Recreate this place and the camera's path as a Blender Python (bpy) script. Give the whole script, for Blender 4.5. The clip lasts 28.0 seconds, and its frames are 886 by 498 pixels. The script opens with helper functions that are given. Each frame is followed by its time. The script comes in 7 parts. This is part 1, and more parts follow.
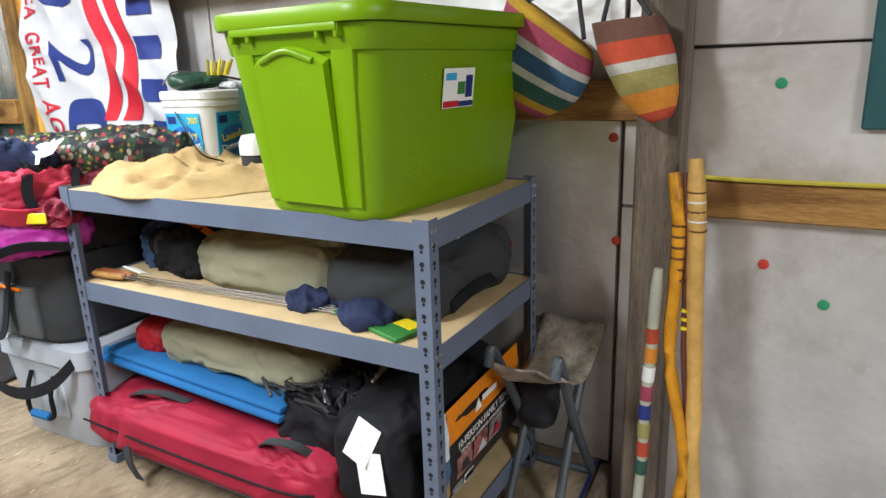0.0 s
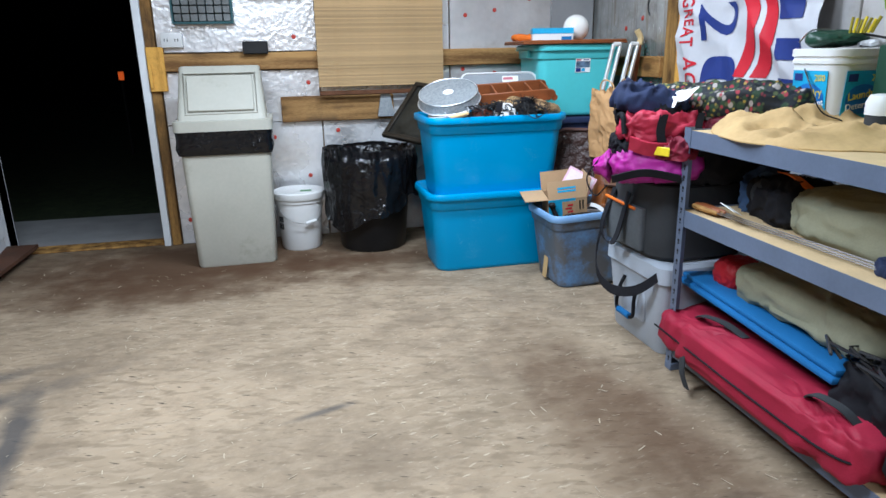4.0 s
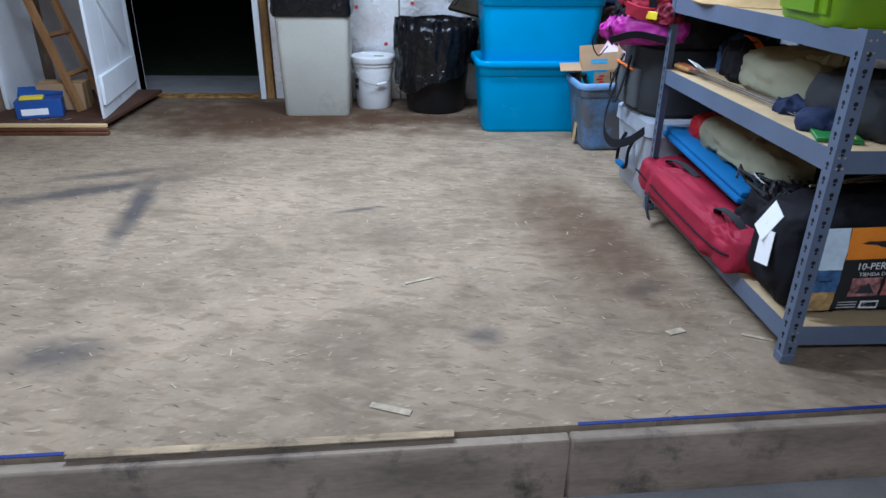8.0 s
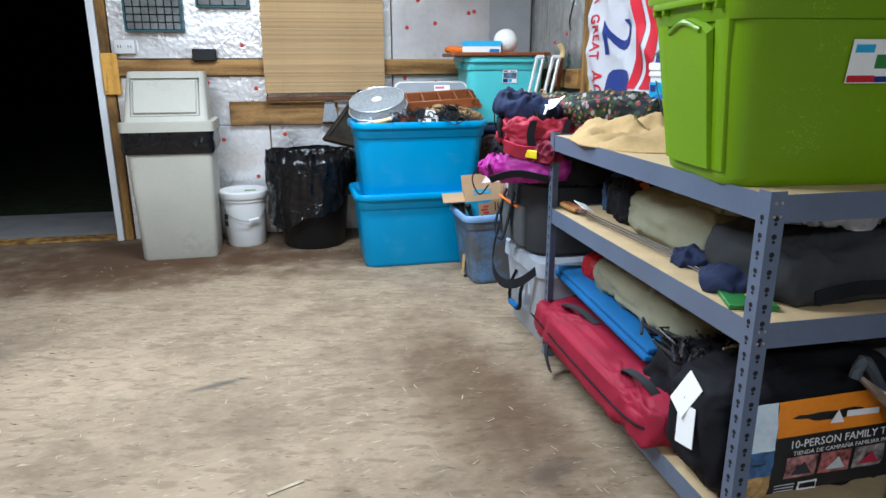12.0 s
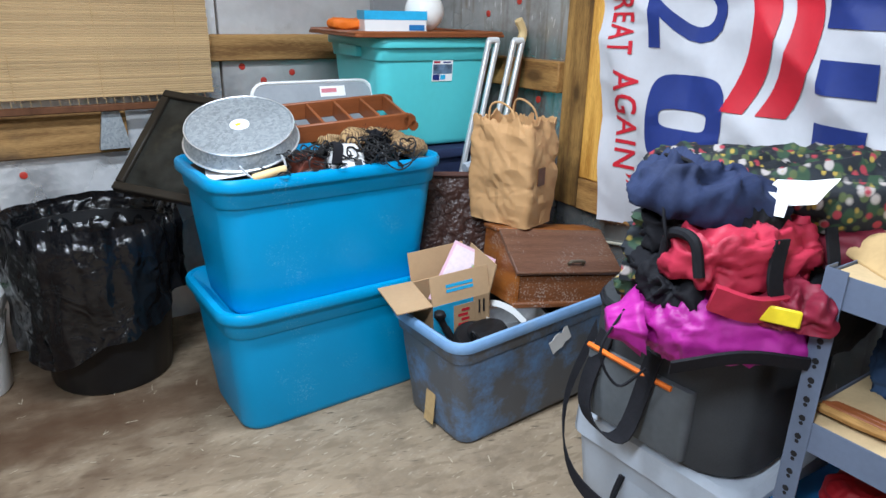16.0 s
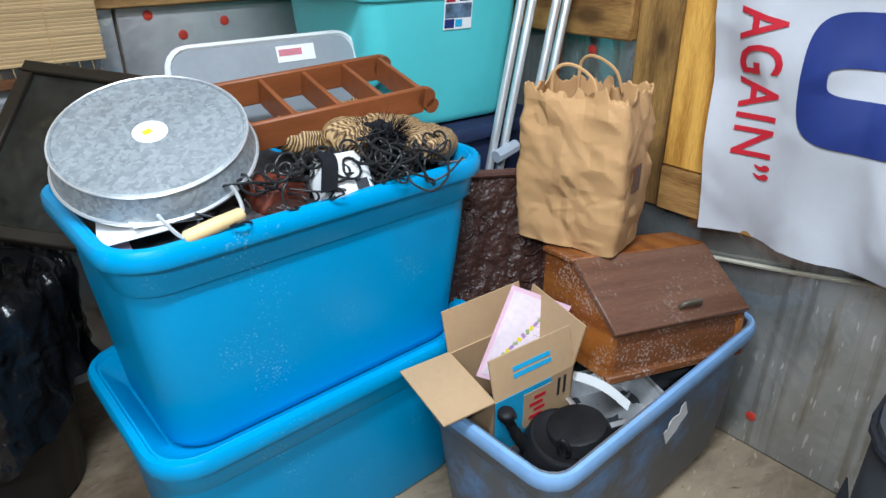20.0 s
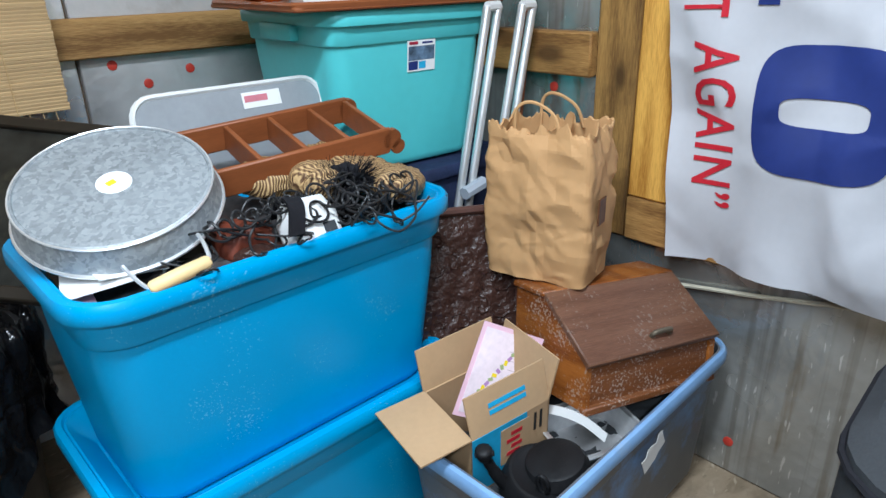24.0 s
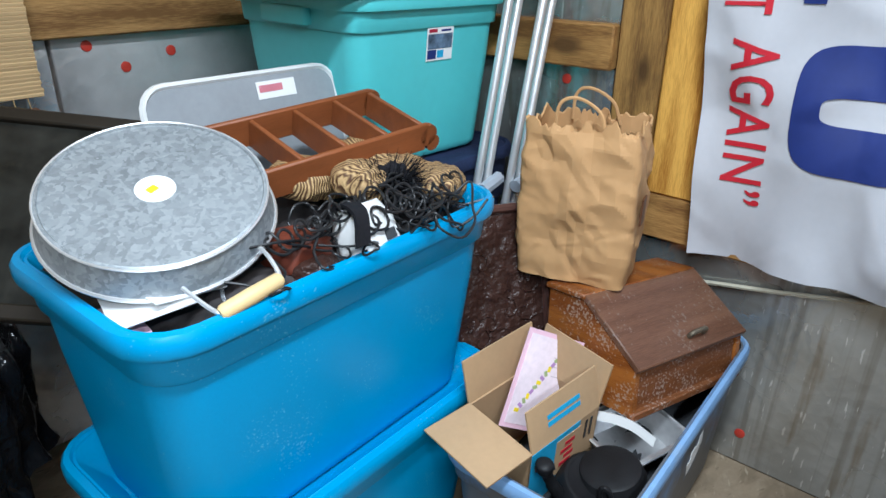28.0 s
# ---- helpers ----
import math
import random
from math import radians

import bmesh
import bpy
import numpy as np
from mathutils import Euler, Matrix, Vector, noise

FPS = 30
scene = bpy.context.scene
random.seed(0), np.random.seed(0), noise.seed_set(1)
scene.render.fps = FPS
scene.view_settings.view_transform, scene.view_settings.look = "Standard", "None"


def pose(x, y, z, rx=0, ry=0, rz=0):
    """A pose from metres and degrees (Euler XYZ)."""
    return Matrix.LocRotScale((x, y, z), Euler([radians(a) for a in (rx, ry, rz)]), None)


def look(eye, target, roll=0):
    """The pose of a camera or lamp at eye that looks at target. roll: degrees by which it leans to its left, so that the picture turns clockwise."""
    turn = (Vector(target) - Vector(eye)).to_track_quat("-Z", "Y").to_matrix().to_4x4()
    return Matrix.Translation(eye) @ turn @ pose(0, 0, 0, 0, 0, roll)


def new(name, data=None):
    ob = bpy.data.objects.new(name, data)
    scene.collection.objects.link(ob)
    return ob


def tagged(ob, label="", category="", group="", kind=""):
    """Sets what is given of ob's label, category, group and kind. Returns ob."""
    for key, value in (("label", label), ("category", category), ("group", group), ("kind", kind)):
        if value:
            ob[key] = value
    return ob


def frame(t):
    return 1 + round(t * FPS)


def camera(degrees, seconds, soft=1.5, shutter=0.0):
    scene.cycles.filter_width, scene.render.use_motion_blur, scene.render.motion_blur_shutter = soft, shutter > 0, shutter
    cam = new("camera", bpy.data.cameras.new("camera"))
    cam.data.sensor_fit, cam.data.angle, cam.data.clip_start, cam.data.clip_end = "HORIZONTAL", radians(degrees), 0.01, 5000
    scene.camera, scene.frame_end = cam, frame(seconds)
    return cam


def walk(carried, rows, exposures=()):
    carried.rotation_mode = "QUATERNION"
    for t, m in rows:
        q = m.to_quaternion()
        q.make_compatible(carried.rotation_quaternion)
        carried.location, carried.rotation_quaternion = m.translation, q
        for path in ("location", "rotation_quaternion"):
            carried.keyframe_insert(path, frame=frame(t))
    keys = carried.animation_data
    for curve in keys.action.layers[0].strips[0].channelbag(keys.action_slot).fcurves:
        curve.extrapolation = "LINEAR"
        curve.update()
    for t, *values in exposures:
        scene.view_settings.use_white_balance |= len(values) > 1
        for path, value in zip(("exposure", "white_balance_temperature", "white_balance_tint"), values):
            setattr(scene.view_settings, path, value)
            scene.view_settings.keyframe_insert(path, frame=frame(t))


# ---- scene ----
cam = camera(67.7, 28.0)
PATH = [
    (0, (-1.123, -0.705, 1.213), (0.555, 0.246, 0.685), -1.9),
    (0.5, (-1.198, -0.643, 1.219), (0.408, 0.442, 0.724), -2.2),
    (1, (-1.258, -0.597, 1.217), (0.23, 0.656, 0.752), -2.2),
    (1.5, (-1.271, -0.592, 1.23), (0.005, 0.887, 0.8), -2.5),
    (2, (-1.244, -0.62, 1.213), (-0.225, 1.043, 0.765), -2.0),
    (2.5, (-1.226, -0.634, 1.198), (-0.442, 1.148, 0.742), -2.2),
    (3, (-1.332, -0.698, 1.178), (-0.585, 1.105, 0.742), -1.5),
    (3.5, (-1.348, -0.808, 1.157), (-0.718, 1.0, 0.579), -0.8),
    (4, (-1.308, -0.868, 1.179), (-0.912, 1.008, 0.608), -1.1),
    (4.5, (-1.155, -0.958, 1.141), (-1.099, 0.953, 0.552), 2.6),
    (6.5, (-1.049, -1.371, 1.099), (-0.954, 0.483, 0.354), 1.3),
    (7, (-0.968, -1.417, 1.099), (-0.99, 0.418, 0.305), -0.6),
    (7.5, (-0.958, -1.471, 1.088), (-0.912, 0.365, 0.296), 0.1),
    (8, (-1.037, -1.584, 1.078), (-0.959, 0.233, 0.246), 0.6),
    (8.5, (-1.046, -1.639, 1.111), (-0.93, 0.24, 0.437), 0.1),
    (9, (-1.055, -1.652, 1.135), (-0.89, 0.267, 0.596), -0.3),
    (9.5, (-1.067, -1.638, 1.147), (-0.86, 0.29, 0.657), -0.2),
    (10, (-1.051, -1.632, 1.156), (-0.797, 0.293, 0.674), -0.8),
    (10.5, (-1.023, -1.608, 1.156), (-0.675, 0.303, 0.68), -0.7),
    (11, (-0.978, -1.535, 1.16), (-0.593, 0.365, 0.67), -0.1),
    (11.5, (-0.909, -1.381, 1.159), (-0.529, 0.512, 0.636), -0.2),
    (13.5, (-1.003, -0.474, 1.205), (-0.36, 1.336, 0.649), -0.5),
    (14, (-1.069, -0.206, 1.2), (-0.219, 1.527, 0.678), 0.3),
    (14.5, (-1.14, 0.016, 1.209), (-0.325, 1.751, 0.64), 2.2),
    (15, (-1.119, 0.301, 1.29), (-0.428, 2.078, 0.686), 1.9),
    (15.5, (-1.085, 0.45, 1.355), (-0.341, 2.196, 0.724), 2.3),
    (16, (-1.117, 0.725, 1.304), (-0.056, 2.279, 0.628), 1.2),
    (16.5, (-1.093, 0.984, 1.285), (-0.04, 2.5, 0.514), -0.2),
    (17, (-0.971, 1.221, 1.271), (0.069, 2.744, 0.496), -0.1),
    (17.5, (-0.996, 1.381, 1.279), (0.007, 2.878, 0.412), 0.1),
    (18, (-0.972, 1.466, 1.281), (0.064, 2.923, 0.384), -0.3),
    (18.5, (-0.874, 1.528, 1.27), (0.202, 2.943, 0.354), -0.4),
    (19, (-0.831, 1.569, 1.265), (0.253, 2.981, 0.352), -0.2),
    (19.5, (-0.828, 1.566, 1.276), (0.262, 2.975, 0.367), -0.7),
    (20, (-0.829, 1.559, 1.277), (0.328, 2.942, 0.412), -0.2),
    (20.5, (-0.828, 1.557, 1.286), (0.358, 2.933, 0.45), -0.2),
    (21, (-0.831, 1.556, 1.289), (0.394, 2.917, 0.486), -0.2),
    (21.5, (-0.837, 1.556, 1.291), (0.397, 2.923, 0.511), -0.3),
    (23.5, (-0.827, 1.55, 1.284), (0.379, 2.94, 0.5), -1.5),
    (24, (-0.82, 1.548, 1.286), (0.419, 2.916, 0.516), -1.5),
    (24.5, (-0.821, 1.55, 1.287), (0.426, 2.905, 0.508), -1.1),
    (25, (-0.821, 1.554, 1.278), (0.422, 2.891, 0.461), -1.5),
    (25.5, (-0.816, 1.552, 1.28), (0.417, 2.884, 0.44), -1.3),
    (26, (-0.808, 1.561, 1.283), (0.442, 2.886, 0.458), -1.3),
    (26.5, (-0.778, 1.599, 1.285), (0.455, 2.949, 0.475), -1.2),
    (27, (-0.8, 1.68, 1.286), (0.447, 3.012, 0.469), 0.4),
    (27.5, (-0.904, 1.786, 1.305), (0.5, 2.983, 0.531), -1.1),
    (28, (-0.937, 1.805, 1.297), (0.46, 2.977, 0.476), 0.9),
]
walk(cam, [(t, look(eye, target, roll)) for t, eye, target, roll in PATH], [(0, 0.6, 7350, 9), (1, 0.27, 6950, 10), (2, 0.22, 6800, 10), (3, 0.15, 6600, 9), (4.5, 0.1, 6050, 8), (6.5, -0.12, 5650, 10), (8.3, 0.0, 5650, 10), (9.5, 0.1, 6100, 10), (11, 0.2, 6250, 7), (14, 0.12, 6600, 9), (17, 0.1, 6450, 8), (21, 0.06, 6450, 6), (28, 0.0, 6450, 6)])

# ---- world and lights ----
world = bpy.data.worlds.new("night")
scene.world = world
world.use_nodes = True
world.node_tree.nodes["Background"].inputs[0].default_value = (0.35, 0.5, 0.9, 1)
world.node_tree.nodes["Background"].inputs[1].default_value = 0.004
scene.view_settings.exposure = 0.0


def assumed_lamp(x, y, z, watts, sx, sy, colour=(0.88, 1.0, 1.16)):
    d = bpy.data.lights.new("assumed_ceiling_light", "AREA")
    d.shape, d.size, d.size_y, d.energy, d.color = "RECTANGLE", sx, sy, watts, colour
    ob = new("assumed_ceiling_light", d)
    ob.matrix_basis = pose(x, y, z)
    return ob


# Unseen lamps: first placed from a cast shadow, the other two added for brightness.
assumed_lamp(-1.85, 0.75, 2.36, 68, 1.2, 0.15)
assumed_lamp(-1.6, -2.95, 2.36, 72, 1.2, 0.15)
assumed_lamp(-0.75, 1.85, 2.36, 55, 1.2, 0.15)


# ---- materials ----
def links(nt, *pairs):
    for a, b in pairs:
        nt.links.new(a, b)


def M(name, col, rough=0.6, metal=0.0, var=0.18, scale=6.0, bump=0.15, bscale=70.0, dirt=None, dirt_at=0.62, stretch=(1, 1, 1), dist=0.004, trans=0.0, sub=0.0, rvar=0.1, per_object=0.0, spec=0.35, wrinkle=0.0, wscale=9.0):
    """A procedural surface: broad patches, fine grain, optional dirt patches and relief."""
    m = bpy.data.materials.new(name)
    m.use_nodes = True
    nt = m.node_tree
    b = nt.nodes["Principled BSDF"]
    tc = nt.nodes.new("ShaderNodeTexCoord")
    mp = nt.nodes.new("ShaderNodeMapping")
    mp.inputs["Scale"].default_value = stretch
    broad, fine = nt.nodes.new("ShaderNodeTexNoise"), nt.nodes.new("ShaderNodeTexNoise")
    broad.inputs["Scale"].default_value, broad.inputs["Detail"].default_value = scale, 4
    fine.inputs["Scale"].default_value, fine.inputs["Detail"].default_value = bscale, 3
    links(nt, (tc.outputs["Object"], mp.inputs[0]), (mp.outputs[0], broad.inputs["Vector"]), (mp.outputs[0], fine.inputs["Vector"]))
    add = nt.nodes.new("ShaderNodeMath")
    add.operation = "MULTIPLY_ADD"
    add.inputs[1].default_value = 0.4
    links(nt, (fine.outputs[0], add.inputs[0]), (broad.outputs[0], add.inputs[2]))
    ramp = nt.nodes.new("ShaderNodeMapRange")
    ramp.inputs[1].default_value, ramp.inputs[2].default_value = 0.45, 0.95
    links(nt, (add.outputs[0], ramp.inputs[0]))
    mix = nt.nodes.new("ShaderNodeMix")
    mix.data_type = "RGBA"
    mix.inputs[6].default_value = (*[c * (1 - var) for c in col], 1)
    mix.inputs[7].default_value = (*[min(1, c * (1 + var)) for c in col], 1)
    links(nt, (ramp.outputs[0], mix.inputs[0]))
    out = mix.outputs[2]
    if per_object:
        info = nt.nodes.new("ShaderNodeObjectInfo")
        hsv = nt.nodes.new("ShaderNodeHueSaturation")
        mr = nt.nodes.new("ShaderNodeMapRange")
        mr.inputs[3].default_value, mr.inputs[4].default_value = 1 - per_object, 1 + per_object
        links(nt, (info.outputs["Random"], mr.inputs[0]), (mr.outputs[0], hsv.inputs["Value"]), (out, hsv.inputs["Color"]))
        out = hsv.outputs[0]
    if dirt:
        dn = nt.nodes.new("ShaderNodeTexNoise")
        dn.inputs["Scale"].default_value, dn.inputs["Detail"].default_value, dn.inputs["Roughness"].default_value = scale * 0.8, 8, 0.7
        dr = nt.nodes.new("ShaderNodeMapRange")
        dr.inputs[1].default_value, dr.inputs[2].default_value = dirt_at, dirt_at + 0.16
        dm = nt.nodes.new("ShaderNodeMix")
        dm.data_type = "RGBA"
        dm.inputs[7].default_value = (*dirt, 1)
        links(nt, (tc.outputs["Object"], dn.inputs["Vector"]), (dn.outputs[0], dr.inputs[0]), (dr.outputs[0], dm.inputs[0]), (out, dm.inputs[6]))
        out = dm.outputs[2]
    links(nt, (out, b.inputs["Base Color"]))
    rr = nt.nodes.new("ShaderNodeMapRange")
    rr.inputs[3].default_value, rr.inputs[4].default_value = max(0.02, rough - rvar), min(1, rough + rvar)
    links(nt, (broad.outputs[0], rr.inputs[0]), (rr.outputs[0], b.inputs["Roughness"]))
    b.inputs["Metallic"].default_value = metal
    b.inputs["Transmission Weight"].default_value = trans
    if sub:
        b.inputs["Subsurface Weight"].default_value = sub
        b.inputs["Subsurface Radius"].default_value = (0.02, 0.02, 0.02)
    if bump:
        bp = nt.nodes.new("ShaderNodeBump")
        bp.inputs["Strength"].default_value, bp.inputs["Distance"].default_value = bump, dist
        links(nt, (add.outputs[0], bp.inputs["Height"]), (bp.outputs[0], b.inputs["Normal"]))
    b.inputs["Specular IOR Level"].default_value = spec
    if wrinkle:
        wn = nt.nodes.new("ShaderNodeTexNoise")
        wn.noise_type = "RIDGED_MULTIFRACTAL"
        wn.inputs["Scale"].default_value, wn.inputs["Detail"].default_value, wn.inputs["Distortion"].default_value = wscale, 3, 1.2
        wb = nt.nodes.new("ShaderNodeBump")
        wb.inputs["Strength"].default_value, wb.inputs["Distance"].default_value = min(1, wrinkle * 1.6), 0.012
        links(nt, (tc.outputs["Object"], wn.inputs["Vector"]), (wn.outputs[0], wb.inputs["Height"]), (wb.outputs[0], b.inputs["Normal"]))
        if bump:
            links(nt, (wb.outputs[0], bp.inputs["Normal"]), (bp.outputs[0], b.inputs["Normal"]))
    return m


def wood(name, c1, c2, axis=0, rough=0.75, bands=14.0, dirt=(0.06, 0.04, 0.025), dirt_at=0.6, knots=0.0):
    """Sawn timber: long grain along one axis, knots of tone and grime."""
    st = [16.0, 16.0, 16.0]
    st[axis] = 1.2
    m = M(name, c1, rough, 0, 0.25, 1.0, 0.35, bands * 2, dirt, dirt_at, tuple(st), 0.003, per_object=0.12)
    nt = m.node_tree
    for n in nt.nodes:
        if n.bl_idname == "ShaderNodeMix" and not n.inputs[6].is_linked:
            n.inputs[6].default_value, n.inputs[7].default_value = (*c1, 1), (*c2, 1)
        if n.bl_idname == "ShaderNodeMapRange" and abs(n.inputs[1].default_value - 0.45) < 0.01:
            n.inputs[1].default_value, n.inputs[2].default_value = 0.56, 0.84
    if knots:
        b = nt.nodes["Principled BSDF"]
        src = b.inputs["Base Color"].links[0].from_socket
        sq = [knots * 1.7] * 3
        sq[axis] = knots * 0.8
        for lo, hi, amount, col, shift in ((0.07, 0.16, 0.85, [c * 0.28 for c in c1], 0.0), (0.16, 0.30, 0.35, [c * 0.8 for c in c1], 0.0)):
            tc, mp, v, mr, mx = (nt.nodes.new("ShaderNodeTexCoord"), nt.nodes.new("ShaderNodeMapping"), nt.nodes.new("ShaderNodeTexVoronoi"), nt.nodes.new("ShaderNodeMapRange"), nt.nodes.new("ShaderNodeMix"))
            mp.inputs["Scale"].default_value = sq
            v.inputs["Scale"].default_value = 1.0
            mr.inputs[1].default_value, mr.inputs[2].default_value, mr.inputs[3].default_value, mr.inputs[4].default_value = lo, hi, amount, 0
            mx.data_type = "RGBA"
            mx.inputs[7].default_value = (*col, 1)
            links(nt, (tc.outputs["Object"], mp.inputs[0]), (mp.outputs[0], v.inputs["Vector"]), (v.outputs["Distance"], mr.inputs[0]), (mr.outputs[0], mx.inputs[0]), (src, mx.inputs[6]), (mx.outputs[2], b.inputs["Base Color"]))
            src = mx.outputs[2]
    return m


def speckled(m, col, scale, lo):
    """Patches of fine pale mould or flaked specks over a surface."""
    nt = m.node_tree
    b = nt.nodes["Principled BSDF"]
    src = b.inputs["Base Color"].links[0].from_socket
    tc, n1, n2, a, r, mx = (nt.nodes.new("ShaderNodeTexCoord"), nt.nodes.new("ShaderNodeTexNoise"), nt.nodes.new("ShaderNodeTexNoise"), nt.nodes.new("ShaderNodeMath"), nt.nodes.new("ShaderNodeMapRange"), nt.nodes.new("ShaderNodeMix"))
    n1.inputs["Scale"].default_value, n1.inputs["Detail"].default_value = scale, 3
    n2.inputs["Scale"].default_value, n2.inputs["Detail"].default_value = 9, 3
    a.operation = "MULTIPLY_ADD"
    a.inputs[1].default_value = 0.55
    r.inputs[1].default_value, r.inputs[2].default_value, r.inputs[4].default_value = lo + 0.275, lo + 0.325, 0.8
    mx.data_type = "RGBA"
    mx.inputs[7].default_value = (*col, 1)
    links(nt, (tc.outputs["Object"], n1.inputs["Vector"]), (tc.outputs["Object"], n2.inputs["Vector"]), (n2.outputs[0], a.inputs[0]), (n1.outputs[0], a.inputs[2]), (a.outputs[0], r.inputs[0]), (r.outputs[0], mx.inputs[0]), (src, mx.inputs[6]), (mx.outputs[2], b.inputs["Base Color"]))
    return m


def spangle(name, dark, light):
    """Hot-dip zinc: flat crystals of slightly different tone."""
    m = M(name, dark, 0.42, 0.35, 0.2, 5, 0.05, 90, rvar=0.1)
    nt = m.node_tree
    b = nt.nodes["Principled BSDF"]
    src = b.inputs["Base Color"].links[0].from_socket
    tc, wob, vm, v, sep, mx = (nt.nodes.new("ShaderNodeTexCoord"), nt.nodes.new("ShaderNodeTexNoise"), nt.nodes.new("ShaderNodeVectorMath"), nt.nodes.new("ShaderNodeTexVoronoi"), nt.nodes.new("ShaderNodeSeparateColor"), nt.nodes.new("ShaderNodeMix"))
    wob.inputs["Scale"].default_value = 60
    vm.operation = "MULTIPLY_ADD"
    vm.inputs[1].default_value = (0.02, 0.02, 0.02)
    v.inputs["Scale"].default_value = 125
    mx.data_type = "RGBA"
    mx.inputs[7].default_value = (*light, 1)
    links(nt, (tc.outputs["Object"], wob.inputs["Vector"]), (wob.outputs["Color"], vm.inputs[0]), (tc.outputs["Object"], vm.inputs[2]), (vm.outputs[0], v.inputs["Vector"]), (v.outputs["Color"], sep.inputs[0]), (sep.outputs[0], mx.inputs[0]), (src, mx.inputs[6]), (mx.outputs[2], b.inputs["Base Color"]))
    return m


def glow(name, col, power):
    m = bpy.data.materials.new(name)
    m.use_nodes = True
    b = m.node_tree.nodes["Principled BSDF"]
    b.inputs["Base Color"].default_value = (*col, 1)
    b.inputs["Emission Color"].default_value = (*col, 1)
    b.inputs["Emission Strength"].default_value = power
    return m


def strand_floor():
    """Worn strand board: flat flakes at several angles, wide grime and a few dark patches."""
    m = M("strand_board", (0.30, 0.228, 0.155), 0.85, 0, 0.26, 1.3, 0.0, 9.0, spec=0.1)
    nt = m.node_tree
    b = nt.nodes["Principled BSDF"]
    tc = nt.nodes.new("ShaderNodeTexCoord")
    src = b.inputs["Base Color"].links[0].from_socket
    height = None
    for turn, sc, light, amount, lo in ((3, (5, 15, 1), (0.34, 0.262, 0.182), 0.6, 0.50), (14, (9, 27, 1), (0.20, 0.15, 0.10), 0.6, 0.54), (-10, (12, 36, 1), (0.355, 0.278, 0.197), 0.5, 0.56), (-24, (13, 34, 1), (0.20, 0.15, 0.103), 0.35, 0.60), (30, (12, 34, 1), (0.35, 0.272, 0.19), 0.35, 0.60), (-16, (20, 66, 1), (0.48, 0.40, 0.295), 0.8, 0.655), (22, (18, 76, 1), (0.06, 0.048, 0.038), 0.85, 0.665), (-5, (30, 90, 1), (0.46, 0.37, 0.26), 0.7, 0.67), (12, (26, 70, 1), (0.09, 0.066, 0.048), 0.6, 0.68)):
        rot, mp, n = nt.nodes.new("ShaderNodeMapping"), nt.nodes.new("ShaderNodeMapping"), nt.nodes.new("ShaderNodeTexNoise")
        rot.inputs["Rotation"].default_value[2] = radians(turn)
        mp.inputs["Scale"].default_value = sc
        n.inputs["Scale"].default_value, n.inputs["Detail"].default_value, n.inputs["Distortion"].default_value = 1.0, 1.5, 0.15
        r, mx = nt.nodes.new("ShaderNodeMapRange"), nt.nodes.new("ShaderNodeMix")
        r.inputs[1].default_value, r.inputs[2].default_value, r.inputs[4].default_value = lo, lo + 0.10, amount
        mx.data_type = "RGBA"
        mx.inputs[7].default_value = (*light, 1)
        links(nt, (tc.outputs["Object"], rot.inputs[0]), (rot.outputs[0], mp.inputs[0]), (mp.outputs[0], n.inputs["Vector"]), (n.outputs[0], r.inputs[0]), (r.outputs[0], mx.inputs[0]), (src, mx.inputs[6]))
        src = mx.outputs[2]
        height = n.outputs[0]
    # wide traffic grime
    g, gr, gm = nt.nodes.new("ShaderNodeTexNoise"), nt.nodes.new("ShaderNodeMapRange"), nt.nodes.new("ShaderNodeMix")
    g.inputs["Scale"].default_value, g.inputs["Detail"].default_value, g.inputs["Roughness"].default_value = 1.9, 9, 0.72
    gr.inputs[1].default_value, gr.inputs[2].default_value, gr.inputs[4].default_value = 0.47, 0.62, 0.6
    gm.data_type = "RGBA"
    gm.inputs[7].default_value = (0.155, 0.115, 0.08, 1)
    links(nt, (tc.outputs["Object"], g.inputs["Vector"]), (g.outputs[0], gr.inputs[0]), (gr.outputs[0], gm.inputs[0]), (src, gm.inputs[6]))
    src = gm.outputs[2]
    # dark grey and brown patches with shapes of their own: (x, y, half length, half width, turn, strength)
    for x, y, a, w, turn, k in ((-2.66, 1.44, 0.50, 0.075, 27, 0.8), (-2.30, 1.26, 0.46, 0.055, 99, 0.85), (-2.62, 1.72, 0.32, 0.05, 20, 0.62), (-2.08, 0.06, 0.14, 0.10, 10, 0.7), (-0.84, 0.13, 0.07, 0.05, 10, 0.62), (-0.25, 0.42, 0.10, 0.06, 30, 0.65), (-1.95, 3.15, 1.4, 0.62, 4, 0.9), (-2.1, 2.75, 0.7, 0.28, 8, 0.8), (-1.25, 2.92, 0.56, 0.16, 0, 0.8), (-0.22, 0.75, 0.14, 0.6, 8, 0.45), (-0.75, 2.85, 0.5, 0.2, 0, 0.6), (-0.35, 1.0, 0.22, 0.8, 5, 0.5), (-1.9, 2.5, 0.5, 0.12, 8, 0.35), (-1.3, 1.2, 0.13, 0.02, 20, 0.7), (-0.95, 2.55, 0.45, 0.10, -15, 0.45), (-0.45, 0.9, 0.2, 0.5, 10, 0.3), (-1.55, 2.9, 0.3, 0.06, 4, 0.4)):
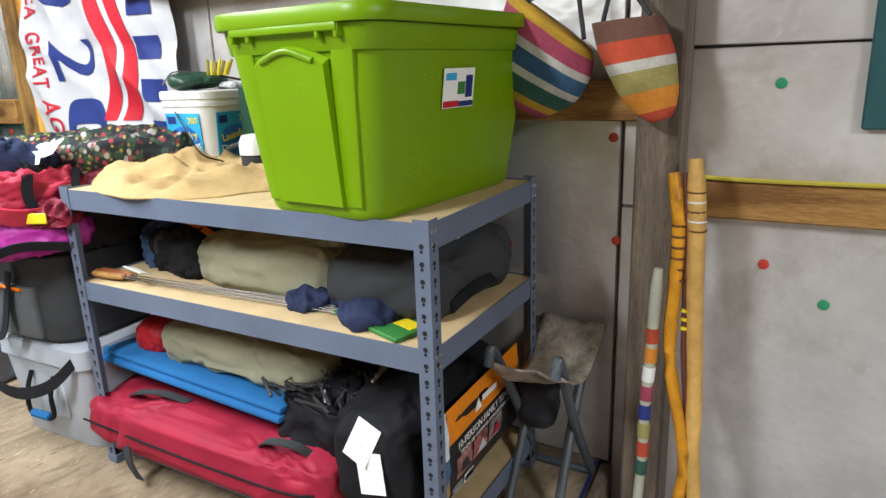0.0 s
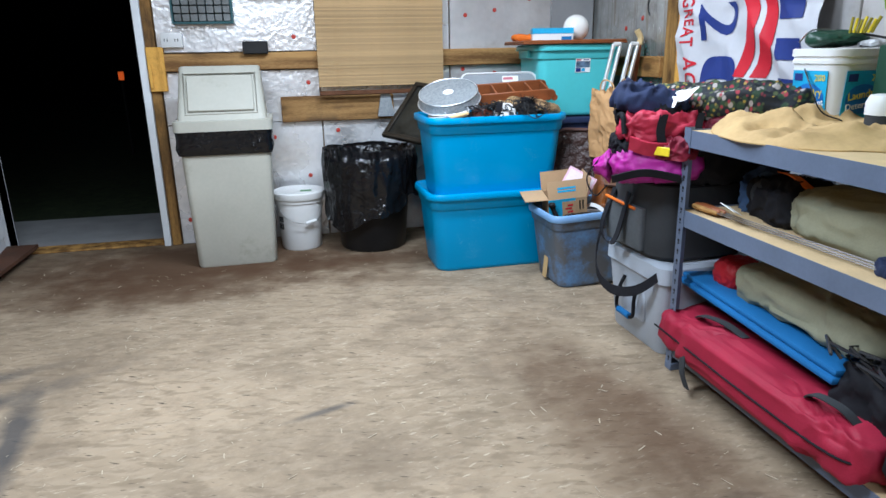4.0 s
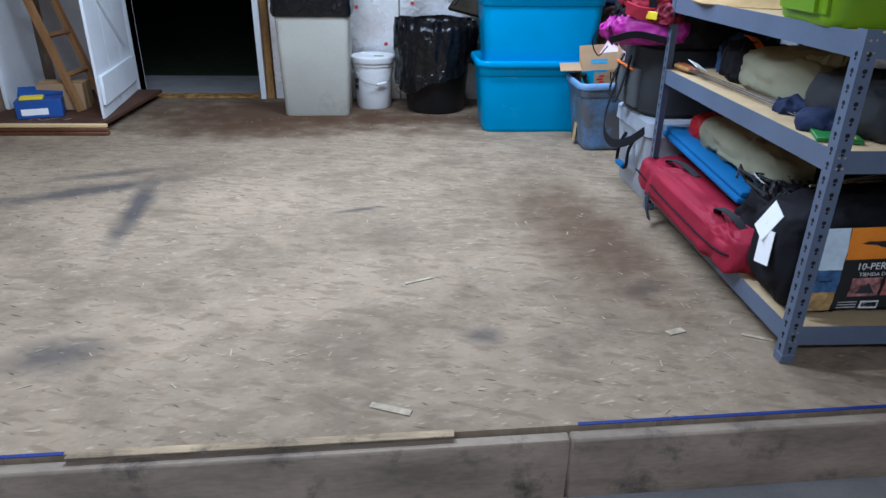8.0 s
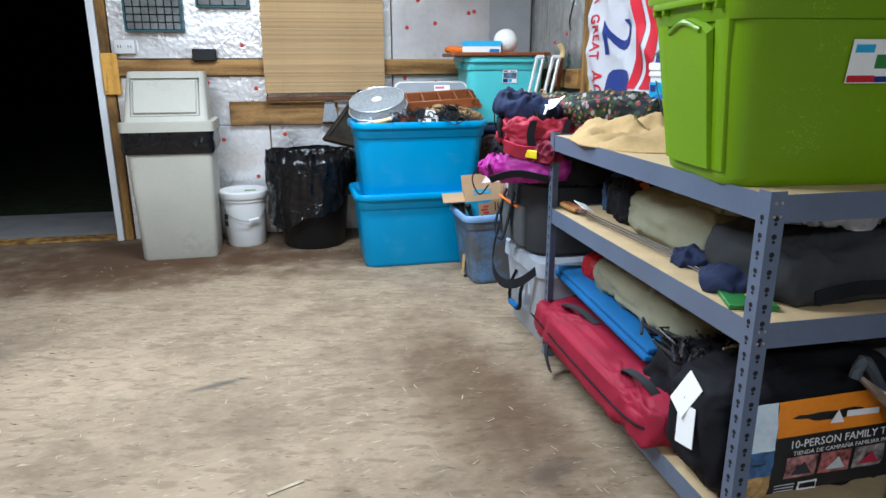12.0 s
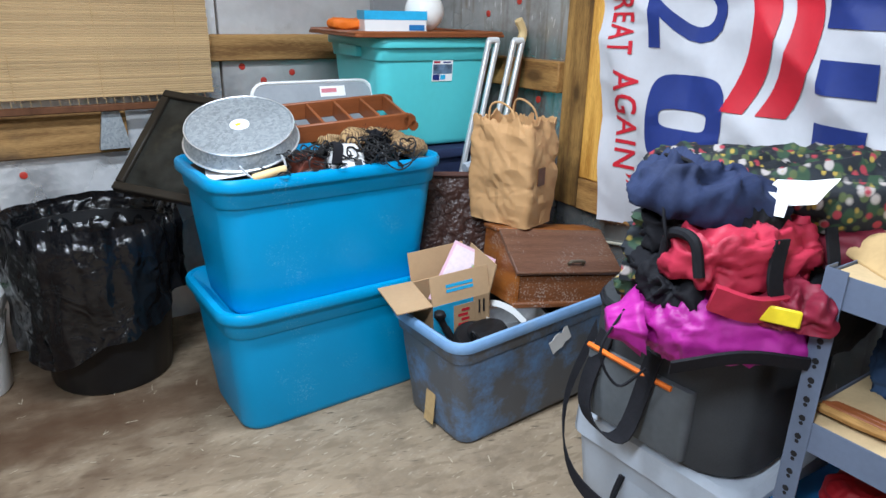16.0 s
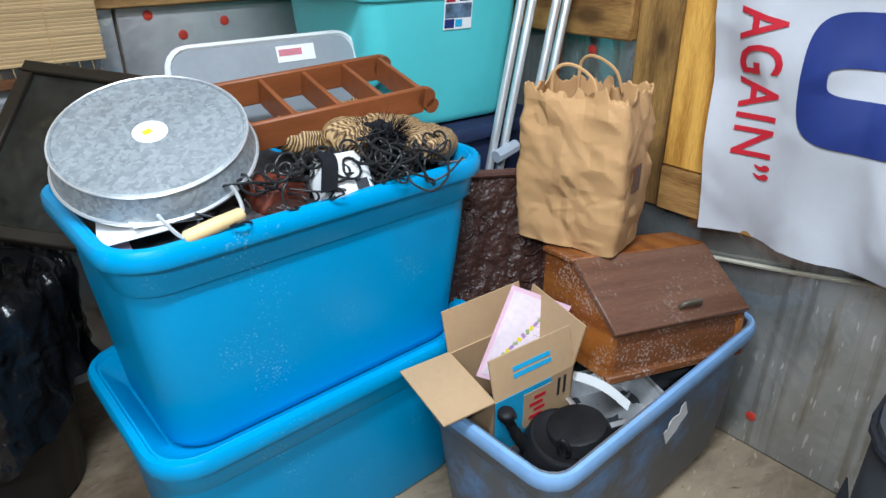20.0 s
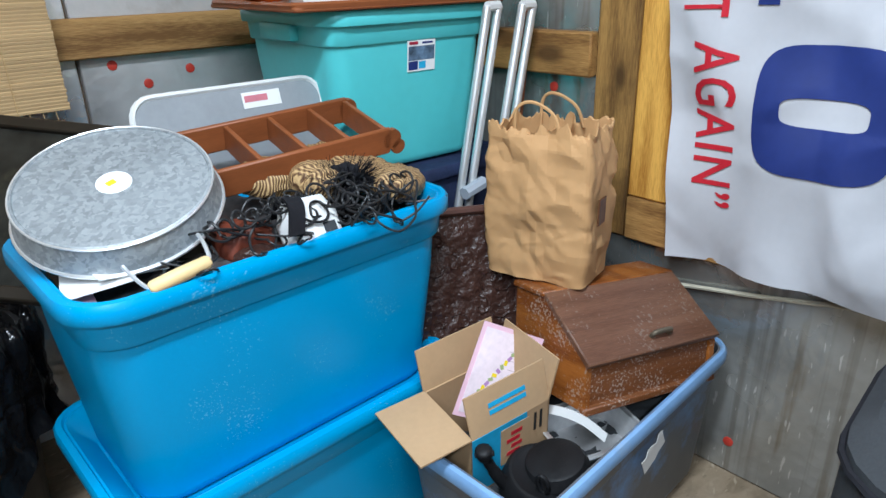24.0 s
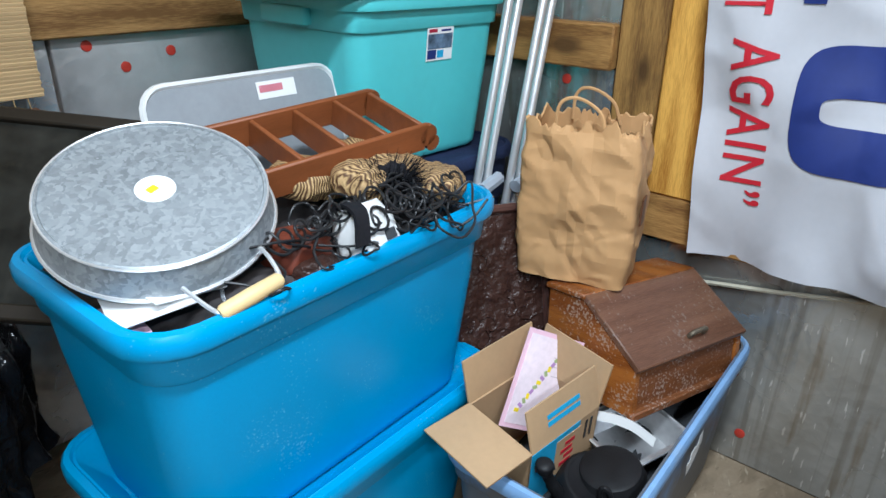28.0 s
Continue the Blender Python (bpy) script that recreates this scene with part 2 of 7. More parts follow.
        mp, ln, wob, am, mr, mx = (nt.nodes.new("ShaderNodeMapping"), nt.nodes.new("ShaderNodeVectorMath"), nt.nodes.new("ShaderNodeTexNoise"), nt.nodes.new("ShaderNodeMath"), nt.nodes.new("ShaderNodeMapRange"), nt.nodes.new("ShaderNodeMix"))
        mp.vector_type = "TEXTURE"
        mp.inputs["Location"].default_value = (x, y, 0)
        mp.inputs["Rotation"].default_value = (0, 0, radians(turn))
        mp.inputs["Scale"].default_value = (a, w, 100)
        ln.operation = "LENGTH"
        wob.inputs["Scale"].default_value, wob.inputs["Detail"].default_value = 7, 6
        am.operation = "MULTIPLY_ADD"
        am.inputs[1].default_value = 1.3
        mr.inputs[1].default_value, mr.inputs[2].default_value, mr.inputs[3].default_value, mr.inputs[4].default_value = 1.0, 1.95, k, 0
        mx.data_type = "RGBA"
        mx.inputs[7].default_value = (0.065, 0.062, 0.062, 1) if k > 0.6 and max(a, w) < 0.56 else (0.085, 0.046, 0.026, 1)
        links(nt, (tc.outputs["Object"], mp.inputs[0]), (mp.outputs[0], ln.inputs[0]), (tc.outputs["Object"], wob.inputs["Vector"]), (wob.outputs[0], am.inputs[0]), (ln.outputs["Value"], am.inputs[2]), (am.outputs[0], mr.inputs[0]), (mr.outputs[0], mx.inputs[0]), (src, mx.inputs[6]))
        src = mx.outputs[2]
    links(nt, (src, b.inputs["Base Color"]))
    bp = nt.nodes.new("ShaderNodeBump")
    bp.inputs["Strength"].default_value, bp.inputs["Distance"].default_value = 0.25, 0.003
    links(nt, (height, bp.inputs["Height"]), (bp.outputs[0], b.inputs["Normal"]))
    return m


def foil(name, col, rough, crinkle, haze):
    """Foil facing on insulation board: crinkled metal with a dusty haze."""
    m = M(name, col, rough, 0.85, 0.12, 3.0, crinkle, 26.0, haze, 0.56, dist=0.006, rvar=0.12)
    nt = m.node_tree
    b = nt.nodes["Principled BSDF"]
    dn = nt.nodes.new("ShaderNodeTexNoise")
    dn.inputs["Scale"].default_value, dn.inputs["Detail"].default_value = 2.2, 6
    mr = nt.nodes.new("ShaderNodeMapRange")
    mr.inputs[1].default_value, mr.inputs[2].default_value, mr.inputs[3].default_value, mr.inputs[4].default_value = 0.4, 0.65, 0.75, 0.35
    tc = nt.nodes.new("ShaderNodeTexCoord")
    links(nt, (tc.outputs["Object"], dn.inputs["Vector"]), (dn.outputs[0], mr.inputs[0]), (mr.outputs[0], b.inputs["Metallic"]))
    # crumpled facets
    vo, wob, vm, vb = nt.nodes.new("ShaderNodeTexVoronoi"), nt.nodes.new("ShaderNodeTexNoise"), nt.nodes.new("ShaderNodeVectorMath"), nt.nodes.new("ShaderNodeBump")
    vo.inputs["Scale"].default_value = 34
    wob.inputs["Scale"].default_value = 9
    vm.operation = "MULTIPLY_ADD"
    vm.inputs[1].default_value = (0.06, 0.06, 0.06)
    vb.inputs["Strength"].default_value, vb.inputs["Distance"].default_value = crinkle * 0.28, 0.006
    old = b.inputs["Normal"].links[0].from_socket
    links(nt, (tc.outputs["Object"], wob.inputs["Vector"]), (wob.outputs["Color"], vm.inputs[0]), (tc.outputs["Object"], vm.inputs[2]), (vm.outputs[0], vo.inputs["Vector"]), (vo.outputs["Distance"], vb.inputs["Height"]), (old, vb.inputs["Normal"]), (vb.outputs[0], b.inputs["Normal"]))
    return m


def banded(name, dark, light, scale, distort=3.0, rough=0.6):
    """Woven stripes."""
    m = M(name, light, rough, 0, 0.15, 20, 0.0, 90)
    nt = m.node_tree
    b = nt.nodes["Principled BSDF"]
    src = b.inputs["Base Color"].links[0].from_socket
    w, tc, mx, bp = nt.nodes.new("ShaderNodeTexWave"), nt.nodes.new("ShaderNodeTexCoord"), nt.nodes.new("ShaderNodeMix"), nt.nodes.new("ShaderNodeBump")
    w.inputs["Scale"].default_value, w.inputs["Distortion"].default_value = scale, distort
    mx.data_type = "RGBA"
    mx.inputs[7].default_value = (*dark, 1)
    bp.inputs["Strength"].default_value, bp.inputs["Distance"].default_value = 0.5, 0.004
    links(nt, (tc.outputs["Object"], w.inputs["Vector"]), (w.outputs["Fac"], mx.inputs[0]), (src, mx.inputs[6]), (mx.outputs[2], b.inputs["Base Color"]), (w.outputs["Fac"], bp.inputs["Height"]), (bp.outputs[0], b.inputs["Normal"]))
    return m


def streaked(m, light):
    """Adds darker vertical streaks and small pale flecks to a wall facing."""
    nt = m.node_tree
    b = nt.nodes["Principled BSDF"]
    src = b.inputs["Base Color"].links[0].from_socket
    tc = nt.nodes.new("ShaderNodeTexCoord")
    for sc, lo, hi, col in (((34, 34, 0.7), 0.56, 0.70, (0.27, 0.25, 0.22)), ((22, 22, 2.5), 0.60, 0.70, (0.26, 0.21, 0.15)), ((80, 80, 16), 0.66, 0.69, light)):
        mp, n, r, mx = nt.nodes.new("ShaderNodeMapping"), nt.nodes.new("ShaderNodeTexNoise"), nt.nodes.new("ShaderNodeMapRange"), nt.nodes.new("ShaderNodeMix")
        mp.inputs["Scale"].default_value = sc
        n.inputs["Scale"].default_value, n.inputs["Detail"].default_value = 1, 3
        r.inputs[1].default_value, r.inputs[2].default_value, r.inputs[4].default_value = lo, hi, 0.7
        mx.data_type = "RGBA"
        mx.inputs[7].default_value = (*col, 1)
        links(nt, (tc.outputs["Object"], mp.inputs[0]), (mp.outputs[0], n.inputs["Vector"]), (n.outputs[0], r.inputs[0]), (r.outputs[0], mx.inputs[0]), (src, mx.inputs[6]))
        src = mx.outputs[2]
    links(nt, (src, b.inputs["Base Color"]))
    return m


FLOOR = strand_floor()
FOIL = foil("crinkled_foil", (0.88, 0.88, 0.89), 0.27, 0.8, (0.74, 0.73, 0.71))
FOIL_DULL = foil("dull_foil", (0.62, 0.60, 0.59), 0.40, 0.45, (0.44, 0.405, 0.37))
FOIL_DIRTY = streaked(foil("dirty_foil", (0.42, 0.42, 0.40), 0.24, 0.6, (0.22, 0.19, 0.15)), (0.80, 0.79, 0.76))
WOOD_A = wood("old_girt_wood", (0.16, 0.075, 0.022), (0.46, 0.26, 0.095), 0, knots=3.0)
WOOD_Y = wood("old_girt_wood_long", (0.18, 0.08, 0.022), (0.50, 0.27, 0.085), 1, knots=3.0)
WOOD_Z = wood("pine_stud", (0.34, 0.13, 0.015), (0.74, 0.40, 0.085), 2, dirt=(0.12, 0.05, 0.012), dirt_at=0.56, knots=3.2)
WOOD_DARK = wood("weathered_post_wood", (0.09, 0.066, 0.05), (0.24, 0.185, 0.14), 2)
WOOD_PLY = wood("stained_plywood", (0.13, 0.06, 0.016), (0.44, 0.24, 0.07), 2, dirt=(0.035, 0.02, 0.009), dirt_at=0.50, knots=4.0)
WOOD_SHELF = M("particle_board", (0.56, 0.41, 0.23), 0.75, 0, 0.12, 14, 0.1, 160)
STEEL = M("blue_grey_painted_steel", (0.115, 0.145, 0.21), 0.42, 0.0, 0.12, 5, 0.05, 90, (0.20, 0.22, 0.27), 0.66)
HOLE = M("punched_hole", (0.012, 0.012, 0.014), 0.8)
DARK_STEEL = M("dull_steel", (0.16, 0.15, 0.145), 0.45, 0.8)
RIVET = M("bare_steel", (0.6, 0.6, 0.6), 0.3, 1.0)
WHITE_PAINT = M("worn_white_paint", (0.78, 0.81, 0.84), 0.5, 0, 0.06, 4, 0.2, 30, (0.42, 0.42, 0.40), 0.64)
WHITE_PLASTIC = M("white_plastic", (0.70, 0.70, 0.69), 0.4, 0, 0.04, 4, 0.03, 50)
PAPER = M("white_paper", (0.85, 0.85, 0.84), 0.8, 0, 0.03, 8, 0.1, 20)
RED_CAP = M("red_plastic_cap", (0.5, 0.045, 0.03), 0.45)
GREEN_CAP = M("green_plastic_cap", (0.02, 0.28, 0.13), 0.45)
BLACK_PLASTIC = M("black_plastic", (0.018, 0.018, 0.019), 0.38, 0, 0.2, 6, 0.05, 60, spec=0.25)
BIN_FILM = M("black_bin_liner", (0.006, 0.006, 0.007), 0.2, 0, 0.2, 10, 0.7, 22, dist=0.02, rvar=0.05, spec=0.4, wrinkle=0.8, wscale=12)
BLACK_CLOTH = M("black_nylon", (0.014, 0.014, 0.017), 0.75, 0, 0.3, 9, 0.5, 120, spec=0.12, wrinkle=0.35, wscale=7)
CHAR_CLOTH = M("charcoal_canvas", (0.045, 0.048, 0.052), 0.8, 0, 0.2, 7, 0.5, 240, spec=0.12, wrinkle=0.12, wscale=6)
NAVY_CLOTH = M("navy_cloth", (0.02, 0.03, 0.075), 0.8, 0, 0.3, 9, 0.5, 120, spec=0.25, wrinkle=0.4, wscale=10)
LIME = speckled(M("lime_green_plastic", (0.160, 0.312, 0.003), 0.36, 0, 0.07, 3, 0.12, 240, (0.20, 0.36, 0.008), 0.62), (0.26, 0.42, 0.04), 200, 0.70)
BLUE = speckled(M("azure_blue_plastic", (0.0, 0.285, 0.57), 0.36, 0, 0.07, 3, 0.12, 260, (0.0, 0.25, 0.53), 0.6, spec=0.28), (0.12, 0.42, 0.64), 210, 0.70)
AQUA = M("aqua_plastic", (0.10, 0.58, 0.60), 0.36, 0, 0.06, 3, 0.05, 35)
TUB = M("scuffed_slate_blue_plastic", (0.12, 0.24, 0.44), 0.44, 0, 0.25, 6, 0.2, 40, (0.105, 0.11, 0.12), 0.36)
TUB_RIM = M("lighter_slate_blue_plastic", (0.20, 0.36, 0.60), 0.42, 0, 0.15, 6, 0.15, 40, (0.30, 0.38, 0.46), 0.6)
BEIGE = M("stained_beige_plastic", (0.43, 0.42, 0.36), 0.5, 0, 0.08, 4, 0.1, 60, (0.30, 0.285, 0.22), 0.58)
GREY_PLASTIC = M("pale_grey_plastic", (0.40, 0.44, 0.50), 0.45, 0, 0.06, 5, 0.1, 90)
CRIMSON = M("crimson_nylon", (0.33, 0.016, 0.042), 0.62, 0, 0.2, 7, 0.4, 180, spec=0.25, wrinkle=0.25, wscale=5)
SAGE = M("sage_canvas", (0.28, 0.275, 0.19), 0.85, 0, 0.12, 7, 0.5, 150, spec=0.2, wrinkle=0.6, wscale=7)
MAT_BLUE = M("blue_foam_mat", (0.015, 0.14, 0.36), 0.7, 0, 0.1, 8, 0.2, 90, spec=0.2)
RED = M("bright_red_nylon", (0.42, 0.012, 0.02), 0.55, 0, 0.15, 8, 0.3, 90, spec=0.35, wrinkle=0.35, wscale=12)
CORAL = M("coral_red_nylon", (0.42, 0.025, 0.055), 0.55, 0, 0.2, 8, 0.4, 90, spec=0.3, wrinkle=0.4, wscale=9)
MAGENTA = M("magenta_nylon", (0.38, 0.018, 0.25), 0.5, 0, 0.2, 9, 0.5, 60, spec=0.35, wrinkle=0.5, wscale=9)
TAN = M("tan_suede", (0.50, 0.34, 0.165), 0.9, 0, 0.18, 6, 0.4, 60, (0.33, 0.2, 0.085), 0.6, spec=0.1, wrinkle=0.3, wscale=8)
KRAFT = M("kraft_paper", (0.53, 0.30, 0.135), 0.7, 0, 0.10, 5, 0.2, 45, spec=0.28, wrinkle=0.25, wscale=16)
CARD = M("corrugated_cardboard", (0.45, 0.29, 0.16), 0.85, 0, 0.08, 6, 0.15, 80)
ORANGE = M("orange_webbing", (0.75, 0.16, 0.015), 0.6)
GALV = spangle("galvanised_steel", (0.24, 0.265, 0.28), (0.38, 0.41, 0.43))
ALU = M("aluminium_tube", (0.86, 0.87, 0.88), 0.38, 0.75, 0.05)
IRON = M("black_cast_iron", (0.010, 0.010, 0.011), 0.5, 0.0, 0.2, 20, 0.3, 130, spec=0.2)
TERRA = M("red_brown_stained_wood", (0.25, 0.075, 0.025), 0.45, 0, 0.2, 5, 0.15, 60, stretch=(1, 6, 6))
BROWN_BOX = M("dusty_brown_varnish", (0.12, 0.048, 0.022), 0.4, 0, 0.45, 7, 0.3, 60, (0.07, 0.03, 0.016), 0.56)
MOULDY = speckled(wood("mouldy_brown_board", (0.13, 0.042, 0.014), (0.26, 0.09, 0.03), 0, 0.5, dirt=(0.05, 0.02, 0.01)), (0.38, 0.29, 0.24), 150, 0.585)
ORANGE_SIDE = speckled(wood("orange_varnished_side", (0.19, 0.05, 0.010), (0.38, 0.125, 0.024), 1, 0.4, dirt=(0.06, 0.022, 0.01), knots=5.0), (0.40, 0.28, 0.21), 170, 0.615)
LID_WOOD = speckled(wood("grey_brown_lid", (0.10, 0.042, 0.024), (0.18, 0.085, 0.05), 0, 0.38, dirt=(0.06, 0.035, 0.025)), (0.22, 0.16, 0.13), 120, 0.66)
LEATHER = M("tooled_brown_leather", (0.045, 0.020, 0.015), 0.35, 0, 0.25, 16, 1.0, 32, dist=0.02)
NAVY_INK = M("navy_print", (0.015, 0.032, 0.17), 0.6, 0, 0.12, 8, 0.1, 60)
RED_INK = M("red_print", (0.52, 0.015, 0.03), 0.6, 0, 0.1, 8, 0.1, 60)
FLAG_CLOTH = M("white_polyester", (0.52, 0.52, 0.55), 0.55, 0, 0.05, 4, 0.1, 60, dist=0.003, spec=0.35, wrinkle=0.8, wscale=5.0)
CYAN = M("cyan_print", (0.02, 0.36, 0.62), 0.45)
YELLOW = M("yellow_print", (0.85, 0.65, 0.03), 0.45)
GREEN_PRINT = M("green_print", (0.03, 0.19, 0.045), 0.45)
PINK = M("pink_card", (0.80, 0.52, 0.62), 0.7, 0, 0.06)
BAMBOO = M("bamboo_slat", (0.50, 0.34, 0.175), 0.7, 0, 0.15, 3, 0.2, 70, stretch=(1, 1, 30), per_object=0.16)
BONE_WOOD = M("pale_turned_wood", (0.72, 0.52, 0.26), 0.5, 0, 0.1)
STICK_Y = M("varnished_peeled_stick", (0.56, 0.33, 0.10), 0.35, 0, 0.25, 14, 0.3, 50, (0.3, 0.14, 0.04), 0.6)
STICK_O = M("amber_varnished_stick", (0.56, 0.24, 0.02), 0.32, 0, 0.3, 16, 0.3, 50, (0.22, 0.08, 0.02), 0.6)
GLASS_WHITE = M("opal_glass", (0.86, 0.84, 0.80), 0.15, 0, 0.02, sub=0.2)
CLEAR_FILM = M("cloudy_plastic_film", (0.62, 0.63, 0.66), 0.3, 0, 0.1, 10, 0.8, 30, dist=0.02, spec=0.6, wrinkle=0.6, wscale=14)
TEAL_DARK = M("dark_teal_plastic", (0.02, 0.085, 0.095), 0.45)
DRAWER = M("smoky_drawer_plastic", (0.16, 0.17, 0.17), 0.3, 0, 0.3, 9, 0.05, 40)
NIGHT_GRASS = M("night_grass", (0.035, 0.05, 0.02), 0.95, 0, 0.5, 14, 0.8, 60)
CONCRETE = M("concrete", (0.30, 0.30, 0.30), 0.85, 0, 0.15, 5, 0.3, 90)
WALL_BROWN = M("raw_brown_wallboard", (0.20, 0.135, 0.085), 0.85, 0, 0.25, 3, 0.3, 40, (0.33, 0.27, 0.22), 0.55)
CEIL = M("bare_ceiling_board", (0.50, 0.44, 0.36), 0.85, 0, 0.15, 2, 0.2, 30)
GREEN_BOX = M("dark_green_plastic", (0.012, 0.05, 0.03), 0.45)
CAMO = M("camouflage_fabric", (0.30, 0.26, 0.215), 0.85, 0, 0.6, 16, 0.4, 90, (0.12, 0.10, 0.08), 0.58, spec=0.1, wrinkle=0.4, wscale=8)


def floral(name, base, spots):
    """Dark printed fabric with scattered blossoms."""
    m = M(name, base, 0.75, 0, 0.4, 12, 0.5, 120)
    nt = m.node_tree
    b = nt.nodes["Principled BSDF"]
    src = b.inputs["Base Color"].links[0].from_socket
    tc = nt.nodes.new("ShaderNodeTexCoord")
    for i, (col, sc, r) in enumerate(spots):
        v, mr, mx, mp = nt.nodes.new("ShaderNodeTexVoronoi"), nt.nodes.new("ShaderNodeMapRange"), nt.nodes.new("ShaderNodeMix"), nt.nodes.new("ShaderNodeMapping")
        mp.inputs["Location"].default_value = (i * 0.37, i * 0.21, i * 0.5)
        mp.inputs["Rotation"].default_value = (0, 0, i * 0.9)
        mp.inputs["Scale"].default_value = (0.9, 0.45, 0.7)
        v.inputs["Scale"].default_value = sc
        mr.inputs[1].default_value, mr.inputs[2].default_value, mr.inputs[3].default_value, mr.inputs[4].default_value = r, r + 0.11, 1, 0
        mx.data_type = "RGBA"
        mx.inputs[7].default_value = (*col, 1)
        links(nt, (tc.outputs["Object"], mp.inputs[0]), (mp.outputs[0], v.inputs["Vector"]), (v.outputs["Distance"], mr.inputs[0]), (mr.outputs[0], mx.inputs[0]), (src, mx.inputs[6]))
        src = mx.outputs[2]
    links(nt, (src, b.inputs["Base Color"]))
    return m


FLORAL = floral("floral_print_nylon", (0.012, 0.015, 0.02), [((0.025, 0.055, 0.03), 34, 0.34), ((0.07, 0.09, 0.035), 46, 0.24), ((0.36, 0.32, 0.30), 34, 0.20), ((0.30, 0.035, 0.05), 40, 0.19), ((0.34, 0.24, 0.05), 48, 0.15)])


# ---- mesh helpers ----
def B():
    return bmesh.new()


def box(bm, x0, y0, z0, x1, y1, z1, bev=0.0, seg=1):
    g = bmesh.ops.create_cube(bm, size=1, matrix=Matrix.Translation(((x0 + x1) / 2, (y0 + y1) / 2, (z0 + z1) / 2)) @ Matrix.Diagonal((abs(x1 - x0), abs(y1 - y0), abs(z1 - z0), 1)))
    if bev:
        es = list({e for v in g["verts"] for e in v.link_edges})
        bmesh.ops.bevel(bm, geom=es, offset=bev, segments=seg, affect="EDGES", profile=0.5)
    return bm


def rrect(w, d, r, z, n=5, cx=0.0, cy=0.0):
    """A ring: rounded rectangle of w by d at height z."""
    out = []
    r = min(r, w / 2 - 1e-4, d / 2 - 1e-4)
    for i, (sx, sy) in enumerate(((1, 1), (-1, 1), (-1, -1), (1, -1))):
        for k in range(n + 1):
            a = radians(90 * i + 90 * k / n)
            out.append((cx + sx * (w / 2 - r) + r * math.cos(a), cy + sy * (d / 2 - r) + r * math.sin(a), z))
    return out


def circle(r, z, n=28, cx=0.0, cy=0.0, wob=0.0, seed=0.0):
    return [(cx + (r + wob * noise.noise((3 * math.cos(2 * math.pi * k / n) + seed, 3 * math.sin(2 * math.pi * k / n), seed + z * 9))) * math.cos(2 * math.pi * k / n), cy + (r + wob * noise.noise((3 * math.cos(2 * math.pi * k / n) + seed, 3 * math.sin(2 * math.pi * k / n), seed + z * 9))) * math.sin(2 * math.pi * k / n), z) for k in range(n)]


def loft(bm, rings, cap0=True, cap1=True):
    vs = [[bm.verts.new(p) for p in ring] for ring in rings]
    n = len(rings[0])
    for a, b in zip(vs, vs[1:]):
        for k in range(n):
            bm.faces.new((a[k], a[(k + 1) % n], b[(k + 1) % n], b[k]))
    if cap0:
        bm.faces.new(vs[0][::-1])
    if cap1:
        bm.faces.new(vs[-1])
    return bm


def tube(bm, pts, r, n=8, closed=False):
    """A round bar along points; r may be a list."""
    pts = [Vector(p) for p in pts]
    rings = []
    up = Vector((0.13, 0.31, 0.94))
    for i, p in enumerate(pts):
        d = (pts[min(i + 1, len(pts) - 1)] - pts[max(i - 1, 0)])
        if closed:
            d = pts[(i + 1) % len(pts)] - pts[i - 1]
        d.normalize()
        a = d.cross(up)
        if a.length < 0.2:
            a = d.cross(Vector((1, 0, 0)))
        a.normalize()
        b = d.cross(a)
        rad = r[i] if isinstance(r, (list, tuple)) else r
        rings.append([p + rad * (a * math.cos(2 * math.pi * k / n) + b * math.sin(2 * math.pi * k / n)) for k in range(n)])
    if closed:
        rings.append(rings[0])
        return loft(bm, rings, False, False)
    return loft(bm, rings)


def smooth_path(pts, steps=6):
    """Catmull-Rom through the points."""
    P = [Vector(p) for p in pts]
    P = [2 * P[0] - P[1], *P, 2 * P[-1] - P[-2]]
    out = []
    for i in range(1, len(P) - 2):
        a, b, c, d = P[i - 1:i + 3]
        for k in range(steps):
            t = k / steps
            out.append(0.5 * ((2 * b) + (c - a) * t + (2 * a - 5 * b + 4 * c - d) * t * t + (3 * b - a - 3 * c + d) * t ** 3))
    out.append(P[-2])
    return out


def strap(bm, pts, w, th, side=(1, 0, 0), steps=5):
    """A flat band along points; its width lies along side."""
    s = Vector(side).normalized()
    P = smooth_path(pts, steps)
    rings = []
    for i, p in enumerate(P):
        d = (P[min(i + 1, len(P) - 1)] - P[max(i - 1, 0)]).normalized()
        nrm = d.cross(s).normalized()
        rings.append([p + s * w / 2 + nrm * th / 2, p - s * w / 2 + nrm * th / 2, p - s * w / 2 - nrm * th / 2, p + s * w / 2 - nrm * th / 2])
    return loft(bm, rings)


def crease(q):
    """Sharp-edged folds: ridged noise between -1 and 1."""
    return 1 - 2.6 * abs(noise.noise(q))


def crumple(q, scale):
    """Flat facets meeting in sharp folds, as in creased paper."""
    return noise.voronoi(q * scale)[0][0] - 0.45


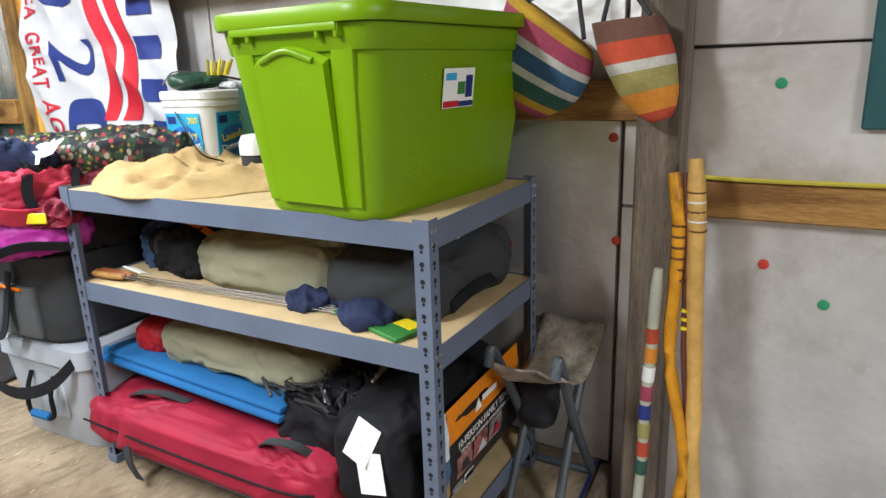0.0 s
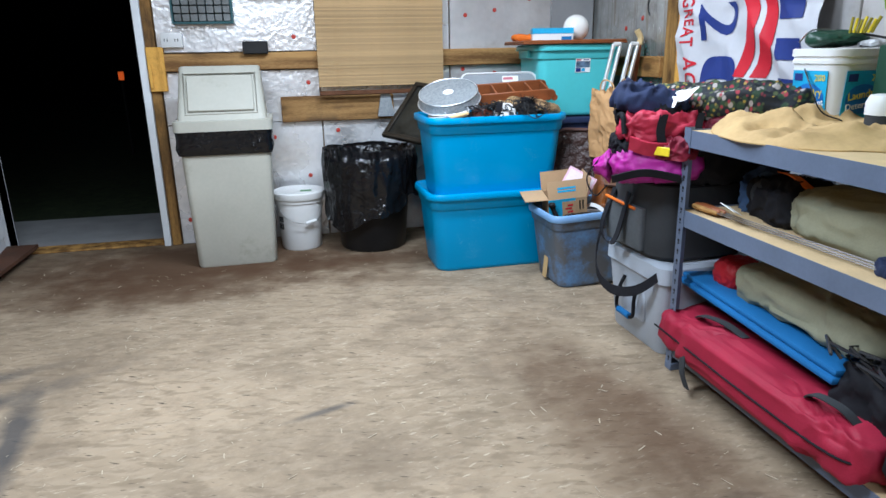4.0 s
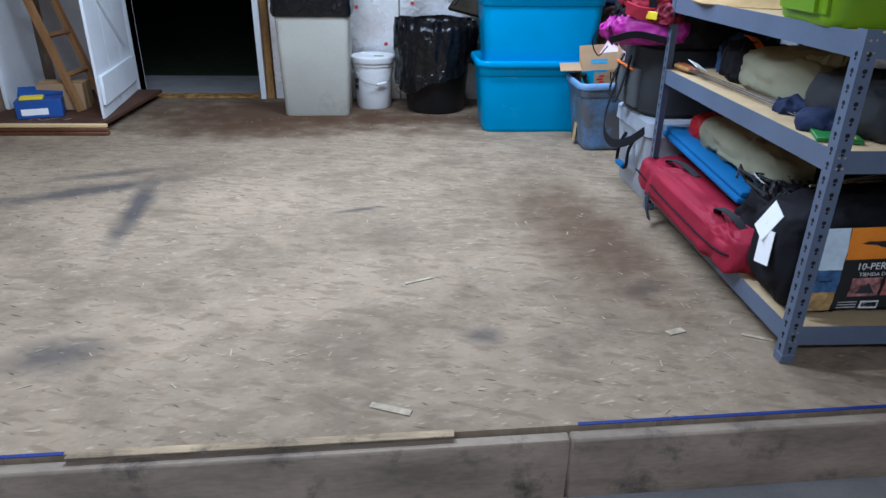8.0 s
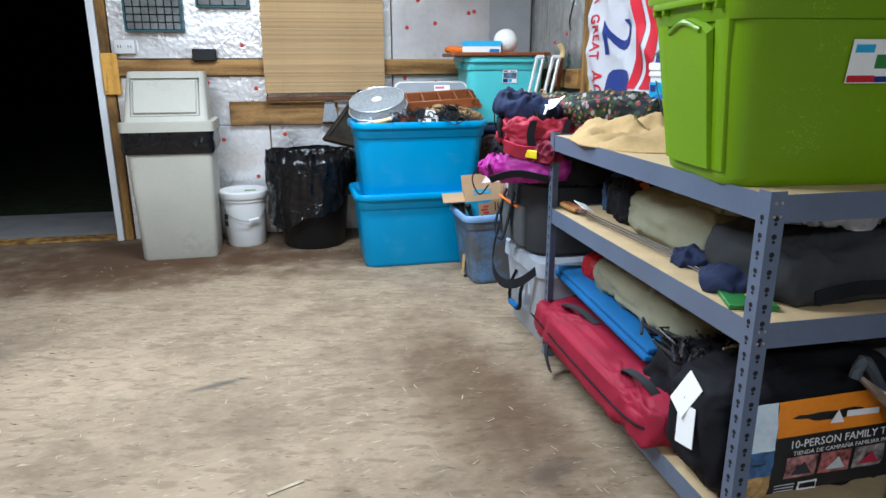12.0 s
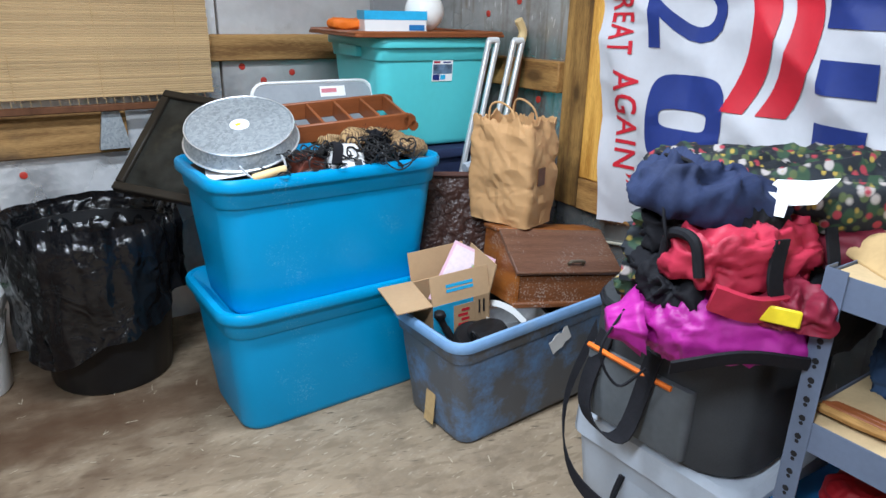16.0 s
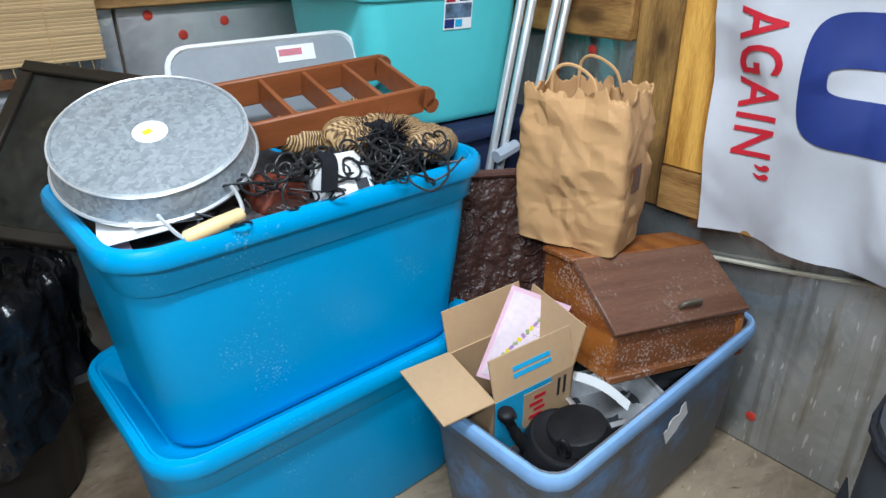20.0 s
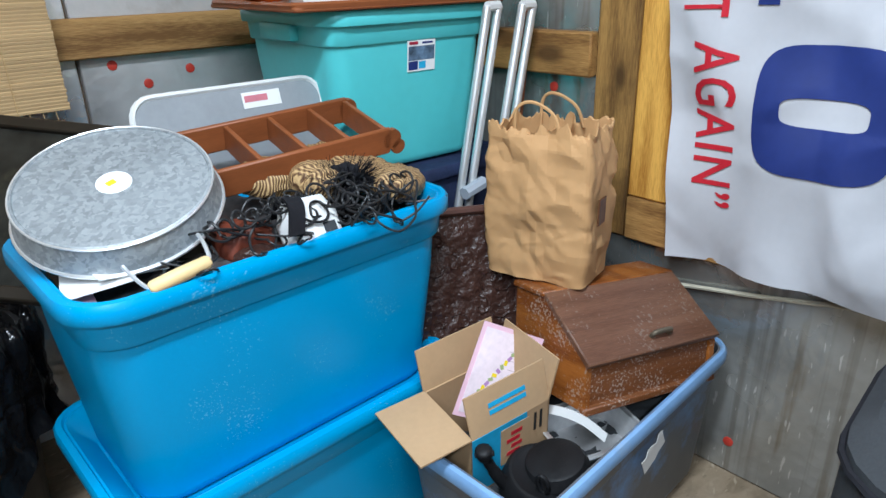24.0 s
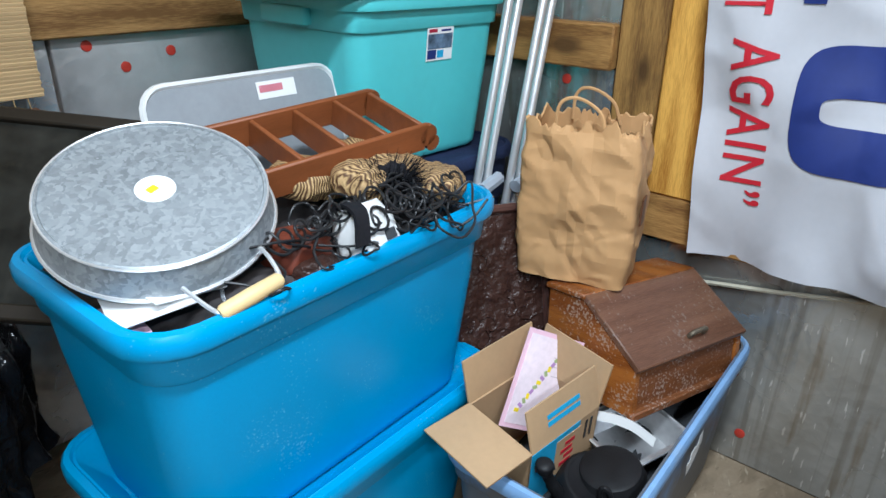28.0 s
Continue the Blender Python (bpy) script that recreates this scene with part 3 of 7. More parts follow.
def blob(bm, lx, ly, lz, seed=0.0, amp=0.03, e1=0.6, e2=0.6, nu=28, nv=16, freq=5.0, flat=0.0, fine=0.3):
    """A stuffed bag: super-ellipsoid with sags and creases, its base at z = 0."""
    def sp(v, e):
        return math.copysign(abs(v) ** e, v)
    nu, nv = max(nu, 76), max(nv, 34)
    rings = []
    off = Vector((seed, seed * 1.7, seed * 0.3))
    for j in range(1, nv):
        ph = -math.pi / 2 + math.pi * j / nv
        ring = []
        for i in range(nu):
            th = 2 * math.pi * i / nu
            p = Vector((lx / 2 * sp(math.cos(ph), e1) * sp(math.cos(th), e2), ly / 2 * sp(math.cos(ph), e1) * sp(math.sin(th), e2), lz / 2 * sp(math.sin(ph), e1)))
            out = Vector((p.x / lx ** 2, p.y / ly ** 2, p.z / lz ** 2)).normalized()
            q = p * freq + off
            w = q + Vector((noise.noise(q * 1.3), noise.noise(q * 1.3 + off), noise.noise(q * 1.3 - off))) * 0.5
            d = 0.75 * noise.noise(q * 0.8) + fine * (0.6 * crease(w * 1.1) + 0.55 * crease(w * 2.4) + 0.35 * crease(w * 5.0) - 0.45)
            p += out * amp * d
            if p.z < -lz / 2 + flat:
                p.z = -lz / 2 + flat
            ring.append(p + Vector((0, 0, lz / 2 - flat)))
        rings.append(ring)
    return loft(bm, rings)


def sheet(bm, nx, ny, fn, th=0.0):
    """A cloth or board from fn(u, v); th gives it thickness."""
    top = [[bm.verts.new(fn(i / nx, j / ny)) for i in range(nx + 1)] for j in range(ny + 1)]
    faces = [bm.faces.new((top[j][i], top[j][i + 1], top[j + 1][i + 1], top[j + 1][i])) for j in range(ny) for i in range(nx)]
    if th:
        bmesh.ops.recalc_face_normals(bm, faces=faces)
        bmesh.ops.solidify(bm, geom=faces, thickness=th)
    return bm


def moved(bm, m):
    bmesh.ops.transform(bm, matrix=m, verts=bm.verts)
    return bm


def mesh_from(name, bm, material, sharp=38):
    bmesh.ops.recalc_face_normals(bm, faces=bm.faces)
    me = bpy.data.meshes.new(name)
    bm.to_mesh(me)
    bm.free()
    me.materials.append(material)
    me.polygons.foreach_set("use_smooth", [True] * len(me.polygons))
    me.set_sharp_from_angle(angle=radians(sharp))
    return me


def part(name, bm, material, parent, label="", sharp=38):
    ob = new(name, mesh_from(name, bm, material, sharp))
    ob.parent = parent
    if label:
        tagged(ob, label)
    return ob


def thing(name, label, category, m=None, group="", kind=""):
    ob = new(name)
    ob.empty_display_size = 0.05
    ob.matrix_basis = m if m is not None else Matrix()
    return tagged(ob, label, category, group, kind)


def solid(name, bm, material, label, category, m=None, group="", kind="", sharp=38):
    """A thing that is one mesh."""
    ob = new(name, mesh_from(name, bm, material, sharp))
    ob.matrix_basis = m if m is not None else Matrix()
    return tagged(ob, label, category, group, kind)


def words(name, body, size, material, parent, m, extrude=0.0004, xscale=1.0):
    """Raised print in the built-in font."""
    cu = bpy.data.curves.new(name, "FONT")
    cu.body, cu.size, cu.extrude, cu.align_x, cu.align_y, cu.resolution_u = body, size, extrude, "CENTER", "CENTER", 2
    tmp = new(name, cu)
    bpy.context.view_layer.update()
    me = bpy.data.meshes.new_from_object(tmp.evaluated_get(bpy.context.evaluated_depsgraph_get()))
    bpy.data.objects.remove(tmp)
    me.transform(m @ Matrix.Diagonal((xscale, 1, 1, 1)))
    me.materials.clear()
    me.materials.append(material)
    ob = new(name, me)
    ob.parent = parent
    return ob


# ---- structure ----
WALL_X, WALL_Y, LEFT_X, BACK_Y, TOP, LOW = 0.715, 3.585, -3.75, -3.4, 2.4, -0.2
STEP_Y = -0.286


def slab(name, x0, y0, z0, x1, y1, z1, material, bev=0.0):
    return solid(name, box(B(), x0, y0, z0, x1, y1, z1, bev), material, "", "", kind="structure")


def slant(ob):
    """The step runs a few degrees askew to the walls."""
    for v in ob.data.vertices:
        if -1.0 < v.co.y < 0.0:
            v.co.y += 0.059 * (v.co.x + 0.64)
    return ob


floor = slab("floor", LEFT_X, STEP_Y, -0.05, WALL_X, 3.74, 0.0, FLOOR)
slant(floor)
tagged(floor, "worn brown strand board floor with dark patches", "floor")
low_floor = slab("floor_lower", LEFT_X, BACK_Y, LOW - 0.06, WALL_X + 0.3, STEP_Y - 0.002, LOW, CONCRETE)
slant(low_floor)
tagged(low_floor, "dusty grey concrete floor below the step", "floor")
ceiling = slab("ceiling", LEFT_X - 0.1, BACK_Y - 0.1, TOP, WALL_X + 0.4, 4.05, TOP + 0.08, CEIL)
tagged(ceiling, "bare board ceiling above the room", "ceiling")
wall_south = slab("wall_south", LEFT_X - 0.1, BACK_Y - 0.1, LOW - 0.06, WALL_X + 0.3, BACK_Y, TOP, WALL_BROWN)
wall_west = slab("wall_west", LEFT_X - 0.1, BACK_Y, LOW - 0.06, LEFT_X, 4.05, TOP, WALL_BROWN)

# step: a grimy timber edge with tape remnants along its top
step = thing("step_edge", "grimy timber step edge with blue tape remnants", "step", kind="structure")
slant(part("board", box(B(), LEFT_X, STEP_Y - 0.004, LOW, -0.66, STEP_Y + 0.03, -0.052, 0.004), WOOD_PLY, floor))
STEP_WOOD = M("grimy_step_board", (0.25, 0.195, 0.145), 0.8, 0, 0.35, 7, 0.35, 60, (0.07, 0.055, 0.045), 0.53, stretch=(0.5, 1, 1.6))
for a, b, z in ((LEFT_X, -0.665, -0.012), (-0.6645, WALL_X, -0.010)):
    slant(part("beam", box(B(), a, STEP_Y - 0.045, LOW, b, STEP_Y - 0.005, z, 0.006), STEP_WOOD, step))
for a, b in ((LEFT_X, -1.86), (-0.64, WALL_X)):
    slant(part("tape", box(B(), a, STEP_Y - 0.004, 0.0005, b, STEP_Y + 0.007, 0.0025), NAVY_INK, step, "strip of blue tape"))
slant(part("edge_strip", box(B(), -1.85, STEP_Y - 0.02, 0.0005, -0.95, STEP_Y + 0.006, 0.004, 0.001), M("splintered_edge", (0.34, 0.25, 0.15), 0.8, 0, 0.5, 14, 0.4, 60, (0.13, 0.095, 0.065), 0.5, stretch=(0.3, 2, 2)), step, "splintered light wood strip"))
slant(part("red_line", box(B(), -0.75, STEP_Y - 0.2, LOW, WALL_X, STEP_Y - 0.19, LOW + 0.003), RED_INK, step, "thin red line"))
bmr = random.Random(4)
chips = B()
for x, y, l, w, a in ((-1.108, -0.214, 0.11, 0.022, -20), (0.0, 0.10, 0.09, 0.012, -25), (-0.24, 0.14, 0.06, 0.025, 20), (-1.03, 0.5, 0.11, 0.012, 25)):
    moved_box = box(B(), -l / 2, -w / 2, 0, l / 2, w / 2, 0.003)
    moved(moved_box, pose(x, y, 0.0005, 0, 0, a))
    tmp = bpy.data.meshes.new("tmp")
    moved_box.to_mesh(tmp)
    chips.from_mesh(tmp)
    moved_box.free()
for k in range(460):
    x, y = bmr.uniform(-3.0, 0.0), bmr.uniform(-0.25, 3.2)
    l, w, a = bmr.uniform(0.008, 0.04), bmr.uniform(0.0015, 0.005), bmr.uniform(0, math.pi)
    c, s = math.cos(a), math.sin(a)
    chips.faces.new([chips.verts.new((x + c * u * l - s * v * w, y + s * u * l + c * v * w, 0.0015 + 0.001 * (u > 0))) for u, v in ((-.5, -.5), (.5, -.3), (.45, .5), (-.4, .4))])
part("wood_chips", chips, M("pale_chip", (0.40, 0.33, 0.235), 0.85, 0, 0.3, 30), floor)["kind"] = "stuff"


# wall with the flag: boards of dull foil between timbers
wall_east = slab("wall_east", WALL_X + 0.03, BACK_Y, LOW - 0.06, WALL_X + 0.12, 4.05, TOP, WALL_BROWN)
for y0, y1, z0, z1, mt in ((2.605, WALL_Y, 0.0, TOP, FOIL_DIRTY), (1.3, 2.60, 0.0, 0.64, FOIL_DIRTY), (1.3, 2.60, 0.644, TOP, FOIL_DULL), (-0.24, 1.295, 0.0, TOP, FOIL_DULL), (-1.6, -0.245, LOW, 0.82, FOIL_DULL), (-1.6, -0.245, 0.825, 1.24, FOIL_DULL), (-1.6, -0.245, 1.246, TOP, FOIL_DULL), (BACK_Y, -1.605, LOW, TOP, FOIL_DULL)):
    part("foil_board", box(B(), WALL_X, y0 + 0.002, z0, WALL_X + 0.028, y1 - 0.002, z1, 0.003), mt, wall_east)
post = solid("post", box(B(), 0.59, -0.415, LOW, WALL_X - 0.002, -0.305, TOP, 0.008), WOOD_DARK, "rough grey-brown timber post beside the shelf", "post", kind="structure")
for name, y0, y1, z0, z1, mt in (("girt_wall_east_low", -1.6, -0.417, 0.815, 0.915, WOOD_Y), ("girt_wall_east_mid", -0.303, 1.0, 1.06, 1.17, WOOD_Y), ("girt_wall_east_corner", 2.605, 3.575, 1.02, 1.135, WOOD_Y)):
    solid(name, box(B(), WALL_X - 0.04, y0, z0, WALL_X - 0.001, y1, z1, 0.005), mt, "old brown timber girt on the foil wall", "girt", kind="structure")
solid("wall_panel_stained", box(B(), 0.695, 2.472, 0.60, WALL_X - 0.001, 2.60, TOP, 0.004), WOOD_PLY, "water-stained plywood strip by the corner", "wall panel", kind="structure")
solid("stud_wall_east", box(B(), 0.688, 2.33, 0.722, WALL_X - 0.001, 2.47, TOP, 0.005), WOOD_Z, "knotty yellow pine stud", "stud", kind="structure")
solid("girt_wall_east_pine", box(B(), 0.686, 1.9, 0.60, WALL_X - 0.001, 2.47, 0.72, 0.005), WOOD_Y, "yellow pine girt under the stud", "girt", kind="structure")
solid("upper_ledge", box(B(), 0.575, -0.2, 1.50, WALL_X - 0.001, 1.62, 1.53, 0.004), WOOD_Y, "narrow brown wooden ledge on the wall", "ledge", kind="structure")

# wall with the door
wall_north = thing("wall_north", "foil-faced insulation board wall with timber girts", "wall", kind="structure")
DOOR_L, DOOR_R, DOOR_H = -3.145, -2.225, 2.02
for x0, x1, z0, z1 in ((LEFT_X, DOOR_L, 0, TOP), (DOOR_R, WALL_X + 0.03, 0, TOP), (DOOR_L, DOOR_R, DOOR_H, TOP)):
    part("wall_core", box(B(), x0, WALL_Y + 0.03, z0, x1, WALL_Y + 0.14, z1), WALL_BROWN, wall_north)
for x0, x1, z0, z1, mt in ((-2.115, -1.16, 0.0, 0.765, FOIL), (-2.115, -1.16, 0.77, 1.09, FOIL), (-2.115, -1.16, 1.205, TOP, FOIL), (-1.155, -0.30, 0.0, TOP, FOIL), (-0.295, WALL_X, 0.0, TOP, FOIL_DULL), (LEFT_X, -3.245, 0.0, TOP, FOIL_DULL)):
    part("foil_board", box(B(), x0 + 0.002, WALL_Y, z0, x1 - 0.002, WALL_Y + 0.028, z1, 0.003), mt, wall_north)
for name, x0, x1, z0, z1 in (("girt_north_upper", -2.085, WALL_X - 0.042, 1.095, 1.20), ("girt_north_lower", -1.412, -0.69, 0.765, 0.925)):
    solid(name, box(B(), x0, WALL_Y - 0.04, z0, x1, WALL_Y - 0.001, z1, 0.005), WOOD_A, "old brown timber girt on the foil wall", "girt", kind="structure")
frame_ob = thing("door_frame", "chipped white door frame around the dark opening", "door frame", kind="structure")
for x0, x1, z0, z1, n in ((DOOR_R, DOOR_R + 0.045, 0, DOOR_H, "jamb"), (DOOR_L - 0.045, DOOR_L, 0, DOOR_H, "jamb"), (DOOR_L - 0.045, DOOR_R + 0.045, DOOR_H, DOOR_H + 0.05, "head")):
    part(n, box(B(), x0, WALL_Y - 0.03, z0, x1, WALL_Y + 0.15, z1, 0.004), WHITE_PAINT, frame_ob)
part("edge_stud", box(B(), DOOR_R + 0.047, WALL_Y - 0.015, 0, DOOR_R + 0.105, WALL_Y + 0.03, 1.9, 0.004), WOOD_PLY, frame_ob, "splintered brown stud edge")
part("block", box(B(), DOOR_R + 0.05, WALL_Y - 0.045, 0.98, DOOR_R + 0.15, WALL_Y - 0.016, 1.24, 0.004), WOOD_Z, frame_ob, "orange pine block")
part("latch", box(B(), DOOR_R + 0.055, WALL_Y - 0.06, 1.0, DOOR_R + 0.075, WALL_Y - 0.046, 1.14, 0.003), WOOD_Z, frame_ob)
part("threshold", box(B(), DOOR_L, WALL_Y + 0.0, 0.0005, DOOR_R, WALL_Y + 0.15, 0.012, 0.003), WOOD_PLY, frame_ob)


def caps(parent, spots, axis, at, material=RED_CAP):
    """Round fastener caps of a foil board; each a part of its wall."""
    bm = loft(B(), [circle(0.014, 0, 12), circle(0.0135, 0.0025, 12), circle(0.009, 0.004, 12)], False, True)
    me = mesh_from("fastener_cap", bm, material)
    for u, z in spots:
        ob = new("fastener_cap", me)
        ob.parent = parent
        ob.matrix_basis = pose(at, u, z, 0, -90, 0) if axis == "x" else pose(u, at, z, 90, 0, 0)


caps(wall_north, [(-1.3, 1.29), (-1.9, 1.05), (-1.62, 1.04), (-1.54, 1.05), (-1.23, 1.01), (-1.47, 0.67), (-1.06, 0.7), (-1.55, 0.54), (-1.26, 0.41), (-2.05, 0.16), (-0.19, 1.41), (-0.11, 1.59), (0.01, 1.44), (0.25, 1.51), (0.29, 1.52), (-0.12, 1.01), (0.01, 1.04), (0.08, 0.89), (-0.21, 1.07), (-2.02, 1.59), (-0.17, 0.84), (-1.87, 0.89), (-0.87, 0.59)], "y", WALL_Y - 0.0005)
caps(wall_east, [(-0.235, 0.72), (-0.217, 1.013), (0.10, 0.68), (-0.62, 0.694), (2.11, 0.095), (2.75, 0.98), (2.9, 1.35), (3.1, 1.3)], "x", WALL_X - 0.0005)
caps(wall_east, [(-0.62, 1.152), (-0.766, 0.603)], "x", WALL_X - 0.0005, GREEN_CAP)

# night outside
slab("ground", -40, 3.745, -0.16, 30, 60, -0.1, NIGHT_GRASS)
slab("pavement", -3.6, 3.746, -0.1, -2.0, 4.75, -0.03, CONCRETE, 0.01)
slab("backdrop", -60, 60, -2, 60, 60.5, 20, M("far_night", (0.004, 0.005, 0.008), 1.0))
far = thing("far_house", "dark house with one dim orange lit window", "house", pose(-8.9, 20, -0.1))
part("wall", box(B(), -4, 0, 0, 5, 4, 4.5), M("far_wall", (0.02, 0.02, 0.025), 0.9), far)
part("roof", loft(B(), [[(-4.3, -0.4, 4.5), (5.3, -0.4, 4.5), (5.3, 4.4, 4.5), (-4.3, 4.4, 4.5)], [(-4.3, 1.9, 6.2), (5.3, 1.9, 6.2), (5.3, 2.1, 6.2), (-4.3, 2.1, 6.2)]]), BLACK_CLOTH, far)
part("window", box(B(), 0.5, -0.03, 3.25, 1.48, 0.0, 3.56), glow("dim_orange_pane", (0.5, 0.08, 0.02), 0.10), far)
# distant red dot: the lens emits its own glint, the post is added to hold it
tail = thing("reflector", "small glowing red dot in the dark on an assumed post", "reflector", pose(-3.59, 9.0, -0.1))
part("post", tube(B(), [(0, 0, 0), (0, 0, 1.02)], 0.02), BLACK_PLASTIC, tail)
part("lens", box(B(), -0.035, -0.03, 1.0, 0.035, 0.0, 1.11, 0.01), glow("red_glint", (0.8, 0.12, 0.02), 0.5), tail)

# white plank door, swung inwards
leaf_len = 0.93
door_1 = thing("door_1", "white painted plank door standing open inwards", "door", pose(DOOR_L, WALL_Y - 0.03, 0.03, 0, 0, -81), kind="structure")
for k in range(3):
    w = leaf_len / 3
    part("plank", box(B(), k * w + 0.002, -0.02, 0.0 if k != 2 else 0.02, (k + 1) * w - 0.002, 0.0, 1.95, 0.004), WHITE_PAINT, door_1)
for z0, z1 in ((0.12, 0.30), (1.0, 1.15), (1.78, 1.93)):
    part("ledge", box(B(), 0.02, 0.0005, z0, leaf_len - 0.01, 0.022, z1, 0.004), WHITE_PAINT, door_1)
part("brace", moved(box(B(), -0.04, 0.0005, -0.40, 0.04, 0.02, 0.40, 0.003), pose(0.5, 0, 0.66, 0, 52, 0)), WHITE_PAINT, door_1)
part("latch", tube(B(), smooth_path([(0.62, 0.035, 1.05), (0.7, 0.05, 1.07), (0.78, 0.045, 1.06), (0.84, 0.03, 1.09)]), 0.008), RIVET, door_1)
for x, z, w, h in ((0.55, 1.52, 0.10, 0.2), (0.86, 1.38, 0.07, 0.03)):
    part("patch", box(B(), x, 0.0005, z, x + w, 0.003, z + h), M("flaked_green_paint", (0.05, 0.08, 0.08), 0.7, 0, 0.6, 30), door_1)

# alcove beside the door: low platform, ladder, box
plat = thing("platform", "low brown plywood platform with layered edge", "platform", pose(0, 0, 0), kind="structure")
part("deck", box(B(), LEFT_X, 2.52, 0.045, -2.97, 3.575, 0.07, 0.003), M("dark_red_brown_deck", (0.085, 0.038, 0.022), 0.7, 0, 0.35, 5, 0.3, 60, (0.05, 0.025, 0.016), 0.55), plat)
for k in range(3):
    part("edge_board", box(B(), LEFT_X, 2.48 + 0.004 * k, 0.0005 + 0.024 * k, -2.93 - 0.004 * k, 2.515, 0.022 + 0.024 * k, 0.003), (BROWN_BOX, BROWN_BOX, BONE_WOOD)[k], plat)

# ---- shelf unit ----
SW, SD, SH = 1.256, 0.60, 0.915
shelf = thing("shelf_unit", "blue-grey steel boltless shelf unit with particle board shelves", "shelf", pose(0, -0.036, 0))


def angle_post(parent, sx, sy, x, y):
    """A slotted angle post; sx, sy point into the unit."""
    w, t = 0.038, 0.002
    bm = B()
    box(bm, x, y, 0, x + sx * w, y + sy * t, SH)
    box(bm, x, y + sy * t, 0, x + sx * t, y + sy * w, SH)
    ob = part("post", bm, STEEL, parent)
    foot = part("foot", box(B(), x - 0.002 * sx, y - 0.002 * sy, 0.0, x + sx * (w + 0.002), y + sy * (w + 0.002), 0.03, 0.003), STEEL, ob)
    for k in range(22):
        z = 0.05 + k * 0.0385
        if z > SH - 0.02:
            break
        bm = B()
        for zz, r in ((z, 0.0062), (z - 0.011, 0.0040)):
            loft(bm, [[(x + sx * (0.019 + r * math.cos(a)), y - sy * 0.0006, zz + r * math.sin(a)) for a in [i * math.pi / 4 for i in range(8)]], [(x + sx * (0.019 + r * math.cos(a)), y - sy * 0.0002, zz + r * math.sin(a)) for a in [i * math.pi / 4 for i in range(8)]]])
            loft(bm, [[(x - sx * 0.0006, y + sy * (0.019 + r * math.cos(a)), zz + r * math.sin(a)) for a in [i * math.pi / 4 for i in range(8)]], [(x - sx * 0.0002, y + sy * (0.019 + r * math.cos(a)), zz + r * math.sin(a)) for a in [i * math.pi / 4 for i in range(8)]]])
        part("slot", bm, HOLE, ob)
    return ob

for sx, sy, x, y in ((1, 1, 0, 0), (1, -1, 0, SW), (-1, 1, SD, 0), (-1, -1, SD, SW)):
    angle_post(shelf, sx, sy, x, y)
for z in (0.115, 0.622, 0.903):
    h = 0.055
    for y, s in ((0.0025, 1), (SW - 0.0025, -1)):
        bm = box(B(), 0.003, y, z - h, SD - 0.003, y + s * 0.003, z + 0.004)
        box(bm, 0.003, y + s * 0.003, z - 0.02, SD - 0.003, y + s * 0.02, z - 0.0175)
        beam = part("end_beam", bm, STEEL, shelf)
        for xx in (0.012, 0.027, SD - 0.012, SD - 0.027):
            for zz in (z - 0.012, z - 0.04):
                part("rivet", moved(loft(B(), [circle(0.004, 0, 8), circle(0.003, 0.0025, 8)]), pose(xx, y - s * 0.0026, zz, 90 * s, 0, 0)), RIVET, beam)
    for x, s in ((0.0025, 1), (SD - 0.0025, -1)):
        bm = box(B(), x, 0.003, z - h, x + s * 0.003, SW - 0.003, z + 0.004)
        box(bm, x + s * 0.003, 0.003, z - 0.02, x + s * 0.02, SW - 0.003, z - 0.0175)
        part("front_beam", bm, STEEL, shelf)
    part("shelf_board", box(B(), 0.007, 0.007, z - 0.016, SD - 0.007, SW - 0.007, z, 0.001), WOOD_SHELF, shelf)
S1, S2, S3 = 0.1152, 0.6222, 0.9032


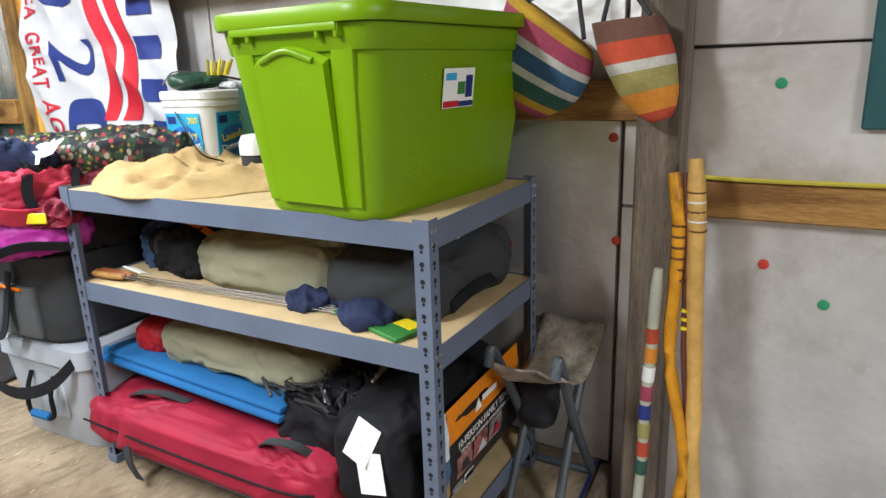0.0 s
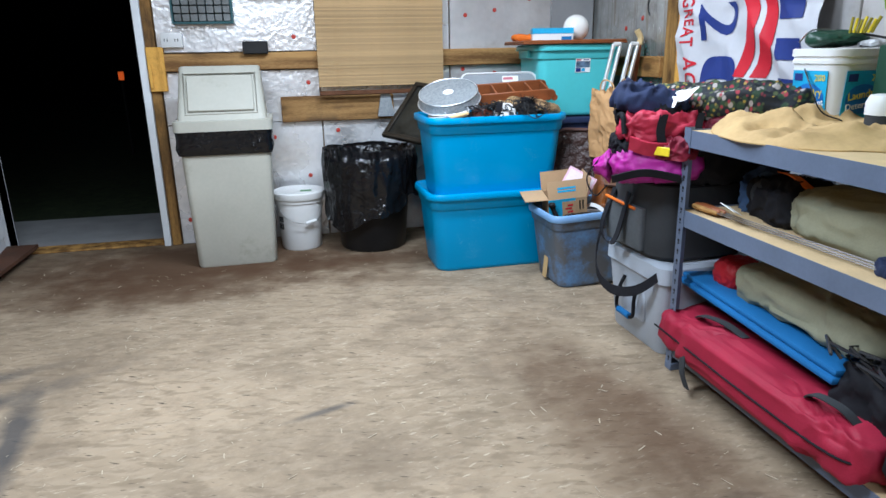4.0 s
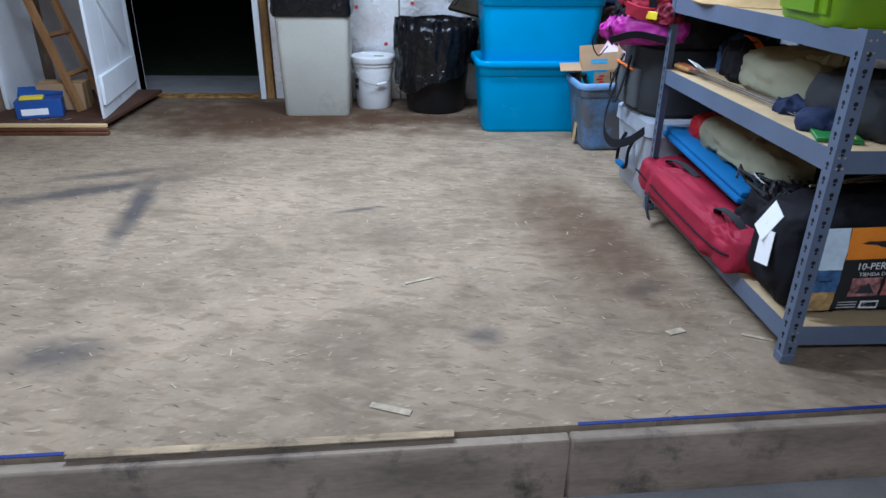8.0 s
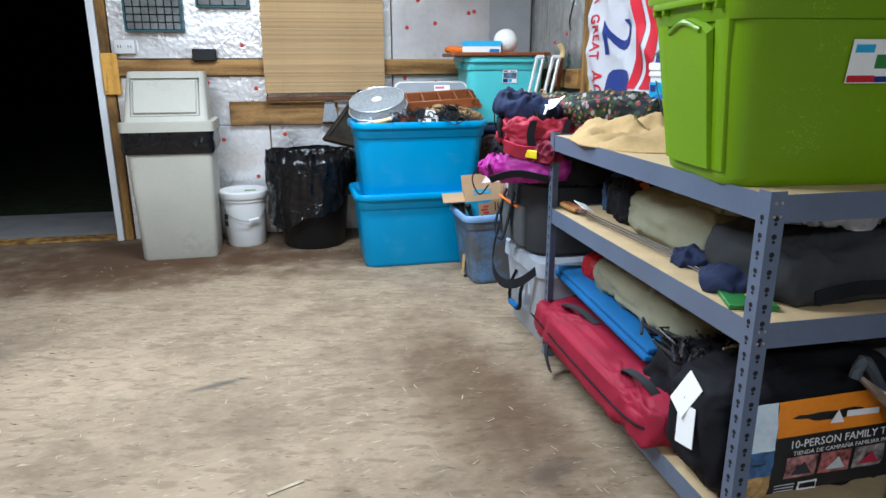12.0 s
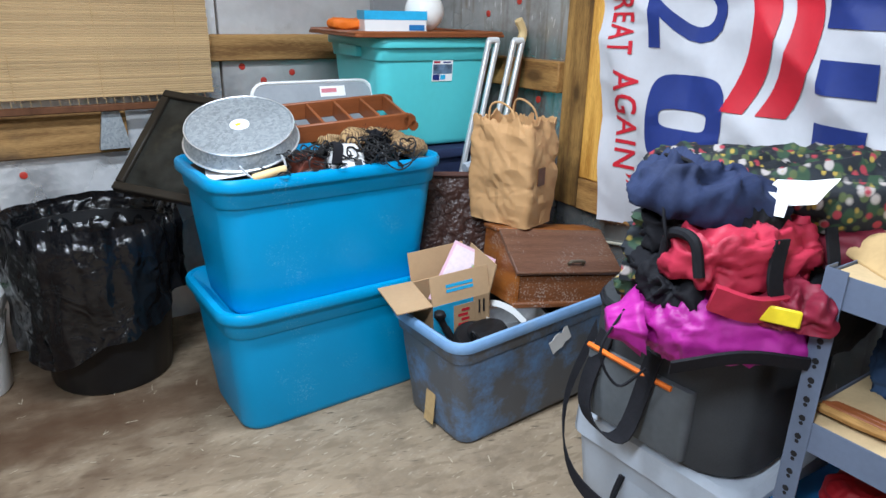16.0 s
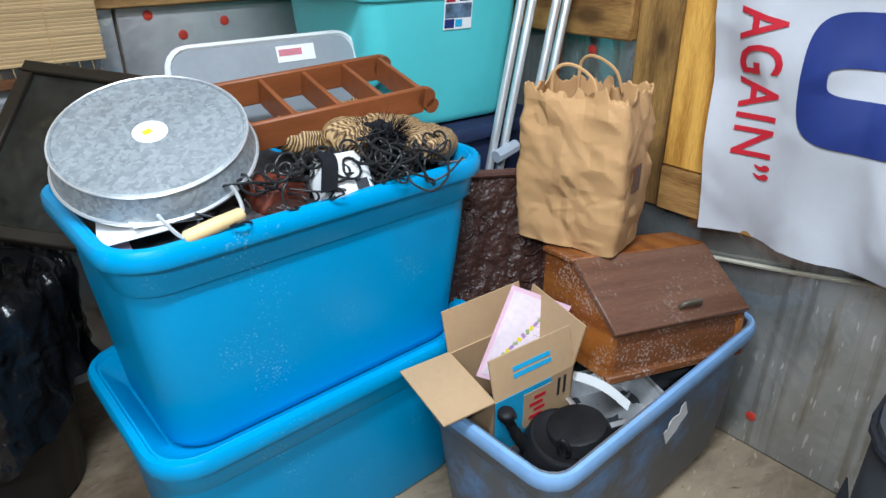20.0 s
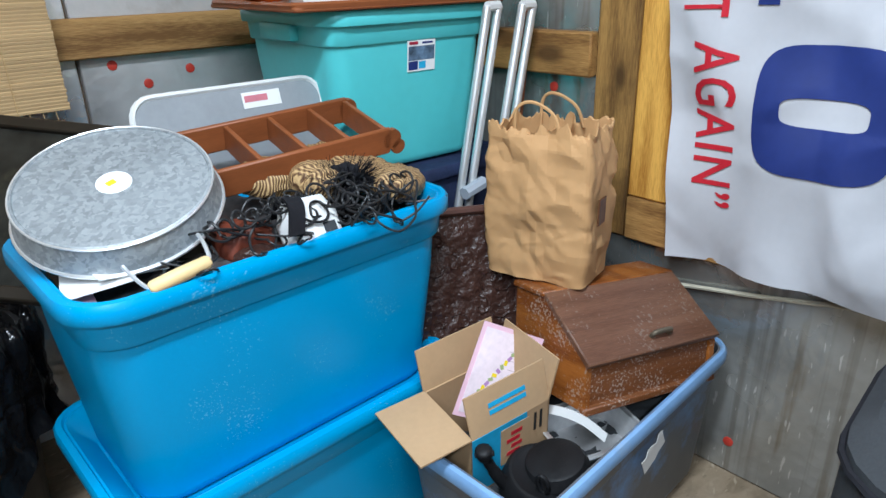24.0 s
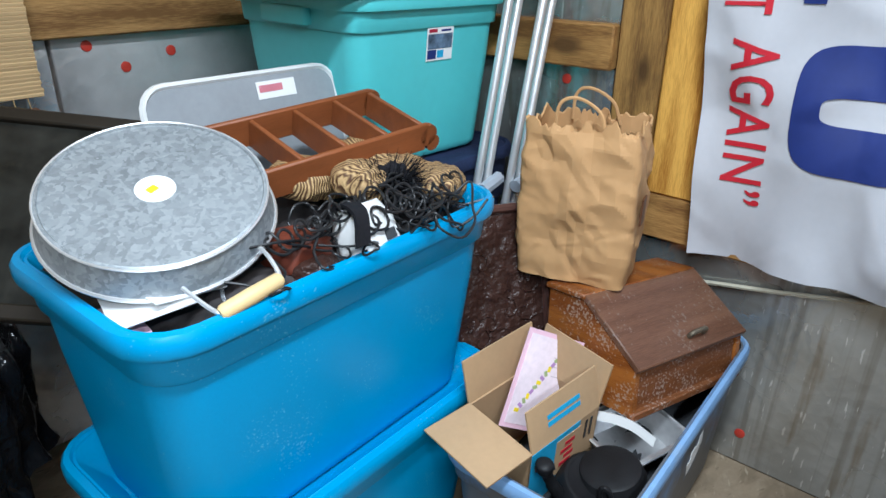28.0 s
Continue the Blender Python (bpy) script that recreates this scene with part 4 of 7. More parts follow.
# ---- storage totes ----
def tote(name, label, material, L, W, H, Lb, Wb, m, rim=0.02, fill=None, handles=True, r=0.07, group="", rim_material=None):
    t = thing(name, label, "storage tote", m, group)
    k = lambda f: (Lb + (L - 2 * rim - Lb) * f, Wb + (W - 2 * rim - Wb) * f)
    rings = []
    for f, z, g in ((0.0, 0.0, -0.012), (0.0, 0.008, 0.0), (0.05, 0.02, 0), (0.62, 0.62 * H, 0), (0.74, 0.80 * H, 0), (0.742, 0.802 * H, 0.013), (0.75, 0.808 * H, 0.016), (0.93, H - 0.036, 0.010), (0.95, H - 0.034, 0.0), (1.0, H - 0.005, 0.0)):
        a, b = k(f)
        rings.append(rrect(a + g, b + g, r, z))
    top = fill if fill else 0.03
    for f, z in ((0.995, H - 0.003), (0.8, 0.8 * H), (0.05, top if fill is None else max(0.03, top))):
        if fill is not None and z < fill:
            continue
        a, b = k(f)
        rings.append(rrect(a - 0.008, b - 0.008, r, z))
    body = part("body", loft(B(), rings), material, t)
    a, b = L - 2 * rim, W - 2 * rim
    lip = [rrect(a - 0.002, b - 0.002, r, H - 0.03), rrect(L - 0.004, W - 0.004, r + rim, H - 0.034), rrect(L, W, r + rim, H - 0.028), rrect(L, W, r + rim, H - 0.008), rrect(L - 0.008, W - 0.008, r + rim, H), rrect(a + 0.006, b + 0.006, r, H + 0.001), rrect(a - 0.004, b - 0.004, r, H - 0.008)]
    part("rim", loft(B(), lip, False, False), rim_material or material, t)
    if handles:
        for s in (-1, 1):
            x = s * (L / 2 - rim * 0.5)
            part("handle", box(B(), x - 0.016, -0.09, H - 0.075, x + 0.016, 0.09, H - 0.03, 0.009, 2), material, t)
    return t


blue_m = pose(-0.272, 2.745, 0.0, 0, 0, 1)
tote_low = tote("storage_tote", "bright blue plastic tote under a matching one", BLUE, 0.80, 0.49, 0.45, 0.68, 0.35, blue_m, fill=0.41, handles=False, group="stacked blue totes")
tote_up = tote("storage_tote", "bright blue plastic tote heaped with odds and ends", BLUE, 0.79, 0.47, 0.44, 0.67, 0.345, blue_m @ pose(0, 0, 0.412), fill=0.355, handles=False, group="stacked blue totes")
green = tote("storage_tote", "large lime green plastic tote on top of the shelf", LIME, 0.74, 0.49, 0.435, 0.60, 0.345, pose(0.30, 0.225, 0.9035, 0, 0, -5), fill=0.25, r=0.06, handles=False)
for s in (-1, 1):
    for yy in (-0.115, 0.115):
        part("corner_rib", loft(B(), [rrect(0.012, 0.05, 0.005, 0.03, 2, s * 0.302, yy), rrect(0.016, 0.06, 0.006, 0.36, 2, s * 0.338, yy * 1.25)]), LIME, green)
def arch_panel(sgn):
    """The raised panel with an arched finger hold on each short side."""
    rings = []
    for lift in (0.0, 0.010, 0.014):
        ring = []
        for k in range(25):
            u = k / 24
            y = -0.105 + 0.21 * u
            z = 0.335 + 0.03 * math.sin(math.pi * u)
            ring.append((y * (1 - lift * 3), z - lift * 0.8))
        for k in range(2):
            ring.append(((0.095, 0.03), (-0.095, 0.03))[k])
        rings.append([(sgn * (0.300 + 0.052 * (z / 0.435) + lift + 0.0), y, z) for y, z in ring])
    return loft(B(), rings, False, True)


for sgn in (-1, 1):
    pn = part("end_panel", arch_panel(sgn), LIME, green)
    # tube in a darker lime paints the shade under the arched hold
    part("finger_hold_shade", tube(B(), smooth_path([(sgn * 0.354, -0.075, 0.332), (sgn * 0.358, 0, 0.352), (sgn * 0.354, 0.075, 0.332)]), 0.007, 8), M("shaded_lime", (0.14, 0.27, 0.003), 0.4), pn)
    for yy in (-0.15, -0.10, 0.10, 0.15):
        part("rim_bracket", box(B(), sgn * 0.346, yy - 0.006, 0.372, sgn * 0.366, yy + 0.006, 0.405, 0.003), LIME, green)
    part("rim_grip", box(B(), sgn * 0.35, -0.155, 0.385, sgn * 0.369, 0.155, 0.402, 0.005, 2), LIME, green)
lab = part("label", moved(box(B(), -0.064, -0.001, -0.044, 0.064, 0, 0.044), pose(-0.03, -0.2095, 0.265, 7, 0, 0)), PAPER, green, "white and blue paper label")
for x0, x1, z0, z1, mt in ((-0.062, 0.0, -0.042, -0.028, RED_INK), (0.0, 0.062, -0.042, -0.03, NAVY_INK), (-0.006, 0.024, -0.014, 0.014, GREEN_PRINT), (0.027, 0.056, -0.022, 0.028, NAVY_INK), (-0.056, -0.014, 0.018, 0.034, CYAN)):
    part("print", moved(box(B(), x0, -0.002, z0, x1, -0.0012, z1), pose(-0.03, -0.2095, 0.265, 7, 0, 0)), mt, lab)

tub = tote("storage_tub", "scuffed slate blue plastic tub with taped crack", TUB, 0.80, 0.40, 0.39, 0.70, 0.32, pose(0.285, 2.305, 0.014, 0, -2.2, 1.5), rim=0.016, fill=0.2, r=0.05, handles=False, rim_material=TUB_RIM)
part("tape", moved(box(B(), -0.025, -0.0012, 0.0, 0.025, 0.0012, 0.29), pose(-0.374, 0.0, 0.02, 7, 0, 90)), TAN, tub, "strip of tan tape")
navy_tote = tote("storage_tote", "dark navy plastic tote in the corner", NAVY_CLOTH, 0.62, 0.60, 0.795, 0.54, 0.5, pose(0.36, 3.15, 0, 0, 0, 0), fill=0.79, handles=False)
aqua = tote("storage_tote", "aqua plastic tote stacked in the corner", AQUA, 0.54, 0.54, 0.41, 0.44, 0.42, pose(0.35, 3.15, 0.80, 0, 0, -4), fill=0.39, r=0.05)
alab = part("label", moved(box(B(), -0.045, -0.0012, -0.04, 0.045, 0, 0.04), pose(0.02, -0.2405, 0.29, 5.6, 0, 0)), PAPER, aqua, "white and blue paper label")
for x0, x1, z0, z1, mt in ((-0.042, 0.042, -0.012, 0.024, M("label_photo", (0.10, 0.16, 0.24), 0.5, 0, 0.8, 40)), (-0.042, -0.012, -0.036, -0.014, NAVY_INK), (-0.008, 0.014, -0.034, -0.016, CYAN), (-0.04, -0.012, 0.028, 0.036, CORAL), (0.002, 0.036, 0.029, 0.034, NAVY_INK)):
    part("print", moved(box(B(), x0, -0.002, z0, x1, -0.0014, z1), pose(0.02, -0.2405, 0.29, 5.6, 0, 0)), mt, alab)


# ---- trash cans and bucket ----
can = thing("trash_can", "tall stained beige plastic trash can with flap lid", "trash can", pose(-1.725, 3.19, 0, 0, 0, 1.5))
part("body", loft(B(), [rrect(0.43, 0.35, 0.03, 0.0), rrect(0.445, 0.36, 0.035, 0.012), rrect(0.47, 0.385, 0.035, 0.45), rrect(0.485, 0.40, 0.035, 0.74)]), BEIGE, can)
part("liner", loft(B(), [rrect(0.505, 0.42, 0.04, 0.655), rrect(0.53, 0.44, 0.05, 0.69), rrect(0.515, 0.43, 0.05, 0.74), rrect(0.525, 0.435, 0.05, 0.79)], False, False), BIN_FILM, can, "black bin liner folded over the edge")
lid = part("lid", loft(B(), [rrect(0.53, 0.44, 0.04, 0.785), rrect(0.53, 0.44, 0.04, 0.84), rrect(0.475, 0.395, 0.035, 0.845), rrect(0.435, 0.20, 0.03, 1.12, cy=0.06), rrect(0.42, 0.185, 0.025, 1.128, cy=0.06)]), BEIGE, can)
flap = part("flap", moved(box(B(), -0.175, -0.008, -0.105, 0.175, 0.006, 0.105, 0.004), pose(0, -0.13, 0.985, -27.5, 0, 0)), BEIGE, lid)
part("flap_border", moved(tube(B(), [(-0.19, 0, -0.12), (0.19, 0, -0.12), (0.19, 0, 0.12), (-0.19, 0, 0.12)], 0.006, 6, True), pose(0, -0.124, 0.985, -27.5, 0, 0)), BEIGE, lid)

bucket = thing("bucket", "white plastic bucket with lid and wire handle", "bucket", pose(-1.346, 3.33, 0))
part("body", loft(B(), [circle(0.118, 0), circle(0.125, 0.01), circle(0.142, 0.30), circle(0.15, 0.302), circle(0.15, 0.33)]), WHITE_PLASTIC, bucket)
blid = part("lid", loft(B(), [circle(0.158, 0.322), circle(0.162, 0.328), circle(0.162, 0.362), circle(0.15, 0.37), circle(0.14, 0.364)]), WHITE_PLASTIC, bucket)
part("print", box(B(), 0.01, -0.05, 0.3645, 0.08, -0.01, 0.366), GREEN_PRINT, blid, "small green print")
part("handle", tube(B(), smooth_path([(-0.15, 0, 0.29), (-0.09, -0.135, 0.22), (0.02, -0.17, 0.185), (0.11, -0.12, 0.20), (0.15, 0, 0.29)]), 0.003, 6), RIVET, bucket)
part("grip", tube(B(), [(0.03, -0.172, 0.186), (0.095, -0.135, 0.195)], 0.010), WHITE_PLASTIC, bucket)
for k in range(6):
    a = radians(205 + 7 * (k % 3))
    r = 0.1345
    part("print", moved(box(B(), -0.006, -0.0012, -0.018, 0.006, 0, 0.018), pose((r + 0.004) * math.cos(a), (r + 0.004) * math.sin(a), 0.20 - 0.045 * (k // 3), 0, 0, math.degrees(a) + 90)), BLACK_PLASTIC, bucket)

bin_ob = thing("trash_bin", "round black plastic bin with a black liner folded over", "trash bin", pose(-0.895, 3.25, 0))
part("body", loft(B(), [circle(0.195, 0.0), circle(0.205, 0.012), circle(0.255, 0.53), circle(0.262, 0.532), circle(0.262, 0.56), circle(0.25, 0.56), circle(0.2, 0.05)]), BLACK_PLASTIC, bin_ob)


def liner(r0, z_top, drop, seed, n=150):
    rings = []
    for j, (f, dr) in enumerate(((0.62, -0.05), (0.3, -0.02), (0.0, 0.01), (-0.12, 0.02), (0.1, 0.024), (0.25, 0.026), (0.4, 0.024), (0.55, 0.022), (0.7, 0.02), (0.85, 0.02), (1.0, 0.026))):
        ring = []
        for k in range(n):
            a = 2 * math.pi * k / n
            low = drop * (0.72 + 0.45 * max(0, math.sin(a * 1.0 + 4.0)) + 0.25 * noise.noise((2 * math.cos(a), 2 * math.sin(a), seed)))
            inside = j < 3
            z = z_top - (0.2 * f if inside else low * f)
            rr = r0 + dr + (0.014 * noise.noise((7 * math.cos(a), 7 * math.sin(a), z * 10 + seed)) + 0.008 * crease(Vector((5 * math.cos(a), 5 * math.sin(a), z * 9 + seed)))) * (0.4 if j in (2, 3) else 1.2) + 0.003 * math.sin(19 * a + seed + j)
            rr = max(rr, r0 - (z_top - z) * 0.095 + 0.006) if not inside else rr
            ring.append((rr * math.cos(a), rr * math.sin(a), z + 0.008 * noise.noise((5 * math.cos(a), 5 * math.sin(a), seed + j))))
        rings.append(ring)
    return loft(B(), rings, True, False)


part("liner", liner(0.262, 0.59, 0.36, 3.1), BIN_FILM, bin_ob, "crumpled glossy black bin liner", sharp=180)

# ---- flag ----
FX = 0.69
flag = thing("flag", "white campaign flag with red and navy print hung sideways", "flag", pose(FX, 1.405, 0.60))
FW, FH = 0.975, 1.52


def flag_pt(u, v):
    y, z = FW * u, FH * v
    return (-0.012 - 0.026 * noise.noise((u * 3 + v, v * 2.2, 1.0)) - 0.006 * noise.noise((u * 8, v * 5 + u * 3, 4.0)) - 0.005 * crease(Vector((u * 3.5, v * 2.5 + u * 2, 2.0))) - 0.015 * abs(math.sin(v * 13.0)) - 0.010 * abs(math.sin(u * 9.4 + 0.3)) - 0.026 * crease(Vector((u * 1.6 + v * 1.2, v * 4.5 - u * 2.5, 6.0))) - 0.010 * crease(Vector((u * 4.1 - v * 2.2, v * 6.5 + u * 3.5, 11.0))) - 0.02 * (1 - v) ** 2 * (0.5 + 0.5 * math.sin(u * 19 + 2 * noise.noise((u * 4, v * 2, 9)))), y - 0.06 * u * (1 - v) ** 2.2, z + 0.012 * math.sin(3 * u) * (1 - v))


part("cloth", sheet(B(), 84, 110, flag_pt, 0.0012), FLAG_CLOTH, flag, sharp=50)


def on_flag(name, bm, material, lift=0.005):
    """Prints lie on the cloth and follow its folds; drawn in (u right to left, v up) metres."""
    for _ in range(4):
        es = [e for e in bm.edges if e.calc_length() > 0.016]
        if not es or len(bm.verts) > 6000:
            break
        bmesh.ops.triangulate(bm, faces=bm.faces)
        bmesh.ops.subdivide_edges(bm, edges=[e for e in bm.edges if e.calc_length() > 0.016], cuts=1)
    for v in bm.verts:
        p = flag_pt(v.co.x / FW, v.co.y / FH)
        v.co = (p[0] - lift - v.co.z, p[1], p[2])
    return part(name, bm, material, flag, sharp=180)


def bar(u0, v0, u1, v1, n=6):
    bm = B()
    return sheet(bm, n, n, lambda a, b: (u0 + (u1 - u0) * a, v0 + (v1 - v0) * b, 0))


def flag_text(body, size, material, u, v, xs=1.0):
    """Lettering reads downwards: its up points to the near edge."""
    cu = bpy.data.curves.new("t", "FONT")
    cu.body, cu.size, cu.align_x, cu.align_y, cu.resolution_u = body, size, "CENTER", "CENTER", 3
    cu.space_character = 1.12
    cu.offset = 0.0012 * size / 0.1
    tmp = new("t", cu)
    bpy.context.view_layer.update()
    me = bpy.data.meshes.new_from_object(tmp.evaluated_get(bpy.context.evaluated_depsgraph_get()))
    bpy.data.objects.remove(tmp)
    bm = B()
    bm.from_mesh(me)
    bmesh.ops.subdivide_edges(bm, edges=[e for e in bm.edges if e.calc_length() > 0.04], cuts=2)
    for w in bm.verts:
        x, y = w.co.x * xs, w.co.y
        w.co = (u - y, v - x, 0)
    return on_flag("lettering", bm, material)


flag_text("GREAT", 0.138, RED_INK, 0.895, 0.70, 0.51)
flag_text("AGAIN\u201d", 0.138, RED_INK, 0.868, 0.34, 0.72)
flag_text("AMERICA", 0.138, RED_INK, 0.905, 1.05, 0.56)
flag_text("2", 0.37, NAVY_INK, 0.67, 0.69, 1.0)
flag_text("0", 0.37, NAVY_INK, 0.67, 1.0, 1.15)
flag_text("2", 0.37, NAVY_INK, 0.67, 1.29, 1.0)


def stripe(u0, w, material):
    def f(a, b):
        v = 0.44 + b * 1.08
        u = u0 + 0.045 * math.sin(v * 7.5) + 0.05 * (v < 0.72) * (0.72 - v) * 3
        return (u + (a - 0.5) * w, v, 0)
    return on_flag("stripe", sheet(B(), 3, 40, f), material)


stripe(0.42, 0.075, RED_INK)
stripe(0.31, 0.075, RED_INK)


def ring_shape(u, v, ru, rv, hu, hv, n=40, p=0.45):
    def s(x):
        return math.copysign(abs(x) ** p, x)
    bm = B()
    a = [bm.verts.new((u + ru * s(math.cos(2 * math.pi * k / n)), v + rv * s(math.sin(2 * math.pi * k / n)), 0)) for k in range(n)]
    b = [bm.verts.new((u + hu * s(math.cos(2 * math.pi * k / n)), v + hv * s(math.sin(2 * math.pi * k / n)), 0)) for k in range(n)]
    for k in range(n):
        bm.faces.new((a[k], a[(k + 1) % n], b[(k + 1) % n], b[k]))
    return bm


on_flag("lettering", ring_shape(0.625, 0.395, 0.145, 0.135, 0.088, 0.03, p=0.5), NAVY_INK)
for v0 in (0.36, 0.52, 0.68, 0.84, 1.0, 1.16):
    on_flag("navy_block", bar(0.075, v0, 0.225, v0 + 0.085), NAVY_INK)


# ---- bags and bundles on the lower shelf ----
def bag(name, label, cat, material, lx, ly, lz, m, seed, amp=0.025, e1=0.55, e2=0.5, freq=5.0, flat=0.012, group="", nu=96, nv=44, fine=0.7):
    t = thing(name, label, cat, m, group)
    part("body", blob(B(), lx, ly, lz, seed, amp, e1, e2, nu, nv, freq, flat, fine), material, t, sharp=180)
    return t


duffel = bag("duffel_bag", "long crimson nylon duffel bag lying on the bottom shelf", "bag", CRIMSON, 0.99, 0.30, 0.142, pose(0.10, 0.765, S1, 0, 0, 90), 2.2, 0.02, 0.34, 0.3, 5.5, nu=110, nv=40, fine=0.9)
part("piping", tube(B(), smooth_path([(0.47, 0.148, 0.06), (0.2, 0.158, 0.062), (-0.1, 0.158, 0.058), (-0.4, 0.15, 0.06), (-0.475, 0.09, 0.062), (-0.49, 0, 0.065)]), 0.0035, 6), BLACK_CLOTH, duffel, "black zip piping")
part("strap", strap(B(), [(0.33, 0.06, 0.135), (0.28, 0.075, 0.162), (0.2, 0.05, 0.165), (0.12, 0.02, 0.14)], 0.03, 0.004, (0, 1, 0)), CHAR_CLOTH, duffel)
part("strap", strap(B(), [(-0.24, 0.09, 0.125), (-0.29, 0.11, 0.165), (-0.36, 0.09, 0.16), (-0.40, 0.06, 0.12)], 0.03, 0.004, (0, 1, 0)), CHAR_CLOTH, duffel)
part("hanging_strap", strap(B(), [(0.26, 0.155, 0.03), (0.25, 0.16, -0.03), (0.23, 0.15, -0.085)], 0.03, 0.005, (1, 0, 0)), CHAR_CLOTH, duffel)
bag("packed_bag", "dark charcoal packed bag behind the red duffel", "bag", CHAR_CLOTH, 0.55, 0.28, 0.20, pose(0.42, 0.93, S1, 0, 0, 90), 7.7)
mat = thing("foam_mat", "folded blue foam camping mat", "mat", pose(0.255, 0.885, 0.292, 3, 4, 0))
part("layer", box(B(), -0.2, -0.39, 0.0, 0.2, 0.39, 0.022, 0.009, 2), MAT_BLUE, mat)
part("layer", box(B(), -0.19, -0.385, 0.0225, 0.2, 0.385, 0.044, 0.009, 2), MAT_BLUE, mat)
bag("stuff_sack", "small bright red stuff sack on the blue mat", "bag", RED, 0.14, 0.17, 0.12, pose(0.20, 1.125, 0.34), 3.3, 0.012, 0.7, 0.8, 9)
sage1 = bag("rolled_bag", "rolled sage green canvas bag on the blue mat", "bag", SAGE, 0.62, 0.20, 0.145, pose(0.22, 0.745, 0.34, 0, 0, 93), 5.1, 0.022, 0.6, 0.55, 6)
part("fold", tube(B(), smooth_path([(-0.12, 0.085, 0.05), (-0.16, 0.06, 0.11), (-0.2, 0.0, 0.14)]), 0.008, 8), SAGE, sage1)
pole_bag = bag("pole_bag", "black bag bristling with black plastic tent clips", "bag", BLACK_CLOTH, 0.34, 0.24, 0.27, pose(0.17, 0.38, S1, 0, 0, 80), 6.4, 0.03, 0.7, 0.7)
rc = random.Random(11)
CLIP = M("dark_glossy_clip", (0.035, 0.036, 0.04), 0.25, 0, 0.1, spec=0.6)
for k in range(44):
    x, y = rc.uniform(-0.14, 0.14), rc.uniform(-0.08, 0.11)
    part("clip", tube(B(), [(x, y, 0.245), (x + rc.uniform(-0.05, 0.05), y + rc.uniform(-0.02, 0.05), 0.275 + rc.uniform(0, 0.02)), (x + rc.uniform(-0.06, 0.06), y + rc.uniform(-0.02, 0.05), 0.268)], 0.005, 6), CLIP, pole_bag)

tent = bag("tent_bag", "black family tent bag with a printed side panel", "tent bag", BLACK_CLOTH, 0.60, 0.27, 0.33, pose(0.295, 0.165, S1), 9.2, 0.022, 0.5, 0.5)
PY = -0.142
wide = lambda x0, x1, z0, z1, lift, n=8: sheet(B(), n, n, lambda u, v: (x0 + (x1 - x0) * u, PY - lift - 0.012 * math.sin(math.pi * min(1, max(0, (z0 + (z1 - z0) * v) / 0.31))) + 0.004 * noise.noise((u * 3 + x0 * 9, v * 3, 2)), z0 + (z1 - z0) * v + 0.03 * (x0 + (x1 - x0) * u)), 0.0008)
part("panel", wide(-0.235, 0.285, 0.035, 0.285, 0.0), M("printed_black_panel", (0.02, 0.02, 0.02), 0.4), tent, "glossy black printed panel")
part("print", wide(-0.155, 0.285, 0.195, 0.287, 0.002), M("orange_print", (0.95, 0.27, 0.02), 0.4), tent, "orange printed band")
part("print", wide(-0.237, -0.157, 0.165, 0.287, 0.002), M("pale_sky_print", (0.68, 0.8, 0.9), 0.4), tent)
part("print", wide(-0.237, -0.157, 0.095, 0.165, 0.002), M("mountain_print", (0.05, 0.12, 0.25), 0.4, 0, 0.6, 30), tent)
part("print", wide(-0.237, -0.157, 0.033, 0.095, 0.002), M("sand_print", (0.45, 0.28, 0.11), 0.4, 0, 0.6, 40), tent)
part("emblem", moved(loft(B(), [[(-0.02, 0, -0.016), (0.02, 0, -0.016), (0.0, 0, 0.018)], [(-0.02, -0.001, -0.016), (0.02, -0.001, -0.016), (0.0, -0.001, 0.018)]]), pose(0.0, PY - 0.017, 0.235)), PAPER, tent)
part("emblem", box(B(), 0.025, PY - 0.0175, 0.232, 0.115, PY - 0.0165, 0.248), PAPER, tent)
words("lettering", "10-PERSON FAMILY TENT", 0.030, PAPER, tent, pose(0.04, PY - 0.0175, 0.176, 90, -2, 0), xscale=0.95)
words("lettering", "TIENDA DE CAMPA\u00d1A FAMILIAR PARA 10", 0.0165, WHITE_PLASTIC, tent, pose(0.045, PY - 0.0175, 0.152, 90, -2, 0), xscale=1.0)
for k, c in enumerate(((0.35, 0.16, 0.15), (0.42, 0.13, 0.12), (0.28, 0.24, 0.22))):
    ph = part("picture", wide(-0.12 + k * 0.095, -0.035 + k * 0.095, 0.078, 0.138, 0.003, 3), M("photo_print", c, 0.4, 0, 0.8, 35), tent)
    part("picture_tent", moved(loft(B(), [[(-0.028, 0, -0.018), (0.028, 0, -0.018), (0.006, 0, 0.014)], [(-0.028, -0.0008, -0.018), (0.028, -0.0008, -0.018), (0.006, -0.0008, 0.014)]]), pose(-0.078 + k * 0.095, PY - 0.0168, 0.106 + 0.003 * k)), (CHAR_CLOTH, M("pale_print", (0.5, 0.55, 0.55), 0.5), CORAL)[k], ph)
part("barcode", wide(-0.075, -0.022, 0.036, 0.062, 0.003, 3), PAPER, tent)
for k in range(9):
    part("print", box(B(), -0.07 + k * 0.005, PY - 0.012, 0.042, -0.068 + k * 0.005, PY - 0.0085, 0.056), BLACK_PLASTIC, tent)
